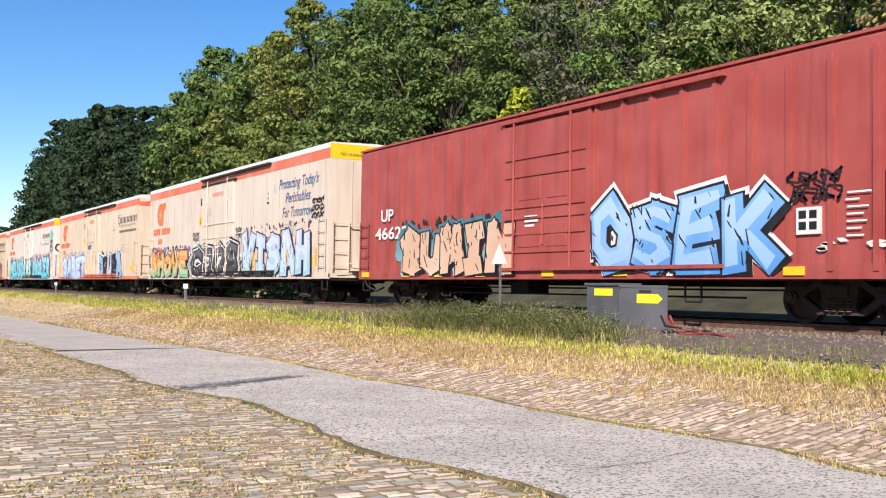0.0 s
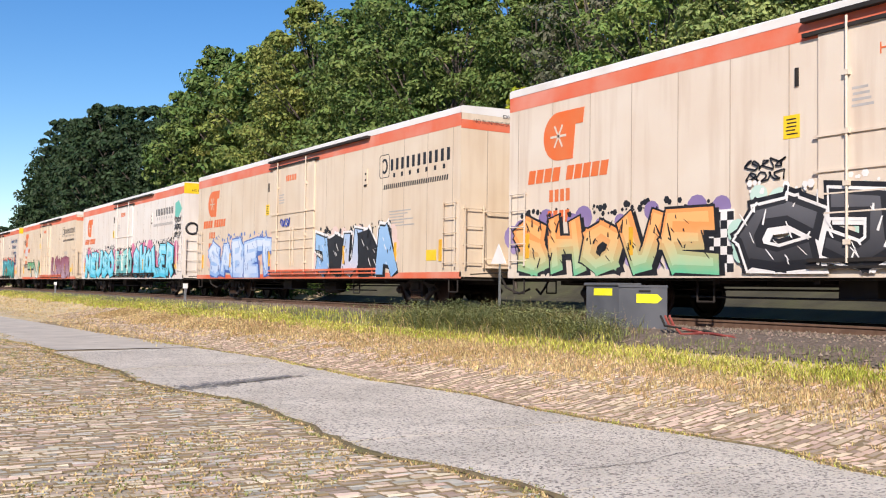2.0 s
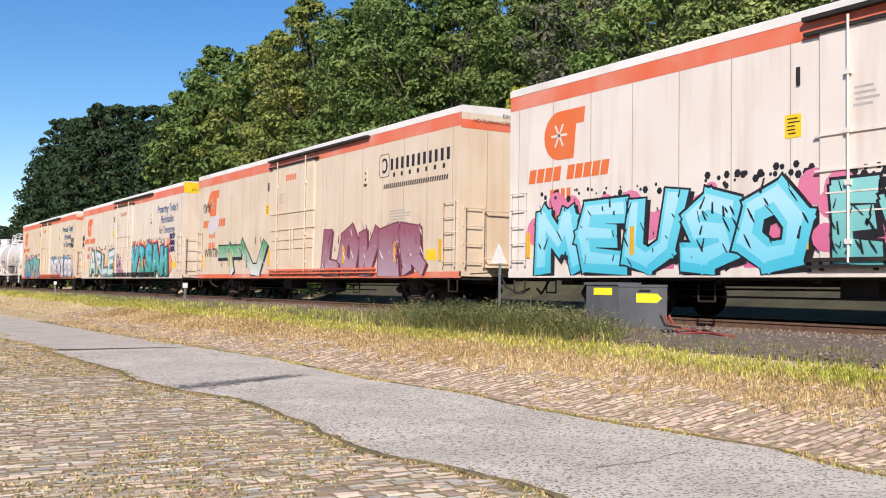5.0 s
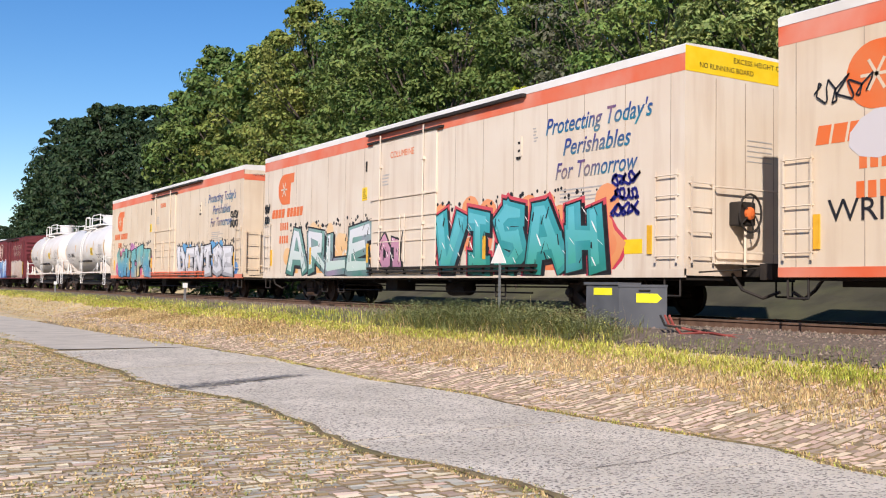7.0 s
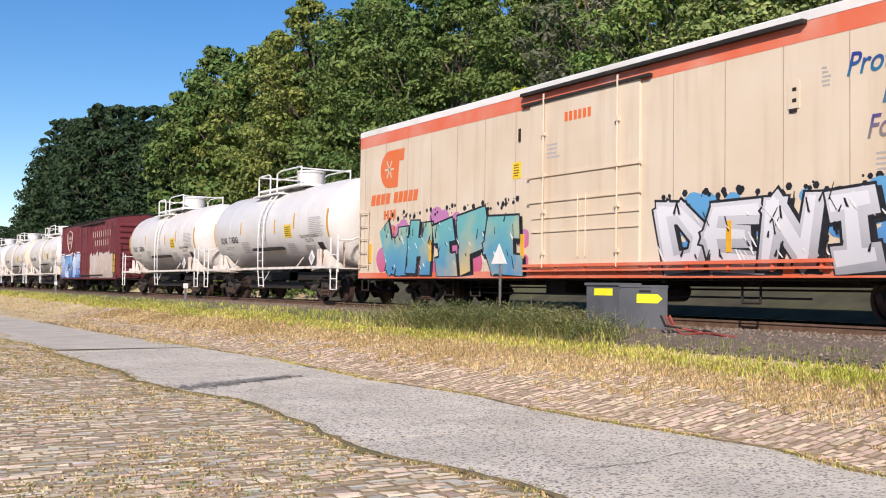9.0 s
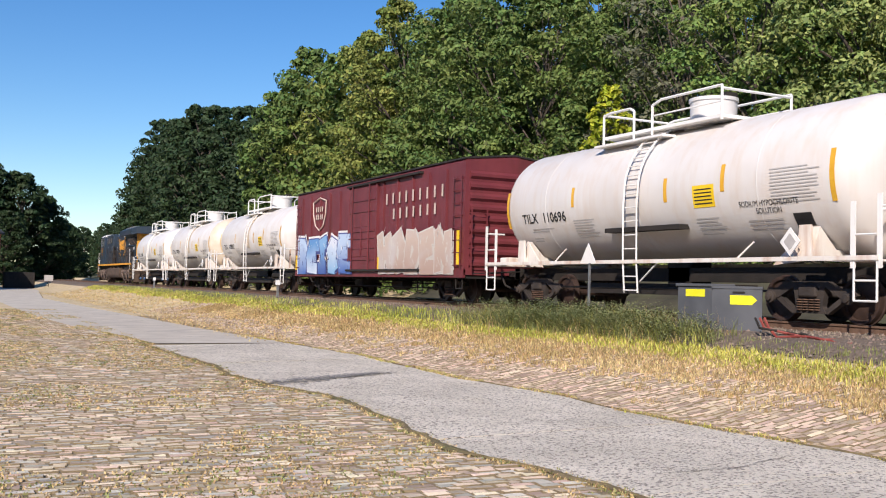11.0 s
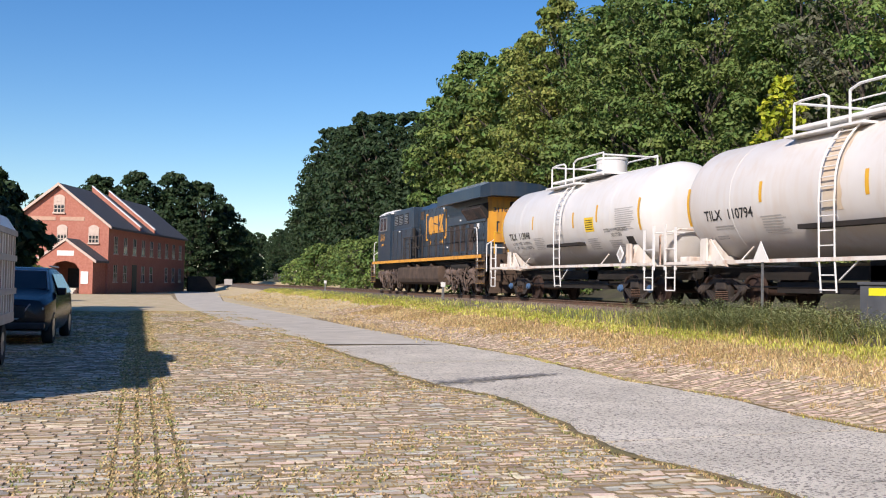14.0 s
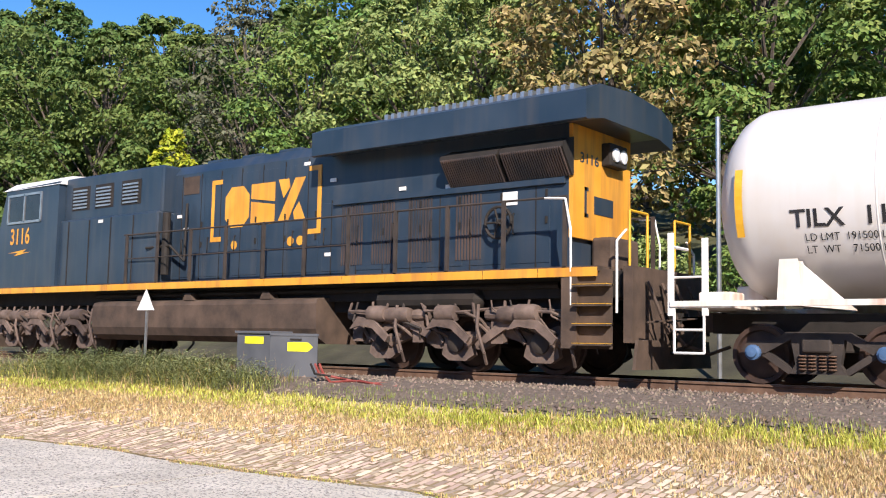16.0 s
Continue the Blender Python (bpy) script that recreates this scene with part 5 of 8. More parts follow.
def tank_car(s_mid, seed, label, caps=False, mark=("TILX", "113048")):
    """A white tank car. a is the way from the platform's trailing end."""
    rng = random.Random(seed)
    half, r, cz = 6.4, 1.47, 2.62
    car = register(thing("tank_car", None, label, "railcar", "tank cars of the train"), s_mid)
    Y = lambda a: half - a
    prof = [(0.02, -6.05), (0.45, -6.02), (0.85, -5.93), (1.15, -5.79), (1.34, -5.62), (1.44, -5.44), (r, -5.3), (r, -1.8), (r, 1.8), (r, 5.3), (1.44, 5.44), (1.34, 5.62), (1.15, 5.79), (0.85, 5.93), (0.45, 6.02), (0.02, 6.05)]
    tank = part("tank", Mesh().lathe(prof, (0, 0, cz), "y", 64), TANKW if caps or seed == 1 else TANKR, car, "white cylindrical steel tank shell", True)
    for y in (-3.6, 0.0, 3.6):
        part("weld_ring", Mesh().lathe([(r, -0.015), (r + 0.006, 0), (r, 0.015)], (0, y, cz), "y", 64), TANKW, tank)
    skin = lambda b, q=0.0: (-math.sqrt(max(0.01, (r + 0.008 + q) ** 2 - (b - cz) ** 2)), b)

    def patch(m, a, w, z0, z1, n=5, lift=0.0):
        zs = [z0 + (z1 - z0) * i / n for i in range(n + 1)]
        m.add([(skin(z, lift)[0], y, z) for z in zs for y in (Y(a), Y(a + w))], [(2 * i, 2 * i + 1, 2 * i + 3, 2 * i + 2) for i in range(n)])
        return m

    for a, z0, z1 in ((0.92, 2.05, 3.0), (3.95, 2.45, 2.92), (7.35, 2.35, 2.85), (9.05, 2.45, 2.98), (11.7, 2.1, 3.0)):
        part("reflector", patch(Mesh(), a, 0.11, z0, z1), AMBER, car, "amber reflective strip")
    part("hazard_label", patch(Mesh(), 8.25, 0.62, 2.18, 2.62), YELLOW, car, "yellow hazard label")
    m = Mesh()
    for i in range(5):
        patch(m, 8.3, 0.5, 2.24 + i * 0.07, 2.265 + i * 0.07, 1, 0.003)
    part("label_print", m, BLACK, car)
    for txt, a, wd in ((mark[0], 1.68, 0.72), (mark[1], 2.62, 0.98)):
        t = letters(txt, 0.33, 0, Y(a), 2.15, BLACK, "number_marking", car, width=wd, fat=0.006, label="black reporting mark")
        for v in t.data.vertices:
            v.co.x = skin(v.co.z, 0.003)[0]
        tagged(t, kind="stuff")
    m = Mesh()
    for k, (a, w, z0, n) in enumerate(((2.0, 1.0, 1.98, 2), (3.9, 0.9, 2.12, 7), (8.2, 0.8, 1.95, 6), (10.3, 1.15, 2.75, 11), (9.6, 0.9, 1.85, 4), (1.9, 0.5, 1.75, 2))):
        for i in range(0 if caps and k in (0, 5) else n):
            patch(m, a + rng.uniform(0, 0.05), w * rng.uniform(0.75, 1), z0 - i * 0.06, z0 - i * 0.06 + 0.022, 1)
    part("stencil", m, GREYINK, car, "small grey printed notices")
    m = Mesh()
    patch(m, 10.75, 0.42, 1.72, 1.95, 2)
    part("stencil_panel", m, BLACK, car)
    for txt, zz, wd, a in (("SODIUM HYPOCHLORITE", 2.12, 1.45, 9.5), ("SOLUTION", 1.98, 0.62, 9.9)):
        t = letters(txt, 0.15, 0, Y(a), zz, BLACK, "content_sign", car, width=wd)
        for v in t.data.vertices:
            v.co.x = skin(v.co.z, 0.003)[0]
        tagged(t, kind="stuff")
    if caps:
        for txt, zz, wd in (("LD LMT  191500 LB  86850 KG", 1.96, 1.75), ("LT  WT    71500 LB  32450 KG", 1.80, 1.75)):
            t = letters(txt, 0.14, 0, Y(1.85), zz, BLACK, "weight_sign", car, width=wd)
            for v in t.data.vertices:
                v.co.x = skin(v.co.z, 0.003)[0]
            tagged(t, kind="stuff")
    # walkway, ladder, rails and fittings on top
    p = Mesh().box(-0.95, Y(8.5), cz + r - 0.05, 0.95, Y(4.5), cz + r + 0.02)
    p.box(-1.15, Y(6.9), cz + r - 0.25, -0.75, Y(4.4), cz + r - 0.2)
    part("top_platform", p, WHITE, car)
    q = Mesh()
    h = 0.60
    top = cz + r
    for x in (-0.95, 0.95):
        q.bent([(x, Y(4.5), top - 0.2), (x, Y(4.5), top + h * 0.85), (x, Y(4.75), top + h * 0.93), (x, Y(5.5), top + h * 0.93), (x, Y(5.65), top + h * 0.8), (x, Y(5.65), top - 0.15)], 0.03)
        q.bent([(x, Y(6.3), top - 0.15), (x, Y(6.3), top + h * 0.85), (x, Y(6.6), top + h), (x, Y(8.5), top + h), (x, Y(8.5), top - 0.1)], 0.03)
        q.rod((x, Y(6.3), top + 0.28), (x, Y(8.5), top + 0.28), 0.02, 5)
    for y in (Y(4.5), Y(8.5)):
        q.rod((-0.95, y, top + h * 0.9), (0.95, y, top + h * 0.9), 0.03)
    part("guard_rail", q, WHITE, car)
    dm = part("dome", Mesh().lathe([(0.62, -0.1), (0.62, 0.02), (0.50, 0.06), (0.50, 0.52), (0.53, 0.53), (0.53, 0.60), (0.05, 0.66)], (0, Y(7.2), top), "z", 28), TANKW, car, "valve dome with lid", True)
    part("dome_bolt", Mesh().box(0.1, Y(7.5), top + 0.6, 0.4, Y(7.3), top + 0.75), STEEL, dm)
    part("dome_base", Mesh().box(-0.75, Y(8.0), top - 0.06, 0.75, Y(6.5), top + 0.06, 0.02), GREYINK, car)
    lad = Mesh()
    arc = [(-(r + 0.10) * math.cos(t), cz + (r + 0.10) * math.sin(t)) for t in [math.radians(d) for d in range(-2, 72, 8)]]
    for y in (Y(6.15), Y(6.62)):
        lad.bent([(-1.52, y, 0.45), (-1.57, y, 1.1), (-r - 0.12, y, 2.3)] + [(x, y, z) for x, z in arc], 0.022, 5)
    for z in np.arange(0.5, 2.6, 0.3):
        lad.rod((-1.55, Y(6.15), z), (-1.55, Y(6.62), z), 0.016, 5)
    for x, z in arc[1:]:
        lad.rod((x, Y(6.15), z), (x, Y(6.62), z), 0.016, 5)
    lad.rod((-1.52, Y(6.7), 0.7), (-1.52, Y(7.25), 1.08), 0.018, 5)
    part("tank_ladder", lad, WHITE, car)
    if seed == 4:
        part("head_stain", Mesh().lathe([(q * 1.003, y * 1.001) for q, y in prof[:7]], (0, 0, cz), "y", 64), STAINED, tank, "pale tan stained tank head", True)
    if seed in (3, 4):
        lane = [(-(r + 0.006) * math.cos(t), cz + (r + 0.006) * math.sin(t)) for t in [math.radians(d) for d in range(-20, 84, 4)]]
        part("ladder_stain", Mesh().add([(x, y + 0.03 * math.sin(i * 1.3), z) for i, (x, z) in enumerate(lane) for y in (Y(6.66), Y(6.1))], [(2 * i, 2 * i + 1, 2 * i + 3, 2 * i + 2) for i in range(len(lane) - 1)]), STAINED, tank, "tan rust stain beneath the ladder")
    part("step_plate", Mesh().box(-r - 0.02, Y(7.9), 1.78, -r + 0.25, Y(5.35), 1.88), STEEL, car)
    part("side_sill", Mesh().box(1.53, -half, 1.08, 1.6, half, 1.16), DIRTYW, car, "slim white side walkway rail")
    s = Mesh().box(-1.6, -half, 1.08, -1.53, half, 1.16)
    for y in (-half, half):
        s.box(-1.58, y - (0 if y < 0 else 0.9), 1.06, 1.58, y + (0.9 if y < 0 else 0), 1.10)
    for a in (3.4, 9.6):
        s.rod((-1.56, Y(a), 1.12), (-1.45, Y(a + 0.35), 1.45), 0.022, 5)
    part("side_sill", s, DIRTYW, car, "slim white side walkway rail")
    for sy in (-1, 1):
        y = sy * half
        for x in (-1.56, 1.56):
            hd = Mesh()
            hd.box(x - 0.015, y - 0.045, 0.95, x + 0.015, y + 0.045, 2.15).box(x - 0.015, y - sy * 0.52 - 0.045, 0.95, x + 0.015, y - sy * 0.52 + 0.045, 2.05)
            hd.rod((x, y, 1.5), (x, y - sy * 0.52, 1.5), 0.018)
            sp = Mesh().bent([(x, y - sy * 0.05, 1.1), (x, y - sy * 0.05, 0.42), (x, y - sy * 0.5, 0.42), (x, y - sy * 0.5, 1.1)], 0.02)
            sp.rod((x, y - sy * 0.05, 0.75), (x, y - sy * 0.5, 0.75), 0.02)
            part("sill_step", sp, WHITE, car)
            hd.rod((x, y, 1.95), (x * 0.64, y, 1.95), 0.026)
            part("end_handrail", hd, WHITE, car)
    for sy in (-1, 1):
        y = sy * (half - 1.65)
        b = Mesh()
        for sx in (-1, 1):
            b.prism([(y - 0.16, 1.1), (y + 0.16, 1.1), (y + 0.12, 1.72), (y - 0.12, 1.72)], sx * 1.42 - 0.03, sx * 1.42 + 0.03, "x")
            b.prism([(y - sy * 0.02, 1.1), (y - sy * 0.85, 1.02), (y - sy * 0.1, 1.7)], sx * 1.3 - 0.02, sx * 1.3 + 0.02, "x")
        b.prism([(-1.4, 1.1), (-1.2, 1.7), (-0.8, 1.3), (0.8, 1.3), (1.2, 1.7), (1.4, 1.1)], y - 0.12, y + 0.12, "y")
        part("saddle", b, DIRTYW, car, "rust-streaked white saddle bracket")
    pl = Mesh().prism([(-half + 2.05, 1.42), (-half + 1.82, 1.67), (-half + 1.59, 1.42), (-half + 1.82, 1.17)], -1.62, -1.6, "x")
    part("placard", pl, WHITE, car, "diamond hazard placard")
    part("placard_mark", Mesh().prism([(-half + 1.96, 1.42), (-half + 1.82, 1.57), (-half + 1.68, 1.42), (-half + 1.82, 1.27)], -1.624, -1.621, "x"), GREYINK, car)
    v = Mesh()
    part("brake_cylinder", Mesh().box(-0.5, half - 1.0, 1.1, 0.3, half - 0.55, 1.42, 0.04), DIRTYW, car)
    part("brake_valve", Mesh().box(-1.3, half - 0.8, 1.1, -0.8, half - 0.3, 1.3, 0.03), DIRTYW, car)
    v.bent([(-1.2, -half + 0.3, 1.1), (-1.2, -half + 0.3, 1.9), (-0.6, -half + 0.3, 2.1), (0.4, -half + 0.3, 2.1)], 0.035)
    part("brake_pipe", v, DIRTYW, car)
    part("outlet", Mesh().box(-0.3, -0.5, 0.62, 0.3, 0.3, 1.2, 0.05).lathe([(0.16, -0.3), (0.16, 0.1)], (0, -0.1, 0.7), "z", 12), STEEL, car)
    u = Mesh().box(-0.3, -half + 0.1, 0.72, 0.3, half - 0.1, 1.02)
    coupler(u, -half, -1)
    coupler(u, half, 1)
    u.rod((-1.0, -half + 2.5, 0.55), (-1.0, half - 2.5, 0.55), 0.025, 5)
    u.box(-1.0, -2.6, 0.42, -0.4, 2.4, 0.66)
    part("underframe", u, STEEL, car)
    bogie(car, half - 1.9, caps)
    bogie(car, -half + 1.9, caps)
    return car, Y


def loco_bogie(parent, y):
    root = new("bogie")
    root.parent, root.location = parent, (0, y, 0)
    for s in (-1, 1):
        m = Mesh()
        x0, x1 = s * 1.12 - 0.07, s * 1.12 + 0.07
        m.prism([(-2.45, 0.62), (-2.35, 0.80), (-1.95, 0.80), (-1.55, 0.66), (-1.1, 0.86), (-0.55, 0.86), (-0.35, 0.70), (0.35, 0.70), (0.55, 0.86), (1.1, 0.86), (1.55, 0.66), (1.95, 0.80), (2.35, 0.80), (2.45, 0.62), (2.2, 0.46), (1.5, 0.44), (1.0, 0.62), (0.5, 0.40), (-0.5, 0.40), (-1.0, 0.62), (-1.5, 0.44), (-2.2, 0.46)], x0, x1, "x")
        for yy in (-1.7, 0, 1.7):
            m.prism([(yy - 0.34, 0.30), (yy - 0.24, 0.66), (yy + 0.24, 0.66), (yy + 0.34, 0.30), (yy + 0.18, 0.2), (yy - 0.18, 0.2)], x0 + s * 0.05, x1 + s * 0.07, "x")
            m.rod((s * 1.24, yy - 0.55, 0.78), (s * 1.24, yy - 0.2, 0.45), 0.06, 8)
            m.rod((s * 1.24, yy + 0.55, 0.82), (s * 1.24, yy + 0.3, 0.5), 0.04, 6)
        for yy in (-2.3, -0.85, 0.85, 2.3):
            m.box(s * 1.2 - 0.08, yy - 0.12, 0.5, s * 1.2 + 0.08, yy + 0.12, 0.95)
            m.lathe([(0.09, -0.22), (0.11, 0), (0.09, 0.22)], (s * 1.25, yy, 0.98), "y", 10)
        m.bent([(s * 1.22, -2.4, 1.0), (s * 1.22, -1.2, 1.12), (s * 1.22, 0.2, 1.02), (s * 1.22, 1.4, 1.14), (s * 1.22, 2.4, 0.98)], 0.03)
        part("side_frame", m, DUST, root)
    for s in (-1, 1):
        for yy in (-1.7, 0, 1.7):
            c = Mesh().lathe([(0.17, 0), (0.17, s * 0.08), (0.10, s * 0.12), (0.02, s * 0.13)], (s * 1.22, yy, 0.52), "x", 14)
            part("bearing_cap", c, TRUCK, root, "", True)
    for yy in (-1.7, 0.0, 1.7):
        wheelset(root, yy, 0.50)
    return root


def locomotive():
    half = 10.25
    car = register(thing("locomotive", None, "dark blue diesel freight locomotive with golden bands, weathered", "locomotive"), 268.9 - half)
    Y = lambda a: half - a
    hood = 1.0
    part("frame", Mesh().box(-1.15, Y(20.2), 1.25, 1.15, Y(0.4), 1.66).box(-1.0, Y(19.5), 1.05, 1.0, Y(1.0), 1.3), STEEL, car)
    part("walkway", Mesh().box(-1.55, Y(19.9), 1.64, 1.55, Y(0.5), 1.72), GRIME, car)
    for i in range(18):
        a = 0.5 + i * 1.078
        for x in (-1.551, 1.551):
            part("sill_band", Mesh().box(x - 0.011, Y(a + 1.06), 1.56, x + 0.011, Y(a), 1.70), GOLD, car, "golden yellow sill band, grimy")
    # nose and cab
    part("nose", Mesh().prism([(Y(0.35), 1.7), (Y(0.4), 2.7), (Y(0.75), 3.1), (Y(1.9), 3.2), (Y(1.9), 1.7)], -1.05, 1.05, "x"), NAVY, car)
    cab = part("cab", Mesh().prism([(Y(1.75), 1.7), (Y(1.75), 3.2), (Y(2.05), 4.25), (Y(2.1), 4.3), (Y(4.6), 4.35), (Y(4.6), 1.7)], -1.53, 1.53, "x"), NAVY, car)
    part("cab_roof", Mesh().prism([(-1.56, 4.28), (-1.2, 4.52), (0, 4.62), (1.2, 4.52), (1.56, 4.28)], Y(4.65), Y(1.9), "y"), WHITE, cab, "pale dirty cab roof")
    for a0, a1 in ((2.25, 2.95), (3.05, 3.75)):
        part("window", Mesh().box(-1.54, Y(a1), 3.45, -1.50, Y(a0), 4.1), GLASS, cab)
    for x in (-1.2, 0.2):
        part("window", Mesh().box(x, Y(1.80), 3.35, x + 1.0, Y(1.74), 4.0), GLASS, cab)
    fr = Mesh()
    for a in (2.2, 3.0, 3.8):
        fr.box(-1.56, Y(a) - 0.03, 3.4, -1.52, Y(a) + 0.03, 4.15)
    fr.box(-1.56, Y(3.8), 3.38, -1.52, Y(2.2), 3.44).box(-1.56, Y(3.8), 4.1, -1.52, Y(2.2), 4.16)
    part("window_frame", fr, SILVER, cab)
    letters("3116", 0.58, -1.534, Y(2.35), 2.85, GOLD, "number_marking", cab, width=0.95, fat=0.01, label="golden cab number")
    part("number_flash", Mesh().prism([(Y(2.3), 2.62), (Y(3.2), 2.70), (Y(3.0), 2.62), (Y(3.4), 2.62), (Y(2.6), 2.54), (Y(2.8), 2.62)], -1.538, -1.53, "x"), GOLD, cab)
    # long hood
    hd = part("hood", Mesh().prism([(-hood, 1.7), (-hood, 4.2), (-hood + 0.18, 4.42), (hood - 0.18, 4.42), (hood, 4.2), (hood, 1.7)], Y(19.05), Y(4.6), "y"), NAVY, car)
    part("high_cabinet", Mesh().box(-1.45, Y(8.6), 1.7, hood, Y(4.6), 3.35, 0.04).box(-1.35, Y(8.6), 3.3, 1.35, Y(4.6), 4.42, 0.06), NAVY, car)
    s = Mesh()
    for i in range(15):
        a = 8.9 + i * 0.68
        s.box(-hood - 0.012, Y(a) - 0.012, 1.75, -hood, Y(a) + 0.012, 4.15 if a < 13.5 else 3.25)
    for a in (5.0, 5.9, 6.8, 7.7):
        s.box(-1.465, Y(a) - 0.012, 1.75, -1.45, Y(a) + 0.012, 3.3)
    part("door_seam", s, STEEL, hd)
    v = Mesh()
    for a in (5.0, 6.0, 7.1):
        for k in range(6):
            v.box(-1.38, Y(a + 0.6), 3.62 + k * 0.085, -1.345, Y(a), 3.66 + k * 0.085)
    part("blower_grille", v, SILVER, car, "pale louvred blower grilles")
    v = Mesh()
    for a in (5.0, 6.0, 7.1):
        v.box(-1.36, Y(a + 0.7), 3.58, -1.348, Y(a - 0.06), 4.16)
    part("grille_backing", v, STEEL, car)
    for i, a in enumerate((8.85, 9.75, 10.65, 11.55, 12.45, 13.35, 14.25, 15.15, 16.05, 16.95, 17.85)):
        dr = part("hood_door", Mesh().box(-hood - 0.01, Y(a + 0.84), 1.85, -hood, Y(a + 0.06), 4.05 if a < 13 else 3.2, 0.004), NAVY, hd)
        for z in (2.5, 2.95):
            part("latch", Mesh().box(-hood - 0.03, Y(a + 0.80), z, -hood - 0.01, Y(a + 0.76), z + 0.12), STEEL, dr)
        part("door_handle", Mesh().bent([(-hood, Y(a + 0.14), 2.35), (-hood - 0.05, Y(a + 0.14), 2.35), (-hood - 0.05, Y(a + 0.14), 2.7), (-hood, Y(a + 0.14), 2.7)], 0.012, 5), STEEL, dr)
    part("vent_panel", Mesh().box(-hood - 0.02, Y(9.5), 3.72, -hood, Y(8.95), 4.12), GRIME, car)
    g = Mesh()
    for a in (14.2, 15.0, 15.9, 17.0):
        for k in range(9):
            g.box(-hood - 0.022, Y(a) - 0.30 + k * 0.065, 1.95, -hood - 0.004, Y(a) - 0.27 + k * 0.065, 3.1)
    part("louvre", g, LOUVRE, car, "rusty louvred engine doors")
    # radiator wings
    rw = part("radiator_housing", Mesh().prism([(-1.55, 4.05), (-1.55, 4.50), (-1.1, 4.68), (0, 4.76), (1.1, 4.68), (1.55, 4.50), (1.55, 4.05), (1.5, 4.03), (hood, 4.14), (-hood, 4.14), (-1.5, 4.03)], Y(19.68), Y(13.6), "y"), NAVY, car, "overhanging winged radiator housing")
    for a0 in (16.62, 17.90):   # two raked intake grilles under the wing
        part("radiator_box", Mesh().prism([(-hood, 3.26), (-hood - 0.04, 3.26), (-hood - 0.36, 3.68), (-hood - 0.34, 3.76), (-hood, 3.9)], Y(a0 + 1.24), Y(a0), "y"), STEEL, rw)
        rg = Mesh()
        for k in range(26):
            a = a0 + 0.03 + k * 0.046
            rg.prism([(-hood - 0.04, 3.25), (-hood - 0.07, 3.25), (-hood - 0.385, 3.66), (-hood - 0.36, 3.69)], Y(a + 0.022), Y(a), "y")
        part("radiator_louvre", rg, LOUVRE, rw)
    part("hood_shelf", Mesh().box(-hood - 0.07, Y(19.0), 3.14, -hood + 0.01, Y(13.75), 3.24), NAVY, rw)
    rt = Mesh()
    for k in range(26):
        rt.box(-1.25, Y(15.2 + k * 0.16), 4.62, -0.85, Y(15.28 + k * 0.16), 4.72)
    part("radiator_screen", rt, SILVER, rw)
    tp = Mesh()
    for a in (9.2, 10.4, 11.6, 12.6):
        tp.box(-0.6, Y(a + 0.7), 4.4, 0.6, Y(a), 4.55, 0.04)
    part("roof_hatch", tp, NAVY, car)
    # golden block emblem between brackets, plain shapes only
    k = Mesh()
    x = -hood - 0.016
    for i, (a0, a1, z0, z1) in enumerate(((9.95, 10.3, 3.86, 3.96), (9.95, 10.05, 2.7, 3.86), (9.95, 10.3, 2.6, 2.7), (13.0, 13.35, 3.9, 4.0), (13.25, 13.35, 2.72, 3.9), (13.0, 13.35, 2.62, 2.72))):
        k.box(x, Y(a1), z0, -hood, Y(a0), z1)
        if i % 3 == 2:
            part("emblem_bracket", k, GOLD, car, "golden square bracket")
            k = Mesh()
    k = Mesh()
    # three plain slotted blocks in the emblem's colour
    for a in (10.42, 11.26, 12.1):
        k.prism([(Y(a + u), z) for u, z in ((0.0, 3.08), (0.2, 2.88), (0.58, 2.88), (0.78, 3.08), (0.78, 3.56), (0.58, 3.76), (0.2, 3.76), (0.0, 3.56))] if a < 11 else
                [(Y(a + u), z) for u, z in ((0.0, 2.9), (0.74, 2.9), (0.74, 3.3), (0.0, 3.42 - 0.02))] if a < 12 else [(Y(a + u), z) for u, z in ((0.0, 2.92), (0.3, 2.92), (0.8, 3.8), (0.5, 3.8))], x, -hood, "x")
    k.prism([(Y(11.26 + u), z) for u, z in ((0.0, 3.46), (0.74, 3.36), (0.74, 3.77), (0.0, 3.77))], x, -hood, "x")
    k.prism([(Y(12.1 + u), z) for u, z in ((0.0, 3.8), (0.3, 3.8), (0.34, 3.62), (0.16, 3.4))], x, -hood, "x")
    k.prism([(Y(12.1 + u), z) for u, z in ((0.46, 3.1), (0.5, 2.92), (0.82, 2.92), (0.62, 3.3))], x, -hood, "x")
    for a in (10.75, 12.5, 12.78):
        k.prism([(Y(a) + 0.1 * math.cos(i), 2.5 + 0.1 * math.sin(i)) for i in np.arange(0, 6.28, 0.7)], x, -hood, "x")
    part("emblem", k, GOLD, car, "golden block emblem on the hood")
    # rear end
    rear = part("rear_wall", Mesh().box(-hood, Y(19.12), 2.25, hood, Y(19.05), 4.13), GOLD, car, "golden yellow rear hood end")
    part("rear_mark", Mesh().box(-0.62, Y(19.13), 2.62, -0.56, Y(19.12), 3.12).box(-0.62, Y(19.13), 3.06, -0.5, Y(19.12), 3.12).box(-0.62, Y(19.13), 2.62, -0.5, Y(19.12), 2.68).box(-0.3, Y(19.13), 2.7, 0.35, Y(19.12), 3.0), NAVY, rear)
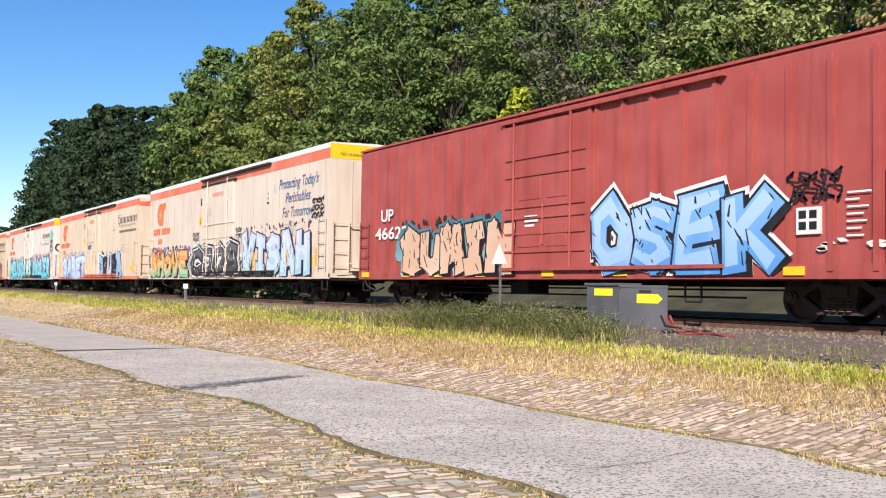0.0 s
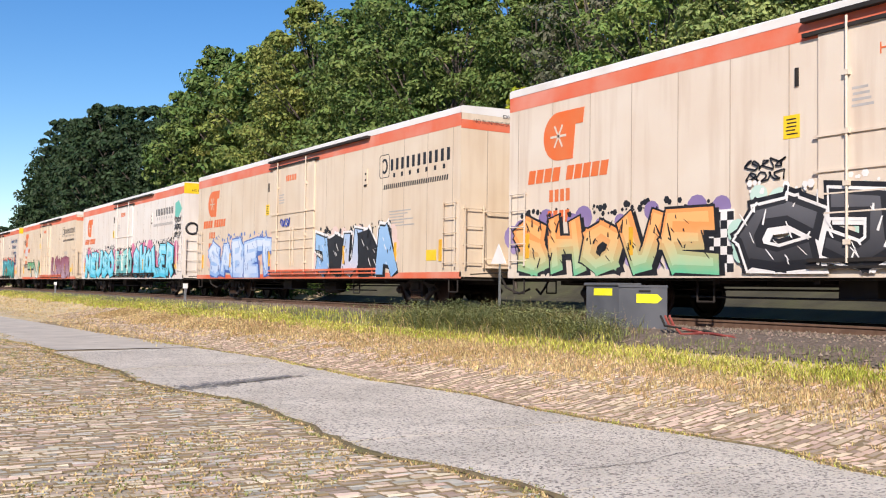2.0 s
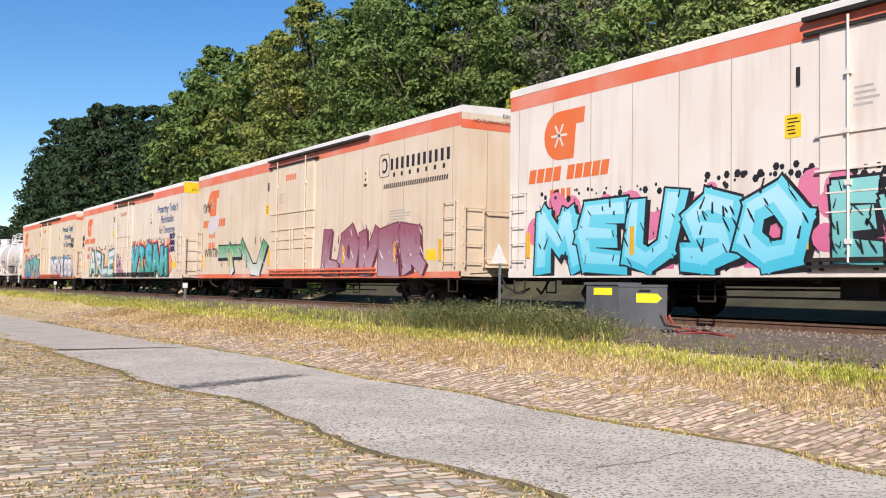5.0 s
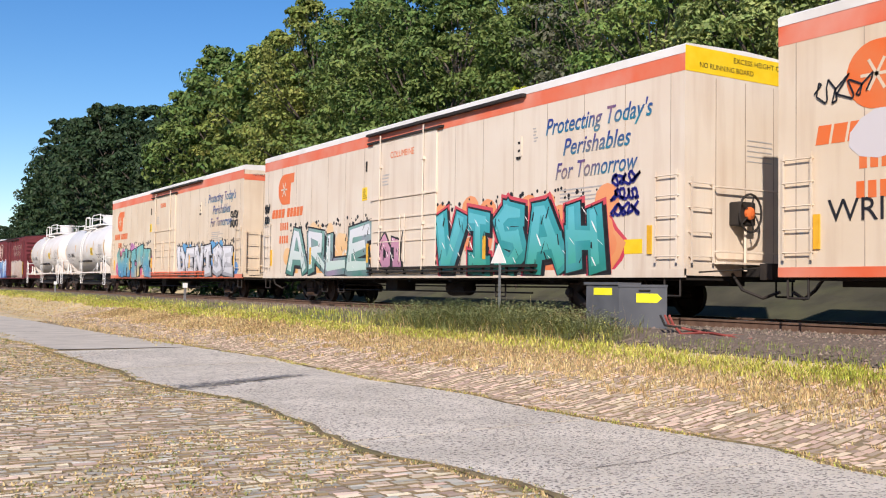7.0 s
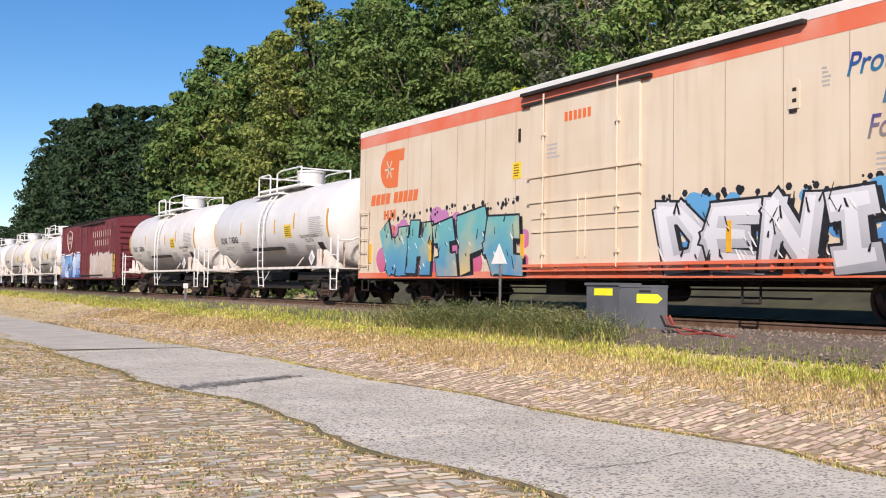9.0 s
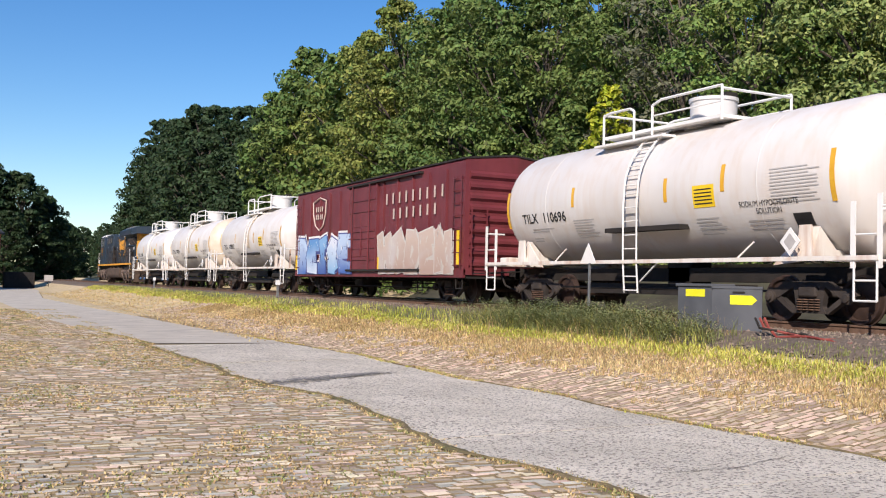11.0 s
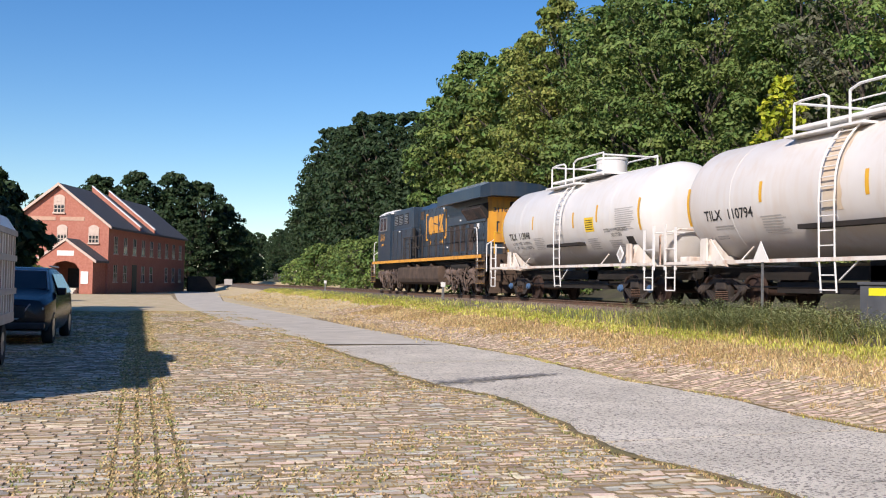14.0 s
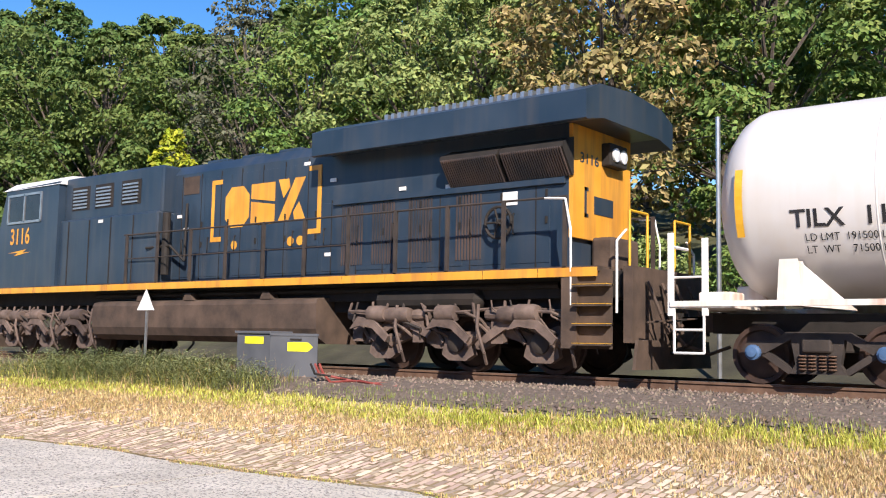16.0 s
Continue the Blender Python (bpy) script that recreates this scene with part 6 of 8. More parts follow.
    letters("3116", 0.24, -0.78, Y(19.12), 3.52, NAVY, "number_marking", rear, width=0.62, fat=0.005, way="end")
    hl = part("headlight", Mesh().box(-0.05, Y(19.3), 3.55, 0.55, Y(19.1), 3.95, 0.03), STEEL, car, "twin rear headlight")
    part("lens", Mesh().lathe([(0.12, 0), (0.12, -0.03), (0.02, -0.05)], (0.12, Y(19.3), 3.75), "y", 14).lathe([(0.12, 0), (0.12, -0.03), (0.02, -0.05)], (0.38, Y(19.3), 3.75), "y", 14), CLEAR, hl)
    part("sand_box", Mesh().box(-0.35, Y(19.5), 1.75, 0.6, Y(19.1), 2.3, 0.05), GRIME, car, "grimy sand hopper")
    en = Mesh().box(-1.3, Y(20.35), 0.55, 1.3, Y(20.2), 1.72)
    for i in range(4):
        en.bent([(-0.9 + i * 0.5, Y(20.4), 1.5), (-0.85 + i * 0.5, Y(20.6), 1.0), (-0.7 + i * 0.5, Y(20.65), 0.7), (-0.6 + i * 0.5, Y(20.6), 0.85)], 0.03)
    en.prism([(-1.4, 0.15), (1.4, 0.15), (1.3, 0.6), (-1.3, 0.6)], Y(20.45), Y(20.4), "y")
    coupler(en, -half, -1)
    part("end_plate", en, GRIME, car)
    en = Mesh().prism([(-1.4, 0.15), (1.4, 0.15), (1.3, 0.7), (-1.3, 0.7)], Y(0.05), Y(0.0), "y")
    coupler(en, half, 1)
    part("end_plate", en, GRIME, car)
    for ya, yb in ((19.5, 20.1), (0.35, 0.9)):
        for sx in (-1, 1):
            for i in range(4):
                part("step", Mesh().box(sx * 1.5 - 0.14, Y(yb), 0.5 + i * 0.3, sx * 1.5 + 0.06, Y(ya), 0.53 + i * 0.3), GRIME, car)
            st = Mesh()
            st.box(sx * 1.5 - 0.05, Y(ya) - 0.03, 0.45, sx * 1.5 + 0.06, Y(ya) + 0.25, 1.66)
            st.box(sx * 1.45 - 0.03, Y(yb), 0.45, sx * 1.45 + 0.0, Y(ya), 1.66)
            part("step_well", st, GRIME, car)
    ed = Mesh()
    for ya, yb in ((19.5, 20.1), (0.35, 0.9)):
        for sx in (-1, 1):
            for i in range(4):
                ed.box(sx * 1.5 - 0.145, Y(yb), 0.53 + i * 0.3, sx * 1.5 + 0.065, Y(ya), 0.537 + i * 0.3)
    part("step_edge", ed, AMBER, car)
    # pipes, sand hoses and links hung about the trucks
    rng = random.Random(77)
    for c0 in (15.2, 17.0, 18.7, 2.2, 3.9, 5.6):
        for sx in (-1, 1):
            m = Mesh().bent([(sx * 1.2, Y(c0 - 0.75), 1.2), (sx * 1.42, Y(c0 - 0.6), 1.05), (sx * 1.44, Y(c0 + 0.3), 1.02), (sx * 1.40, Y(c0 + 0.6), 0.9), (sx * 1.2, Y(c0 + 0.65), 0.7)], 0.028)
            part("air_pipe", m, DUST, car)
            m = Mesh().bent([(sx * 1.4, Y(c0 + 0.55), 1.15), (sx * 1.5, Y(c0 + 0.6), 0.75), (sx * 1.46, Y(c0 + 0.72), 0.35), (sx * 1.3, Y(c0 + 0.66), 0.16)], 0.03)
            part("sand_hose", m, DUST, car)
            m = Mesh().prism([(Y(c0 - 0.5), 0.72), (Y(c0 - 0.3), 0.95), (Y(c0 + 0.1), 0.88), (Y(c0 + 0.45), 0.6), (Y(c0 + 0.38), 0.5), (Y(c0 + 0.05), 0.74), (Y(c0 - 0.25), 0.78)], sx * 1.49 - 0.03, sx * 1.49 + 0.03, "x")
            part("brake_lever", m, DUST, car)
            m = Mesh().lathe([(0.02, -0.22), (0.13, -0.2), (0.15, -0.1), (0.15, 0.18), (0.05, 0.22)], (sx * 1.42, Y(c0 + rng.uniform(-0.2, 0.2)), 1.0), "y", 12)
            part("brake_cylinder", m, DUST, car, "", True)
    for c0 in (17.0, 3.9):       # cables, rods and brake hoses over the side frames
        for i in range(13):
            a, z = c0 - 2.3 + i * 0.38, rng.uniform(0.85, 1.12)
            m = Mesh().bent([(-1.30, Y(a), 1.22), (-1.36 - rng.uniform(0, 0.1), Y(a + rng.uniform(0.0, 0.2)), z), (-1.36, Y(a + rng.uniform(0.2, 0.5)), z - rng.uniform(0, 0.25)), (-1.24, Y(a + rng.uniform(0.3, 0.6)), rng.uniform(0.35, 0.7))], rng.uniform(0.014, 0.03), 6)
            part("brake_hose", m, DUST if i % 3 else TRUCK, car)
        for yy in (-1.25, 1.25):
            m = Mesh().lathe([(0.02, -0.3), (0.12, -0.28), (0.14, -0.2), (0.14, 0.2), (0.12, 0.28), (0.02, 0.3)], (-1.36, Y(c0) + yy, 0.98), "y", 14)
            part("air_cylinder", m, DUST, car, "", True)
            m = Mesh().prism([(Y(c0) + yy - 0.75, 0.70), (Y(c0) + yy - 0.2, 0.92), (Y(c0) + yy + 0.3, 0.88), (Y(c0) + yy + 0.7, 0.58), (Y(c0) + yy + 0.6, 0.50), (Y(c0) + yy + 0.2, 0.74), (Y(c0) + yy - 0.2, 0.76), (Y(c0) + yy - 0.65, 0.58)], -1.34, -1.26, "x")
            part("equaliser", m, DUST, car)
    h = Mesh()
    for a in [7.6 + i * 1.17 for i in range(11)]:
        for sx in (-1, 1):
            h.box(sx * 1.53 - 0.02, Y(a) - 0.035, 1.55, sx * 1.53 + 0.02, Y(a) + 0.035, 2.85)
    for sx in (-1, 1):
        h.rod((sx * 1.53, Y(7.5), 2.83), (sx * 1.53, Y(19.3), 2.83), 0.02)
        h.rod((sx * 1.53, Y(7.6), 2.28), (sx * 1.53, Y(14.6), 2.28), 0.014)
    part("handrail", h, TRUCK, car, "grimy walkway handrail with flat posts")
    for sx in (-1, 1):
        for a, sg in ((19.42, 1), (0.9, -1)):
            h = Mesh().bent([(sx * 1.53, Y(a), 1.0), (sx * 1.56, Y(a), 2.3), (sx * 1.56, Y(a - sg * 0.1), 2.79), (sx * 1.53, Y(a - sg * 0.5), 2.83)], 0.02)
            part("grab_rail", h, WHITE, car)
            h = Mesh().bent([(sx * 1.4, Y(a + sg * 0.72), 1.0), (sx * 1.4, Y(a + sg * 0.72), 2.1), (sx * 1.1, Y(a + sg * 0.72), 2.3)], 0.02)
            part("grab_rail", h, WHITE, car)
    for x, q in ((-1.1, -0.5), (1.1, 0.5)):
        part("end_rail", Mesh().bent([(x, Y(20.2), 1.7), (x, Y(20.2), 2.6), (q, Y(20.2), 2.6), (q, Y(20.2), 1.7)], 0.022), AMBER, car)
    hb = Mesh()
    hb.bent([(-hood - 0.14, Y(17.75) + 0.27 * math.cos(i * math.pi / 8), 2.55 + 0.27 * math.sin(i * math.pi / 8)) for i in range(17)], 0.028)
    for i in range(5):
        hb.rod((-hood - 0.14, Y(17.75), 2.55), (-hood - 0.14, Y(17.75) + 0.27 * math.cos(i * 1.257), 2.55 + 0.27 * math.sin(i * 1.257)), 0.02)
    hb.rod((-hood, Y(17.75), 2.55), (-hood - 0.14, Y(17.75), 2.55), 0.06)
    part("brake_wheel", hb, STEEL, car, "hand brake wheel on the hood")
    part("notice", Mesh().box(-hood - 0.02, Y(18.05), 2.85, -hood, Y(17.75), 3.08), WHITE, car)
    lb = Mesh()
    for a, z in ((8.75, 3.2), (9.0, 2.9), (12.85, 4.02), (13.6, 3.62), (15.4, 3.3), (16.5, 3.25), (13.5, 2.15), (6.3, 3.2)):
        lb.box(-hood - 0.02 if a > 8.7 else -1.47, Y(a + 0.16), z, -hood if a > 8.7 else -1.45, Y(a), z + 0.07)
    part("notice", lb, WHITE, car)
    pp = Mesh().rod((-1.3, Y(8.75), 1.9), (-1.3, Y(8.75), 3.3), 0.09, 10).bent([(-1.5, Y(8.3), 2.5), (-1.3, Y(8.9), 2.55), (-1.2, Y(9.3), 2.2), (-1.1, Y(9.2), 3.5)], 0.03)
    part("pipe", pp, STEEL, car)
    # fuel tank
    part("fuel_tank", Mesh().prism([(-1.30, 1.32), (-1.46, 1.28), (-1.5, 1.2), (-1.5, 0.72), (-1.42, 0.55), (-1.2, 0.43), (1.2, 0.43), (1.42, 0.55), (1.5, 0.72), (1.5, 1.2), (1.46, 1.28), (1.30, 1.32)], Y(13.8), Y(6.3), "y"), GRIME, car, "grimy brown fuel tank")
    for a in (7.9, 9.6, 12.1):
        part("tank_cap", Mesh().prism([(Y(a + 0.34), 1.31), (Y(a), 1.31), (Y(a + 0.08), 1.46), (Y(a + 0.26), 1.46)], -1.42, -1.2, "x"), GRIME, car)
    part("air_pipe", Mesh().rod((-1.2, Y(6.0), 1.45), (-1.2, Y(19.0), 1.45), 0.05, 8).lathe([(0.05, -1.2), (0.2, -1.1), (0.2, 1.1), (0.05, 1.2)], (-1.15, Y(16.3), 1.25), "y", 12), STEEL, car)
    loco_bogie(car, Y(17.0))
    loco_bogie(car, Y(3.9))
    return car


# ---- lineside things and the yard ----
def make_lineside():
    x0, x1, a, mid = 11.95, 12.45, 14.22, 13.29
    box = thing("signal_cabinet", None, "dark grey trackside cabinet with yellow labels among weeds", "cabinet")
    plan = [(x0, mid - 0.01), (12.25, 12.41), (12.62, 12.78), (x1, mid - 0.01)]      # the second case stands askew
    part("left_case", Mesh().box(x0 + 0.01, mid, 0.80, x1, a, 1.60, 0.02), GREYBOX, box, "scuffed dark grey case")
    part("right_case", Mesh().prism(plan, 0.80, 1.57, "z"), GREYBOX, box)
    part("lid", Mesh().box(x0 - 0.02, mid, 1.60, x1 + 0.03, a + 0.03, 1.65, 0.01), GREYBOX, box)
    part("lid", Mesh().prism([(p + (p - 12.3) * 0.06, q + (q - 12.9) * 0.03) for p, q in plan], 1.572, 1.615, "z"), GREYBOX, box)
    part("label", Mesh().box(x0 + 0.003, mid + 0.20, 1.42, x0 + 0.009, mid + 0.70, 1.55), LEMON, box, "lemon yellow label")
    on = lambda t, z, d: (x0 + 0.30 * t - 0.95 * d, mid - 0.01 - 0.87 * t - 0.33 * d, z)
    arrow = [(0.36, 1.30), (0.36, 1.46), (0.80, 1.46), (0.90, 1.38), (0.80, 1.30)]
    part("label", Mesh().add([on(t, z, 0.006) for t, z in arrow] + [on(t, z, 0.0) for t, z in arrow], [(0, 1, 2, 3, 4)] + [(i, (i + 1) % 5, 5 + (i + 1) % 5, 5 + i) for i in range(5)]), LEMON, box, "lemon yellow arrow label")
    part("hasp", Mesh().add([on(t, z, d) for d in (0.0, 0.02) for t, z in ((0.42, 1.50), (0.66, 1.50), (0.66, 1.525), (0.42, 1.525))], [(4, 5, 6, 7), (0, 1, 5, 4), (1, 2, 6, 5), (2, 3, 7, 6), (3, 0, 4, 7)]), STEEL, box)
    part("footing", Mesh().box(x0 - 0.05, 12.5, 0.62, x1 + 0.1, a + 0.05, 0.81), CONCRETE, box)
    post = thing("marker_post", None, "white triangle marker on a slim steel post", "marker post")
    part("post", Mesh().box(11.935, 16.975, 0.6, 11.965, 17.025, 2.05), SILVER, post)
    part("sign", Mesh().prism([(16.72, 2.04), (17.28, 2.04), (17.0, 2.46)], 11.905, 11.92, "x"), WHITE, post, "white triangular sign")
    for y in (39.0, 66.0):
        p = thing("mile_post", None, "short pale post beside the ballast", "marker post")
        part("post", Mesh().box(12.0, y - 0.05, 0.6, 12.08, y + 0.05, 1.5), SILVER, p)
        part("cap", Mesh().box(11.97, y - 0.1, 1.35, 12.11, y + 0.1, 1.55), WHITE, p)
    pole = thing("utility_pole", None, "slim pale pole with sagging wires behind the track", "pole")
    part("pole", Mesh().rod((20.6, 8.55, 0.4), (20.6, 8.55, 6.6), 0.055, 8), SILVER, pole)
    for z in (5.62, 6.2):
        part("wire", Mesh().bent([(20.6, 8.55 + 0.9 * i, z - 0.06 * i + 0.004 * i * i) for i in range(14)], 0.011, 4), STEEL, pole)
    rng = random.Random(9)
    for k in range(3):
        pts = [(11.9 - 0.1 * k, 12.0, 1.1), (11.8 - 0.1 * k, 11.8, 0.95)] + [(11.75 + 0.18 * k + rng.uniform(-0.1, 0.1), 11.6 - i * 0.26 + rng.uniform(-.1, .1), 0.80 + rng.uniform(0.0, 0.1) - (0.05 if i > 3 else 0)) for i in range(7)]
        thing("cable", Mesh().bent(pts, 0.022, 6), "loose reddish cable lying on the ballast" if k < 2 else "loose black cable lying on the ballast", "cable", material=HOSE if k < 2 else STEEL)


def make_mill():
    """The brick mill, turned a little to the line."""
    root = thing("brick_mill", None, "two-storey red brick mill with gabled front and arched porch", "building",
                 at=Matrix.Translation((-2.8, 97, 0)) @ Matrix.Rotation(radians(-17), 4, "Z"))
    W, D, E, P = 9.4, 27.0, 6.3, 10.0      # front width, depth, eave, ridge
    gable = [(-W, 0), (-W, E), (-W / 2, P), (0, E), (0, 0)]
    wins = [(-W / 2, 8.2, 0.48, 1.4), (-W / 2 - 3.0, 5.4, 0.45, 1.4), (-W / 2 + 0.35, 5.4, 0.45, 1.4), (-W / 2 + 3.3, 5.4, 0.45, 1.4)]
    part("front_wall", Mesh().prism([(x, z) for x, z in gable], 0, 0.4, "y"), BRICK, root, "sunlit red brick gable front")
    part("side_wall", Mesh().box(-0.4, 0.4, 0, 0, D, E), BRICK, root)
    part("side_wall", Mesh().box(-W, 0.4, 0, -W + 0.4, D, E), BRICK, root)
    part("rear_wall", Mesh().prism([(x, z) for x, z in gable], D, D + 0.4, "y"), BRICK, root)
    for s in (-1, 1):
        e = (0.35, E - 0.28) if s > 0 else (-W - 0.35, E - 0.28)
        part("roof", Mesh().prism([e, (-W / 2, P + 0.05), (-W / 2, P + 0.25), (e[0], e[1] + 0.22)], -0.3, D + 0.6, "y"), SLATE, root)
        part("roof_trim", Mesh().prism([e, (-W / 2, P + 0.0), (-W / 2, P + 0.28), (e[0], e[1] + 0.26)], -0.42, -0.3, "y"), TRIM, root, "pale painted gable trim")
    for y in (8.5, 13.5):
        f = part("fire_wall", Mesh().prism([(0.3, E - 0.2), (-W / 2, P + 0.2), (-W / 2, P + 0.75), (0.3, E + 0.35)], y, y + 0.4, "y"), BRICK, root)
        part("coping", Mesh().prism([(0.35, E + 0.33), (-W / 2, P + 0.75), (-W / 2, P + 0.87), (0.35, E + 0.47)], y - 0.06, y + 0.46, "y"), WHITE, f)

    def window(x, z, w, h, side=False, y=0.0):
        a = Mesh()
        g = Mesh()
        sill = Mesh()
        arch = Mesh()
        if not side:
            g.box(x - w, -0.03, z - h / 2, x + w, -0.01, z + h / 2)
            for i in range(4):
                a.box(x - w + i * 2 * w / 3 - 0.03, -0.06, z - h / 2, x - w + i * 2 * w / 3 + 0.03, -0.03, z + h / 2)
            for i in range(5):
                a.box(x - w, -0.06, z - h / 2 + i * h / 4 - 0.03, x + w, -0.03, z - h / 2 + i * h / 4 + 0.03)
            a.box(x - w, -0.05, z + 0.05, x + w, -0.035, z + h / 2)
            sill.box(x - w - 0.1, -0.16, z - h / 2 - 0.12, x + w + 0.1, 0, z - h / 2)
            arch.prism([(x - w - 0.08, z + h / 2), (x + w + 0.08, z + h / 2), (x + w * 0.6, z + h / 2 + 0.22), (x, z + h / 2 + 0.28), (x - w * 0.6, z + h / 2 + 0.22)], -0.05, 0, "y")
        else:
            g.box(0.005, y - w, z - h / 2, 0.02, y + w, z + h / 2)
            for i in range(3):
                a.box(0.02, y - w + i * w - 0.04, z - h / 2, 0.05, y - w + i * w + 0.04, z + h / 2)
            a.box(0.02, y - w, z - 0.04, 0.05, y + w, z + 0.04)
            sill.box(0, y - w - 0.1, z - h / 2 - 0.12, 0.12, y + w + 0.1, z - h / 2)
        q = part("window", g, GLASS, root)
        part("window_frame", a, TRIM, q)
        part("window_sill", sill, TRIM, q)
        if not side:
            part("window_arch", arch, TRIM, q)

    for x, z, w, h in wins:
        window(x, z, w, h)
    for i in range(9):
        window(0, 4.6, 0.5, 1.6, True, 2.0 + i * 2.9)
        if i not in (2, 5):
            window(0, 1.9, 0.5, 1.6, True, 2.0 + i * 2.9)
    part("side_door", Mesh().box(0.0, 7.2, 0, 0.06, 8.6, 2.8), BLACK, root)
    part("name_band", Mesh().box(-W / 2 - 3.0, -0.04, 6.75, -W / 2 - 0.3, 0, 7.1).box(-W / 2 + 0.1, -0.04, 6.75, -W / 2 + 2.4, 0, 7.1), FADED, root, "faded painted name band")
    # porch
    px, pw, pd = -W / 2 + 2.0, 2.5, 3.4
    porch = part("porch_wall", Mesh().prism([(px - pw, 0), (px - pw, 2.95), (px, 4.7), (px + pw, 2.95), (px + pw, 0), (px + 1.3, 0), (px + 1.3, 2.2), (px + 0.85, 2.75), (px, 2.95), (px - 0.85, 2.75), (px - 1.3, 2.2), (px - 1.3, 0)], -pd, -pd + 0.4, "y"), BRICK, root, "arched brick porch front")
    part("porch_side", Mesh().box(px + pw - 0.35, -pd + 0.4, 0, px + pw, 0, 2.95), BRICK, porch)
    part("porch_side", Mesh().box(px - pw, -pd + 0.4, 0, px - pw + 0.35, 0, 2.95), BRICK, porch)
    part("porch_trim", Mesh().prism([(px - pw - 0.3, 2.75), (px, 4.75), (px, 5.0), (px - pw - 0.3, 3.0)], -pd - 0.12, -pd, "y").prism([(px + pw + 0.3, 2.75), (px, 4.75), (px, 5.0), (px + pw + 0.3, 3.0)], -pd - 0.12, -pd, "y"), TRIM, porch)
    part("porch_roof", Mesh().prism([(px - pw - 0.3, 2.8), (px, 4.8), (px, 5.0), (px - pw - 0.3, 3.02)], -pd, 0, "y").prism([(px + pw + 0.3, 2.8), (px, 4.8), (px, 5.0), (px + pw + 0.3, 3.02)], -pd, 0, "y"), SLATE, porch)
    part("porch_steps", Mesh().box(px - 1.1, -pd - 0.9, 0, px + 1.1, -pd + 0.3, 0.17).box(px - 1.1, -pd - 0.55, 0.17, px + 1.1, -pd + 0.3, 0.34).box(px - 1.1, -pd - 0.2, 0.34, px + 1.1, -pd + 0.3, 0.51), CONCRETE, porch)
    part("number_marking", Mesh().box(px - 0.75, -pd - 0.03, 3.4, px + 0.75, -pd, 3.85), WHITE, porch, "white oval number plate")
    part("notice_board", Mesh().box(px + 1.45, -pd - 0.06, 0.9, px + 2.1, -pd, 2.0), WHITE, porch)
    part("porch_door", Mesh().box(px - 1.0, -0.06, 0, px + 1.0, 0, 2.3), BLACK, porch)
    # near-black colour puts the shade on the shed's grey wall
    wall = thing("low_shed", Mesh().box(5.5, 118, 0, 8.6, 122, 1.8, 0.05), "low shed wall beside the mill, coloured dark for shade", "shed", material=STEEL)
    sg = thing("yard_sign", None, "small pale notice on a post", "sign")
    part("post", Mesh().box(9.8, 116, 0, 9.88, 116.08, 1.6), STEEL, sg)
    part("board", Mesh().box(9.4, 115.95, 0.9, 10.3, 116.0, 1.55), GREYINK, sg)


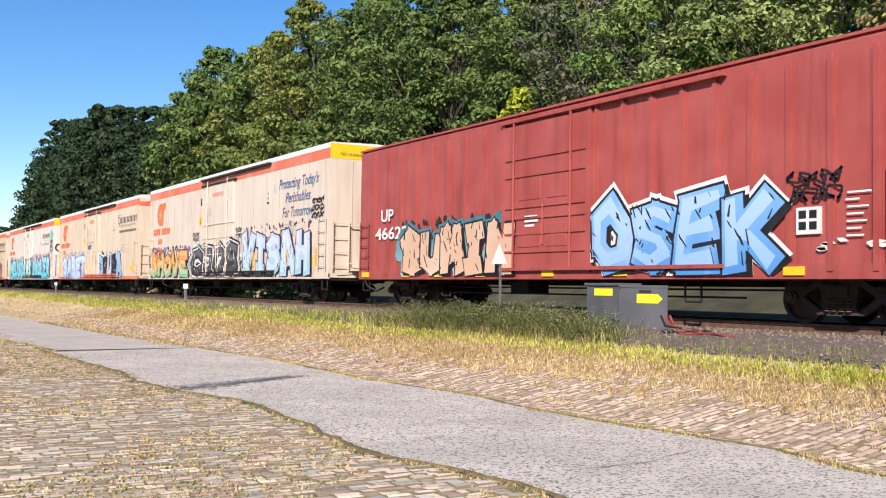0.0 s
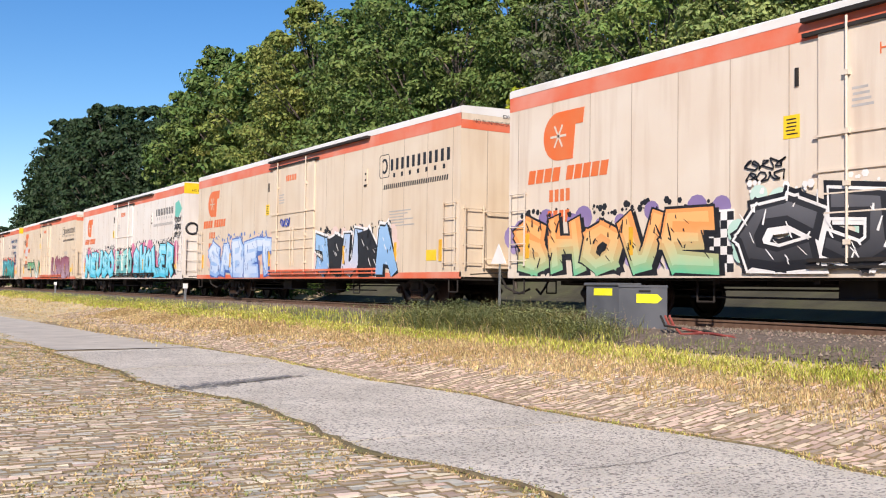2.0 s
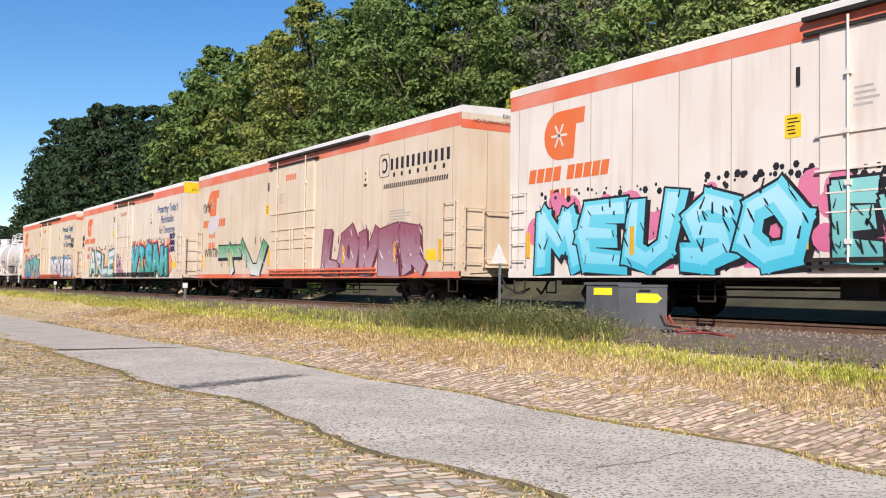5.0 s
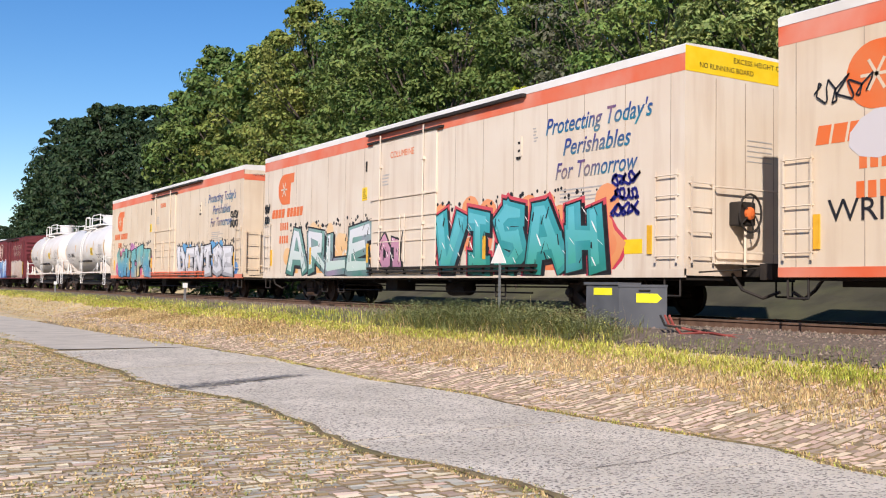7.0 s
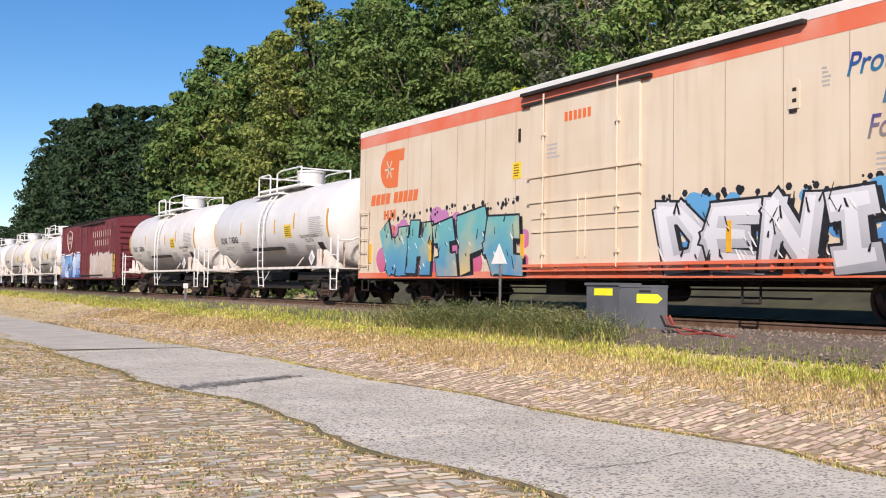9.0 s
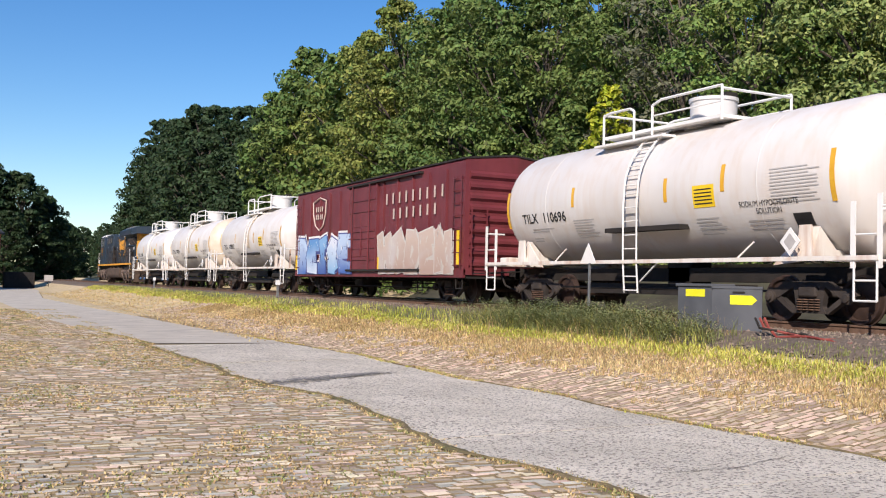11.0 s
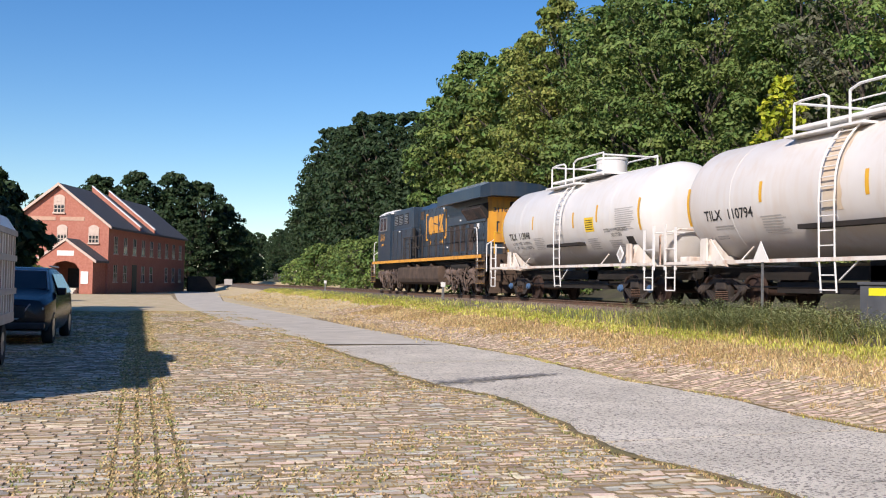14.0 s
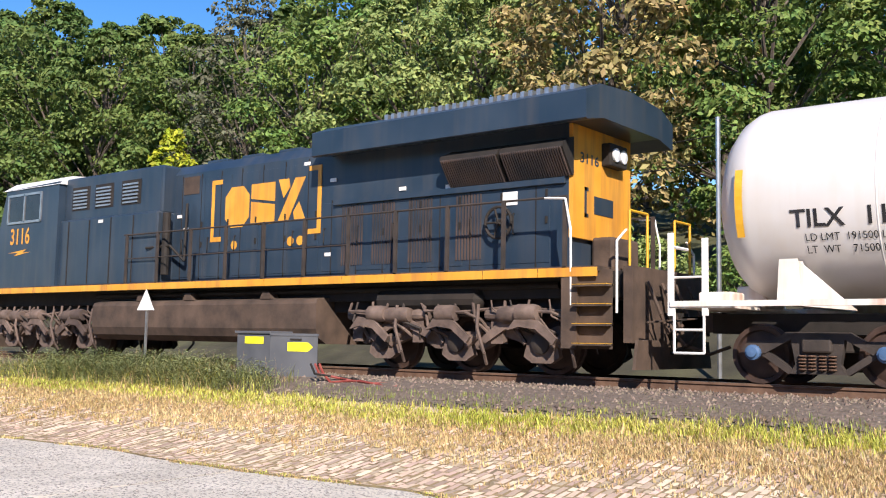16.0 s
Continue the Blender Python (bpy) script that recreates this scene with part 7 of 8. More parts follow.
def make_suv():
    car = thing("suv", None, "dark blue sport utility vehicle parked in shade", "car", at=Matrix.Translation((-2.66, 25.3, 0)) @ Matrix.Rotation(radians(-3), 4, "Z"))
    half = 2.3
    # stations along the car: way back from the nose, sill, belt and top heights, widths at belt and top
    st = [(0.0, 0.42, 0.78, 0.86, 0.70, 0.60), (0.10, 0.34, 0.86, 0.98, 0.84, 0.72), (0.35, 0.30, 0.92, 1.04, 0.91, 0.78), (1.10, 0.28, 0.99, 1.12, 0.93, 0.80), (1.25, 0.28, 1.02, 1.18, 0.93, 0.78),
          (1.98, 0.28, 1.05, 1.63, 0.93, 0.63), (2.35, 0.28, 1.06, 1.70, 0.93, 0.64), (3.3, 0.28, 1.07, 1.71, 0.93, 0.64), (4.05, 0.28, 1.07, 1.66, 0.92, 0.62), (4.45, 0.32, 1.05, 1.22, 0.88, 0.70), (4.6, 0.42, 0.95, 1.0, 0.78, 0.66)]
    b = Mesh()
    for a, z0, zb, zt, wb, wt in st:
        y = -half + a
        ring = [(wb - 0.06, z0), (wb, z0 + 0.14), (wb + 0.015, (z0 + zb) / 2), (wb - 0.01, zb), (wt + (wb - wt) * 0.12, zb + (zt - zb) * 0.85), (wt - 0.05, zt), (wt * 0.5, zt + 0.02)]
        b.v += [(x, y, z) for x, z in ring] + [(-x, y, z) for x, z in ring[::-1]]
    n = 14
    b.f = [(k * n + i, k * n + (i + 1) % n, (k + 1) * n + (i + 1) % n, (k + 1) * n + i) for k in range(len(st) - 1) for i in range(n)] + [tuple(range(n))[::-1], tuple(range((len(st) - 1) * n, len(st) * n))]
    body = part("body", b, CARBLUE, car, "", True)
    part("windscreen", Mesh().add([(-0.70, -half + 1.29, 1.225), (0.70, -half + 1.29, 1.225), (0.57, -half + 1.93, 1.635), (-0.57, -half + 1.93, 1.635)], [(0, 1, 2, 3)]), GLASS, body)
    part("windscreen_surround", Mesh().bent([(-0.74, -half + 1.28, 1.20), (-0.60, -half + 1.95, 1.64), (0.60, -half + 1.95, 1.64), (0.74, -half + 1.28, 1.20)], 0.022), SILVER, body, "thin bright screen surround")
    for s in (-1, 1):
        part("side_window", Mesh().add([(s * 0.93, -half + 1.75, 1.10), (s * 0.93, half - 0.6, 1.12), (s * 0.70, half - 0.75, 1.57), (s * 0.70, -half + 2.2, 1.57)], [(0, 1, 2, 3)]), GLASS, body)
        part("roof_rail", Mesh().rod((s * 0.62, -half + 2.3, 1.75), (s * 0.62, half - 0.8, 1.74), 0.02), SILVER, body)
    part("grille", Mesh().box(-0.45, -half - 0.04, 0.6, 0.45, -half + 0.03, 0.85, 0.02), BLACK, body)
    g = Mesh().bent([(-0.55, -half + 0.02, 0.90), (-0.3, -half - 0.01, 0.58), (0.3, -half - 0.01, 0.58), (0.55, -half + 0.02, 0.90)], 0.022)
    part("grille_trim", g, SILVER, body, "chrome grille trim")
    for s in (-1, 1):
        part("headlight", Mesh().box(s * 0.7 - 0.16, -half + 0.06, 0.76, s * 0.7 + 0.12, -half + 0.2, 0.84, 0.03), GREYINK, body)
        part("mirror", Mesh().box(s * 1.0 - 0.1, -half + 1.45, 1.08, s * 1.0 + 0.1, -half + 1.6, 1.25, 0.03), CARBLUE, body)
    part("bumper", Mesh().box(-0.85, -half - 0.05, 0.36, 0.85, -half + 0.1, 0.5, 0.03), BLACK, body)
    part("number_plate", Mesh().box(-0.16, -half - 0.07, 0.5, 0.16, -half - 0.045, 0.6), WHITE, body)
    for sx in (-1, 1):
        for y in (-half + 0.85, half - 0.85):
            t = part("wheel", Mesh().lathe([(0.2, -0.1), (0.34, -0.11), (0.36, -0.05), (0.36, 0.05), (0.34, 0.11), (0.2, 0.1)], (sx * 0.83, y, 0.36), "x", 24), RUBBER, car, "", True)
            part("rim", Mesh().lathe([(0.22, -0.105), (0.05, -0.12), (0.05, 0.12), (0.22, 0.105)], (sx * 0.83, y, 0.36), "x", 10), SILVER, t)


def make_neighbour():
    """An unseen building beside the yard, added to cast the shade across the setts."""
    root = thing("yard_building", None, "plain unseen brick building added to shade the yard", "building")
    h = 7.0
    part("wall", Mesh().box(-16, 6.6, 0, -7.6, 40.5, h), BRICK, root)
    part("coping", Mesh().box(-16.1, 6.5, h, -7.5, 40.6, h + 0.12), TRIM, root)
    # stepped block on the roof, shaped only for the bump on the shadow's edge
    unit = part("roof_hut", Mesh().prism([(8.3, h + 0.12), (8.6, h + 0.42), (11.2, h + 0.5), (11.2, h + 0.12)], -8.6, -7.66, "x"), SLATE, root, "unseen block shaped for the bump in the cast shade")
    part("hatch_cap", Mesh().box(-8.7, 10.2, h + 0.5, -7.6, 11.9, h + 0.66), SLATE, unit)


def make_truck():
    t = thing("stake_bed_trailer", None, "grey box trailer with white slatted stake sides", "trailer")
    x0, x1, y0, y1 = -4.5, -2.04, 13.2, 18.4
    part("deck", Mesh().box(x0, y0, 0.72, x1, y1, 0.9, 0.02), GREYINK, t)
    for i in range(17):
        y = y0 + 0.06 + i * (y1 - y0 - 0.12) / 16
        part("slat", Mesh().box(x1 - 0.05, y - 0.07, 0.9, x1 - 0.01, y + 0.07, 2.25), DIRTYW, t)
    for i in range(8):
        x = x0 + 0.15 + i * (x1 - x0 - 0.3) / 7
        for y in (y0, y1):
            part("slat", Mesh().box(x - 0.08, y - 0.02, 0.9, x + 0.08, y + 0.02, 2.25), DIRTYW, t)
    part("rail", Mesh().box(x1 - 0.01, y0, 1.2, x1 + 0.025, y1, 1.3).box(x1 - 0.01, y0, 1.75, x1 + 0.025, y1, 1.85).box(x1 - 0.01, y0, 2.18, x1 + 0.025, y1, 2.27), GREYINK, t)
    part("cover", Mesh().prism([(x0, 2.27), (x1, 2.27), (x1 - 0.15, 2.5), (x0 + 0.15, 2.5)], y0, y1, "y"), WHITE, t, "pale load cover")
    for y in (y1 - 1.3, y1 - 0.55):
        for x in (x0 + 0.25, x1 - 0.2):
            w = part("wheel", Mesh().lathe([(0.2, -0.1), (0.35, -0.11), (0.37, 0), (0.35, 0.11), (0.2, 0.1)], (x, y, 0.37), "x", 20), RUBBER, t, "", True)
            part("rim", Mesh().lathe([(0.2, -0.1), (0.06, -0.11), (0.06, 0.11), (0.2, 0.1)], (x, y, 0.37), "x", 10), SILVER, w)
    part("drawbar", Mesh().box((x0 + x1) / 2 - 0.06, y0 - 1.2, 0.5, (x0 + x1) / 2 + 0.06, y0, 0.62).box((x0 + x1) / 2 - 0.1, y0 - 1.2, 0, (x0 + x1) / 2 + 0.1, y0 - 1.0, 0.5), STEEL, t)


# ---- the train ----
def make_train():
    P = spray
    ink = BLACK
    car, Y = boxcar(25.87, 17.7, BOXRED, "oxide red ribbed boxcar covered in blue and orange graffiti", 4.52,
                    [0.9 + i * 0.79 for i in range(9)] + [10.55 + i * 0.79 for i in range(9)], (7.35, 10.37), 1)
    piece(car, "SUMIN", Y(2.6), Y(7.7), 0.84, 2.1, P((0.72, 0.46, 0.30), (0.66, 0.44, 0.30), (0.76, 0.60, 0.46)), P((0.012, 0.010, 0.010), (0.03, 0.02, 0.02)), P((0.30, 0.54, 0.58), (0.05, 0.20, 0.25)), 3, -1.65, glow=P((0.34, 0.58, 0.62), (0.06, 0.22, 0.27)), label="orange graffiti lettering with teal clouds")
    piece(car, "OSEK", Y(10.5), Y(15.1), 0.82, 2.30, P((0.10, 0.30, 0.66), (0.20, 0.45, 0.80), (0.6, 0.75, 0.88)), BLACK, None, 5, -1.65, facet=P((0.3, 0.52, 0.82), (0.42, 0.62, 0.86)), glow=WHITE, label="large sky-blue graffiti lettering with white edge")
    scrawl(car, Y(15.3), Y(16.5), 1.95, 2.5, BLACK, 3, -1.645, 2, 0.045)
    for txt, a, zz, wd in (("UP", 1.35, 2.36, 0.72), ("466220", 1.05, 1.86, 2.25)):
        tagged(letters(txt, 0.46, -1.652, Y(a), zz, WHITE, "number_marking", car, width=wd, fat=0.01, label="white reporting mark"), kind="stuff")
    q = Mesh().box(-1.652, Y(15.9), 1.45, -1.60, Y(15.45), 1.88)
    part("data_plate", q, WHITE, car)
    q = Mesh()
    for i, (a, z) in enumerate(((15.5, 1.70), (15.7, 1.70), (15.5, 1.52), (15.7, 1.52))):
        q.box(-1.656, Y(a + 0.14), z, -1.653, Y(a), z + 0.13)
    part("data_print", q, BLACK, car)
    part("stencil", lines(lines(Mesh(), random.Random(2), 7, -1.648, Y(16.35), 2.05, 0.42, 0.11, 0.028), random.Random(3), 3, -1.70, Y(8.2), 2.1, 0.6, 0.1, 0.05), WHITE, car)
    for a in (0.25, 2.6, 4.3, 6.2, 8.8, 11.1, 15.2, 17.2):
        part("reflector", Mesh().box(-1.66, Y(a + 0.4), 0.80, -1.63, Y(a), 0.94), YELLOW, car, "yellow sill reflector")
    sp = Mesh()
    rng = random.Random(8)
    for i in range(9):
        a, z = rng.uniform(15.9, 17.6), rng.uniform(1.15, 1.35)
        sp.add([(-1.648, Y(a) + rng.uniform(0.05, 0.2) * math.cos(j), z + 0.035 * math.sin(j)) for j in (0, 1, 2, 3, 4, 5)], [tuple(range(6))])
    part("paint_splash", sp, WHITE, car)

    car, Y = reefer(48.58, CREAM, "cream refrigerator car with red band, slogan and colourful graffiti", 0.0, True, True, town="HOPKINTON", seed=11)
    piece(car, "SHOVE", Y(0.3), Y(6.2), 0.82, 2.05, P((0.08, 0.55, 0.32), (0.88, 0.34, 0.10), None, 0.7, 2.0), ink, P((0.45, 0.36, 0.55), (0.25, 0.18, 0.36)), 21, facet=P((0.22, 0.66, 0.42), (0.90, 0.46, 0.16), None, 0.7, 2.0), label="graffiti lettering fading from green to orange")
    piece(car, "CJOS", Y(6.9), Y(12.6), 0.84, 2.15, P((0.014, 0.014, 0.016), (0.03, 0.03, 0.033)), WHITE, P((0.40, 0.62, 0.50), (0.55, 0.72, 0.62)), 22, -1.645, glow=BLACK, facet=P((0.02, 0.02, 0.022), (0.13, 0.13, 0.14)), label="black and grey graffiti lettering")
    piece(car, "VISAH", Y(12.9), Y(19.2), 0.84, 2.45, P((0.36, 0.60, 0.66), (0.50, 0.60, 0.74), (0.66, 0.70, 0.80)), P((0.02, 0.02, 0.05), (0.04, 0.04, 0.09)), P((0.80, 0.45, 0.20), (0.80, 0.60, 0.45)), 23, facet=P((0.50, 0.70, 0.74), (0.62, 0.70, 0.80)), label="pale silver-blue graffiti lettering")
    for a0, z1 in ((5.75, 1.95), (12.15, 1.75)):
        ck = part("checker_patch", Mesh().box(-1.611, Y(a0 + 0.9), 0.86, -1.60, Y(a0), z1), WHITE, car, "black and white checkerboard spray patch")
        sq = Mesh()
        for i in range(6):
            for j in range(int((z1 - 0.86) / 0.15)):
                if (i + j) % 2:
                    sq.box(-1.613, Y(a0 + 0.15 * i + 0.15), 0.86 + 0.15 * j, -1.611, Y(a0 + 0.15 * i), 1.01 + 0.15 * j)
        tagged(part("checker_print", sq, BLACK, ck), kind="stuff")
    scrawl(car, Y(6.9), Y(7.9), 2.35, 2.75, ink, 5, n=2)
    scrawl(car, Y(12.2), Y(12.9), 2.3, 2.75, ink, 6, n=2)
    scrawl(car, Y(19.3), Y(20.3), 2.7, 3.4, ink, 7, n=3, width=0.05)

    car, Y = reefer(71.2, CREAM_C, "tan-cream refrigerator car with faded band and blue graffiti", 0.0, False, False, rust=True, seed=12)
    piece(car, "SABET", Y(1.6), Y(8.4), 0.82, 2.25, P((0.25, 0.42, 0.72), (0.42, 0.58, 0.78), (0.7, 0.76, 0.84)), P((0.05, 0.12, 0.4), (0.1, 0.2, 0.5)), P((0.70, 0.38, 0.30), (0.75, 0.55, 0.42)), 31, facet=P((0.5, 0.62, 0.8), (0.66, 0.74, 0.84)), label="light blue graffiti lettering")
    sky_fill, ink_fill = P((0.22, 0.42, 0.68), (0.32, 0.52, 0.76)), P((0.012, 0.012, 0.014), (0.02, 0.02, 0.023))
    piece(car, "JSUDA", Y(12.0), Y(17.2), 0.82, 2.15, [sky_fill, ink_fill, P((0.62, 0.60, 0.66), (0.42, 0.56, 0.74)), ink_fill, sky_fill], BLACK, P((0.74, 0.50, 0.46), (0.76, 0.58, 0.50)), 32, glow=WHITE, label="blue and black graffiti lettering")
    scrawl(car, Y(9.2), Y(10.2), 2.5, 2.85, P((0.03, 0.08, 0.4), (0.05, 0.1, 0.5)), 8, -1.65, n=1, width=0.05)

    car, Y = reefer(93.85, CREAM_B, "pale refrigerator car with bright band and cyan graffiti", 0.0, True, False, seed=13)
    pink = P((0.60, 0.13, 0.27), (0.68, 0.20, 0.33))
    piece(car, "MEUSO", Y(1.1), Y(8.2), 0.82, 2.35, P((0.06, 0.50, 0.66), (0.16, 0.62, 0.74)), ink, pink, 41, facet=P((0.15, 0.62, 0.78), (0.4, 0.74, 0.84)), label="cyan graffiti lettering with pink shadow")
    piece(car, "ESEO", Y(8.6), Y(12.1), 0.95, 2.25, P((0.10, 0.40, 0.40), (0.25, 0.60, 0.58)), ink, pink, 44, -1.645, label="small teal graffiti on the door")
    piece(car, "SWOLER", Y(12.2), Y(19.3), 0.82, 2.4, P((0.06, 0.50, 0.68), (0.18, 0.62, 0.76)), ink, pink, 42, facet=P((0.15, 0.62, 0.78), (0.4, 0.74, 0.84)), label="cyan graffiti lettering with pink shadow")
    scrawl(car, Y(19.3), Y(20.4), 2.6, 3.6, ink, 9, n=3, width=0.05)
    part("spray_patch", Mesh().prism([(Y(18.0), 0.84), (Y(17.6), 2.3), (Y(18.4), 2.0), (Y(19.1), 1.3), (Y(19.6), 0.84)], -1.6045, -1.6, "x"), pink, car, "pink spray shadow beside lettering")
    fr = Mesh()
    rim = random.Random(5)
    for i in range(46):
        t, r = i / 45, rim.uniform(0.04, 0.11)
        cy, cz = Y(17.6 + 2.1 * t), 2.35 - 1.45 * t ** 1.2
        fr.add([(-1.607 - 0.00004 * i, cy + r * math.cos(j * 0.7), cz + r * math.sin(j * 0.7)) for j in range(9)], [tuple(range(9))])
    part("graffiti_cloud", fr, ink, car, "black dotted rim of the spray shadow")
    part("arrow_emblem", Mesh().prism([(Y(19.3), 3.6), (Y(19.3), 4.2), (Y(19.8), 4.3), (Y(20.3), 3.9), (Y(19.8), 3.5)], -1.606, -1.6, "x"), P((0.2, 0.35, 0.5), (0.15, 0.5, 0.4)), car)
    scr = Mesh()
    for i in range(3):
        scr.bent([(-1.2 + 0.5 * i + 0.28 * math.cos(j * 0.6), -10.285, 3.0 + 0.25 * math.sin(j * 0.6)) for j in range(11)], 0.05, 4)
    part("tag", scr, ink, car, "bubble tag on the end")

    car, Y = reefer(116.5, CREAM_C, "weathered tan refrigerator car with purple graffiti", 0.0, False, False, rust=True, seed=14)
    piece(car, "TV", Y(3.0), Y(7.8), 0.85, 2.1, P((0.70, 0.70, 0.66), (0.10, 0.35, 0.15)), ink, None, 51, label="white and green graffiti lettering")
    piece(car, "LOVER", Y(12.6), Y(18.8), 0.82, 2.3, P((0.42, 0.30, 0.36), (0.30, 0.10, 0.14)), P((0.15, 0.03, 0.05), (0.2, 0.05, 0.08)), None, 52, label="dull purple graffiti lettering")
    letters("WRITINGHIS", 0.5, -1.608, Y(0.95), 1.62, ink, "tag", car, width=3.0)
    ov = Mesh().prism([(Y(2.0) + 0.75 * math.cos(i * 0.52) * 0.9 + 0.15 * math.sin(i * .52), 2.95 + 0.36 * math.sin(i * 0.52) - 0.2 * math.cos(i * 0.52)) for i in range(12)], -1.607, -1.6, "x")
    part("oval_tag", ov, P((0.5, 0.48, 0.52), (0.62, 0.58, 0.58)), car, "pale oval tag with dark outline")
    scrawl(car, Y(0.7), Y(1.9), 3.4, 3.9, ink, 10, n=1)

    car, Y = reefer(139.14, CREAM, "cream refrigerator car with yellow end and teal graffiti", -0.35 + 0.35, True, True, town="COLUMBINE", seed=15, brake=True)
    piece(car, "ARLE", Y(2.3), Y(8.3), 0.84, 2.35, P((0.06, 0.20, 0.16), (0.20, 0.36, 0.32), (0.34, 0.24, 0.36)), ink, P((0.80, 0.42, 0.14), (0.80, 0.55, 0.30)), 61, facet=P((0.46, 0.62, 0.54), (0.68, 0.70, 0.72)), label="mint and grey graffiti lettering")
    piece(car, "VISAH", Y(11.9), Y(18.4), 0.82, 2.42, P((0.02, 0.22, 0.17), (0.05, 0.34, 0.38), (0.12, 0.42, 0.52)), ink, P((0.72, 0.20, 0.08), (0.78, 0.32, 0.14)), 62, glow=P((0.55, 0.04, 0.08), (0.6, 0.08, 0.1)), facet=P((0.05, 0.34, 0.24), (0.12, 0.48, 0.54)), label="teal graffiti lettering with red halo")
    part("spray_patch", Mesh().prism([(Y(18.15), 0.86), (Y(17.95), 2.1), (Y(18.3), 2.35), (Y(18.75), 1.75), (Y(19.1), 1.45), (Y(18.9), 1.1), (Y(18.6), 0.86)], -1.6035, -1.6, "x"), P((0.55, 0.04, 0.08), (0.6, 0.08, 0.1)), car, "red outlined orange spray patch")
    part("spray_fill", Mesh().prism([(Y(18.2), 0.88), (Y(18.0), 2.02), (Y(18.3), 2.22), (Y(18.68), 1.70), (Y(19.0), 1.44), (Y(18.82), 1.15), (Y(18.55), 0.88)], -1.607, -1.604, "x"), P((0.72, 0.26, 0.08), (0.76, 0.36, 0.18)), car, "orange spray fill")
    piece(car, "OI", Y(8.9), Y(10.2), 1.0, 1.9, P((0.4, 0.2, 0.3), (0.6, 0.3, 0.4)), ink, None, 63, -1.645, label="small purple graffiti")
    scrawl(car, Y(18.6), Y(19.5), 1.95, 2.85, P((0.01, 0.02, 0.12), (0.02, 0.02, 0.2)), 11, n=3, width=0.06)
    scrawl(car, Y(0.1), Y(0.6), 2.6, 3.4, ink, 12, n=2, width=0.05)

    car, Y = reefer(161.84, CREAM_C, "tan refrigerator car with black and blue graffiti", 0.0, False, True, seed=16, rust=True)
    piece(car, "WHIFE", Y(1.6), Y(8.0), 0.82, 2.35, P((0.08, 0.25, 0.45), (0.15, 0.42, 0.42), (0.7, 0.5, 0.15)), ink, P((0.60, 0.10, 0.18), (0.5, 0.2, 0.4)), 71, label="blue and gold graffiti lettering")
    piece(car, "DENISE", Y(12.4), Y(19.6), 0.82, 2.1, P((0.30, 0.30, 0.32), (0.62, 0.62, 0.64)), ink, P((0.08, 0.20, 0.50), (0.12, 0.35, 0.60)), 72, facet=P((0.55, 0.55, 0.57), (0.75, 0.75, 0.77)), label="silver and black graffiti lettering with blue cloud")
    scrawl(car, Y(19.2), Y(20.2), 2.7, 3.4, ink, 13, n=2, width=0.05)

    tank_car(169.75, 1, "white tank car with dark grime along its belly", mark=("OLNX", "718362"))
    tank_car(183.35, 2, "white tank car with grey overpainted patches", mark=("TILX", "110696"))
    car, Y = boxcar(206.2, 15.2, MAROON, "dark maroon fifty-foot boxcar with blue graffiti", 4.22, [0.75 + i * 1.1 for i in range(5)] + [9.3 + i * 1.18 for i in range(5)], (6.2, 8.8), 2, True)
    piece(car, "BEISE", Y(0.5), Y(6.4), 0.84, 2.3, [P((0.06, 0.14, 0.42), (0.50, 0.62, 0.78)), P((0.62, 0.70, 0.80), (0.12, 0.30, 0.58)), P((0.05, 0.10, 0.34), (0.24, 0.44, 0.68)), P((0.20, 0.42, 0.66), (0.72, 0.76, 0.82))], P((0.05, 0.06, 0.2), (0.08, 0.1, 0.3)), None, 81, -1.65, glow=WHITE, label="blue and white graffiti lettering")
    piece(car, "HODEN", Y(9.1), Y(14.5), 0.84, 2.25, P((0.45, 0.32, 0.26), (0.58, 0.46, 0.38), (0.6, 0.6, 0.6)), P((0.55, 0.5, 0.45), (0.62, 0.58, 0.52)), None, 82, -1.65, label="faded tan graffiti lettering")
    part("name_print", bars(bars(Mesh(), 9, -1.655, Y(9.6), 3.17, 4.7, 0.36, 0.78), 7, -1.655, Y(10.2), 2.66, 3.6, 0.34, 0.76), TRIM, car, "worn white painted name")
    sh = Mesh().bent([(-1.655, Y(2.2), 3.7), (-1.655, Y(2.95), 3.85), (-1.655, Y(3.7), 3.7), (-1.655, Y(3.65), 3.2), (-1.655, Y(3.4), 2.75), (-1.655, Y(2.95), 2.55), (-1.655, Y(2.5), 2.75), (-1.655, Y(2.25), 3.2), (-1.655, Y(2.2), 3.7)], 0.03, 4)
    part("shield_outline", sh, TRIM, car, "pale pink shield outline")
    part("shield_print", bars(bars(Mesh(), 4, -1.65, Y(2.5), 3.3, 0.9, 0.2, 0.4), 4, -1.65, Y(2.5), 3.0, 0.9, 0.2, 0.4), TRIM, car)
    for a, z0, z1 in ((14.85, 1.1, 2.1), (0.15, 1.0, 1.6), (9.0, 1.0, 1.4), (12.6, 1.0, 1.4)):
        part("reflector", Mesh().box(-1.67, Y(a + 0.12), z0, -1.64, Y(a), z1), YELLOW, car)
    for k, s in enumerate((214.4, 228.0, 241.4)):
        tank_car(s, 3 + k, ("white tank car with rust-stained end brackets", "white tank car with rust-streaked head", "clean white tank car coupled behind the locomotive")[k], k == 2, ("TILX", ("110901", "110794", "113048")[k]))
    locomotive()


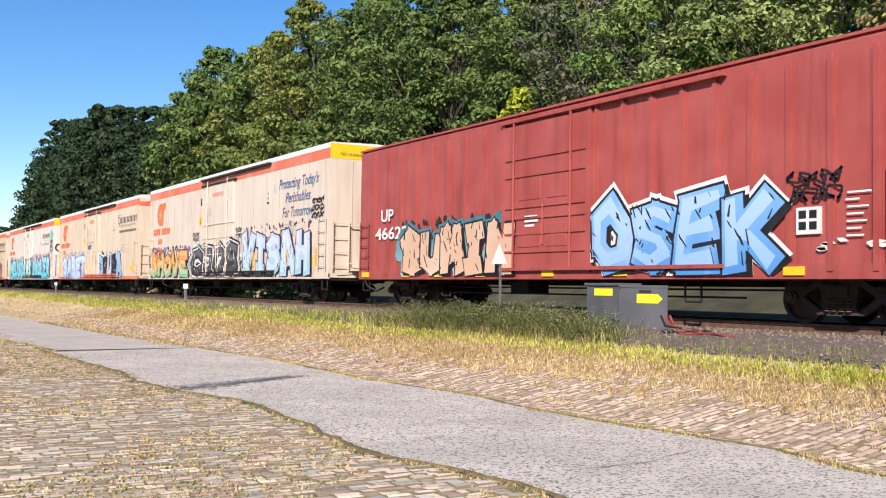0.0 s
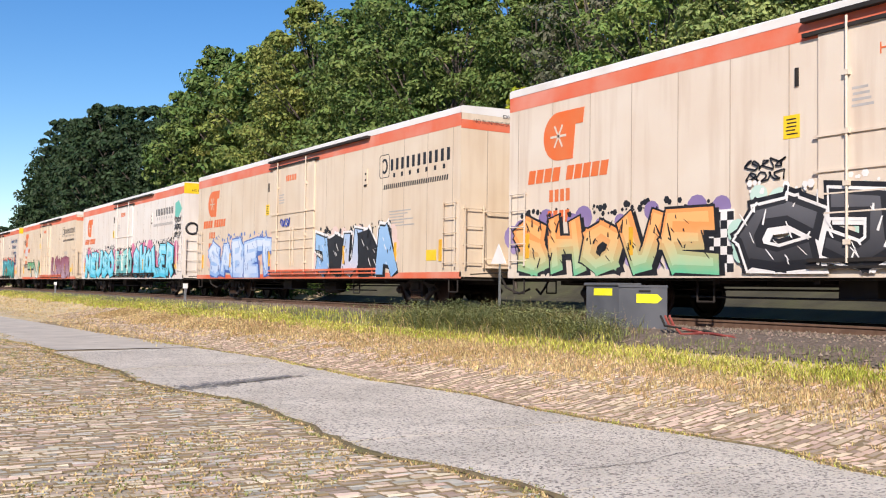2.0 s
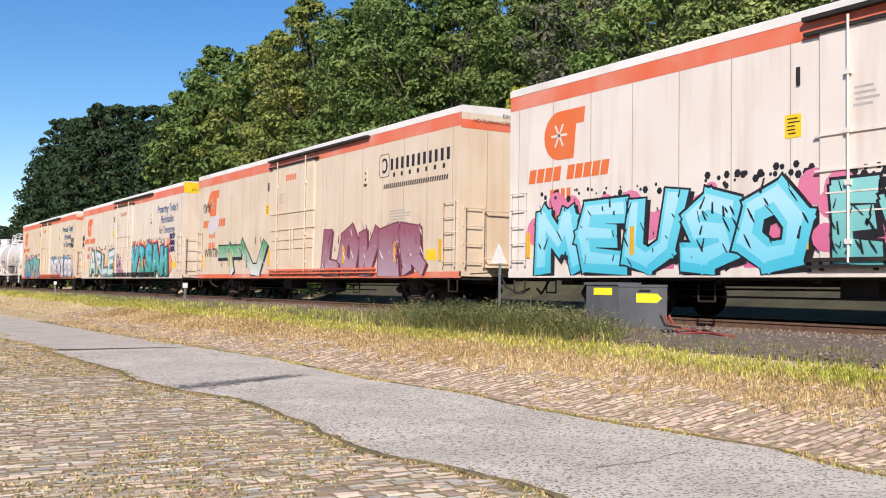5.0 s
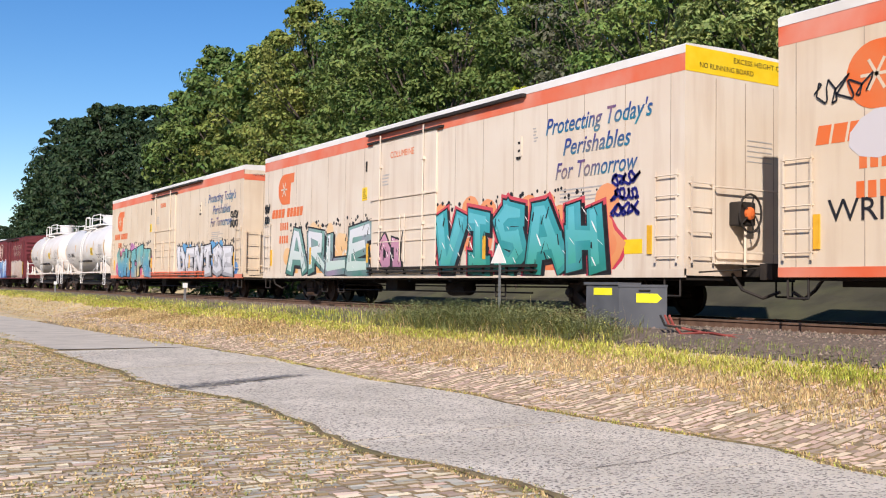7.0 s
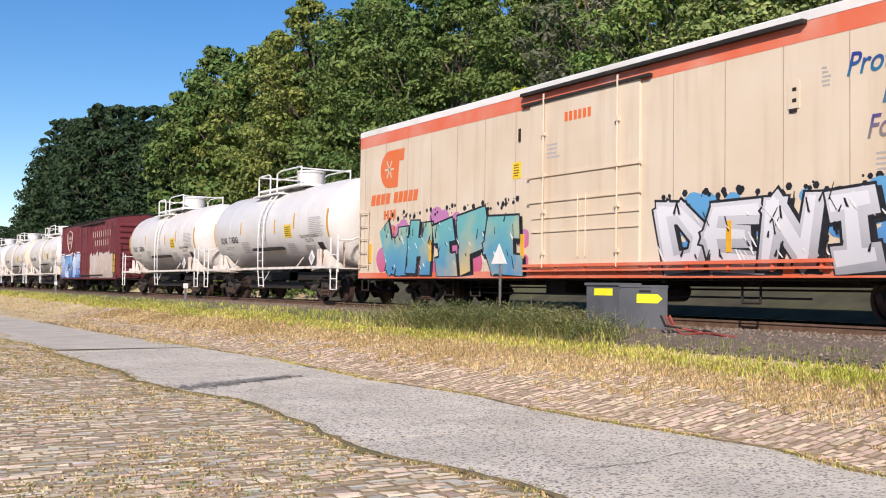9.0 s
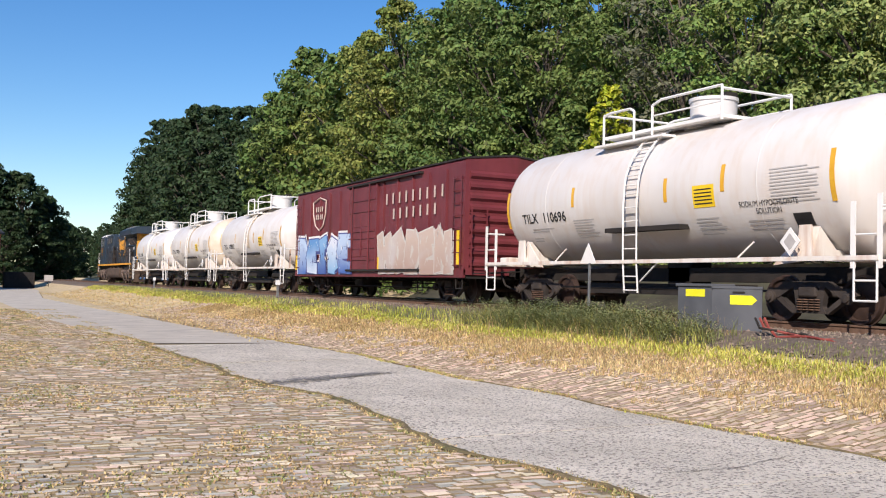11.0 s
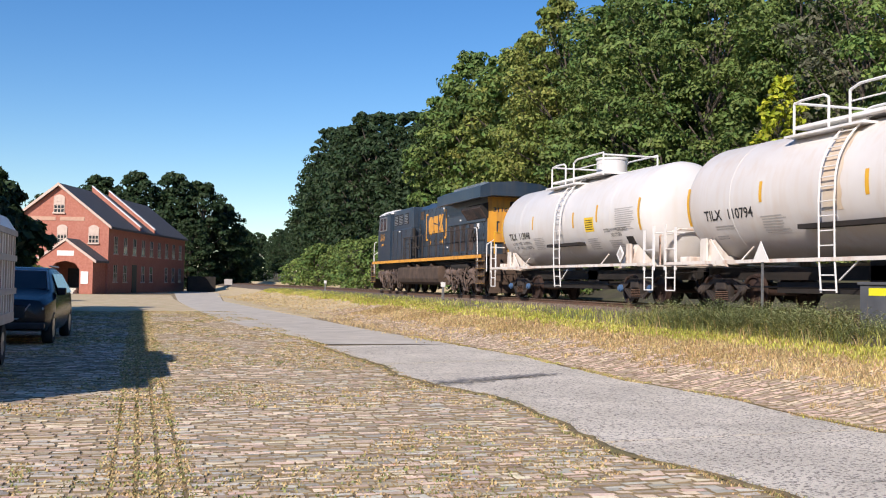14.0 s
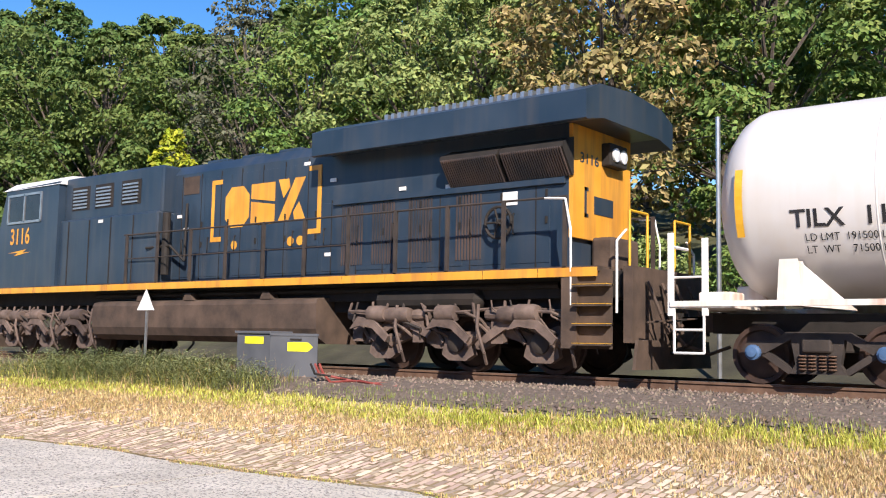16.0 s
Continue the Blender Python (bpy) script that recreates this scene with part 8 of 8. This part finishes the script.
def motions():
    for car, s in CAR_NAMES:
        walk(car, [(float(t), pose(MID, s - SPEED * t, RAIL)) for t in range(17)])
    # every wheelset of one size and one seat shares the same turning
    seats = {}
    for ob in list(bpy.data.objects):
        if ob.name.startswith("wheelset"):
            seats.setdefault((round(ob.location.y, 3), round(ob.location.z, 3)), []).append(ob)
    for (y, r), obs in seats.items():
        step = math.degrees(SPEED / FPS / r)
        walk(obs[0], [(i / FPS, pose(0, y, r, step * i)) for i in range(16 * FPS + 1)])
        for ob in obs[1:]:
            ob.rotation_mode = "QUATERNION"
            ob.animation_data_create()
            ob.animation_data.action = obs[0].animation_data.action
            ob.animation_data.action_slot = obs[0].animation_data.action_slot


make_ground()
make_track()
make_mill()
make_train()
make_trees()
make_suv()
make_neighbour()
make_truck()
make_lineside()
make_grass()
make_paving()
make_setts()
motions()
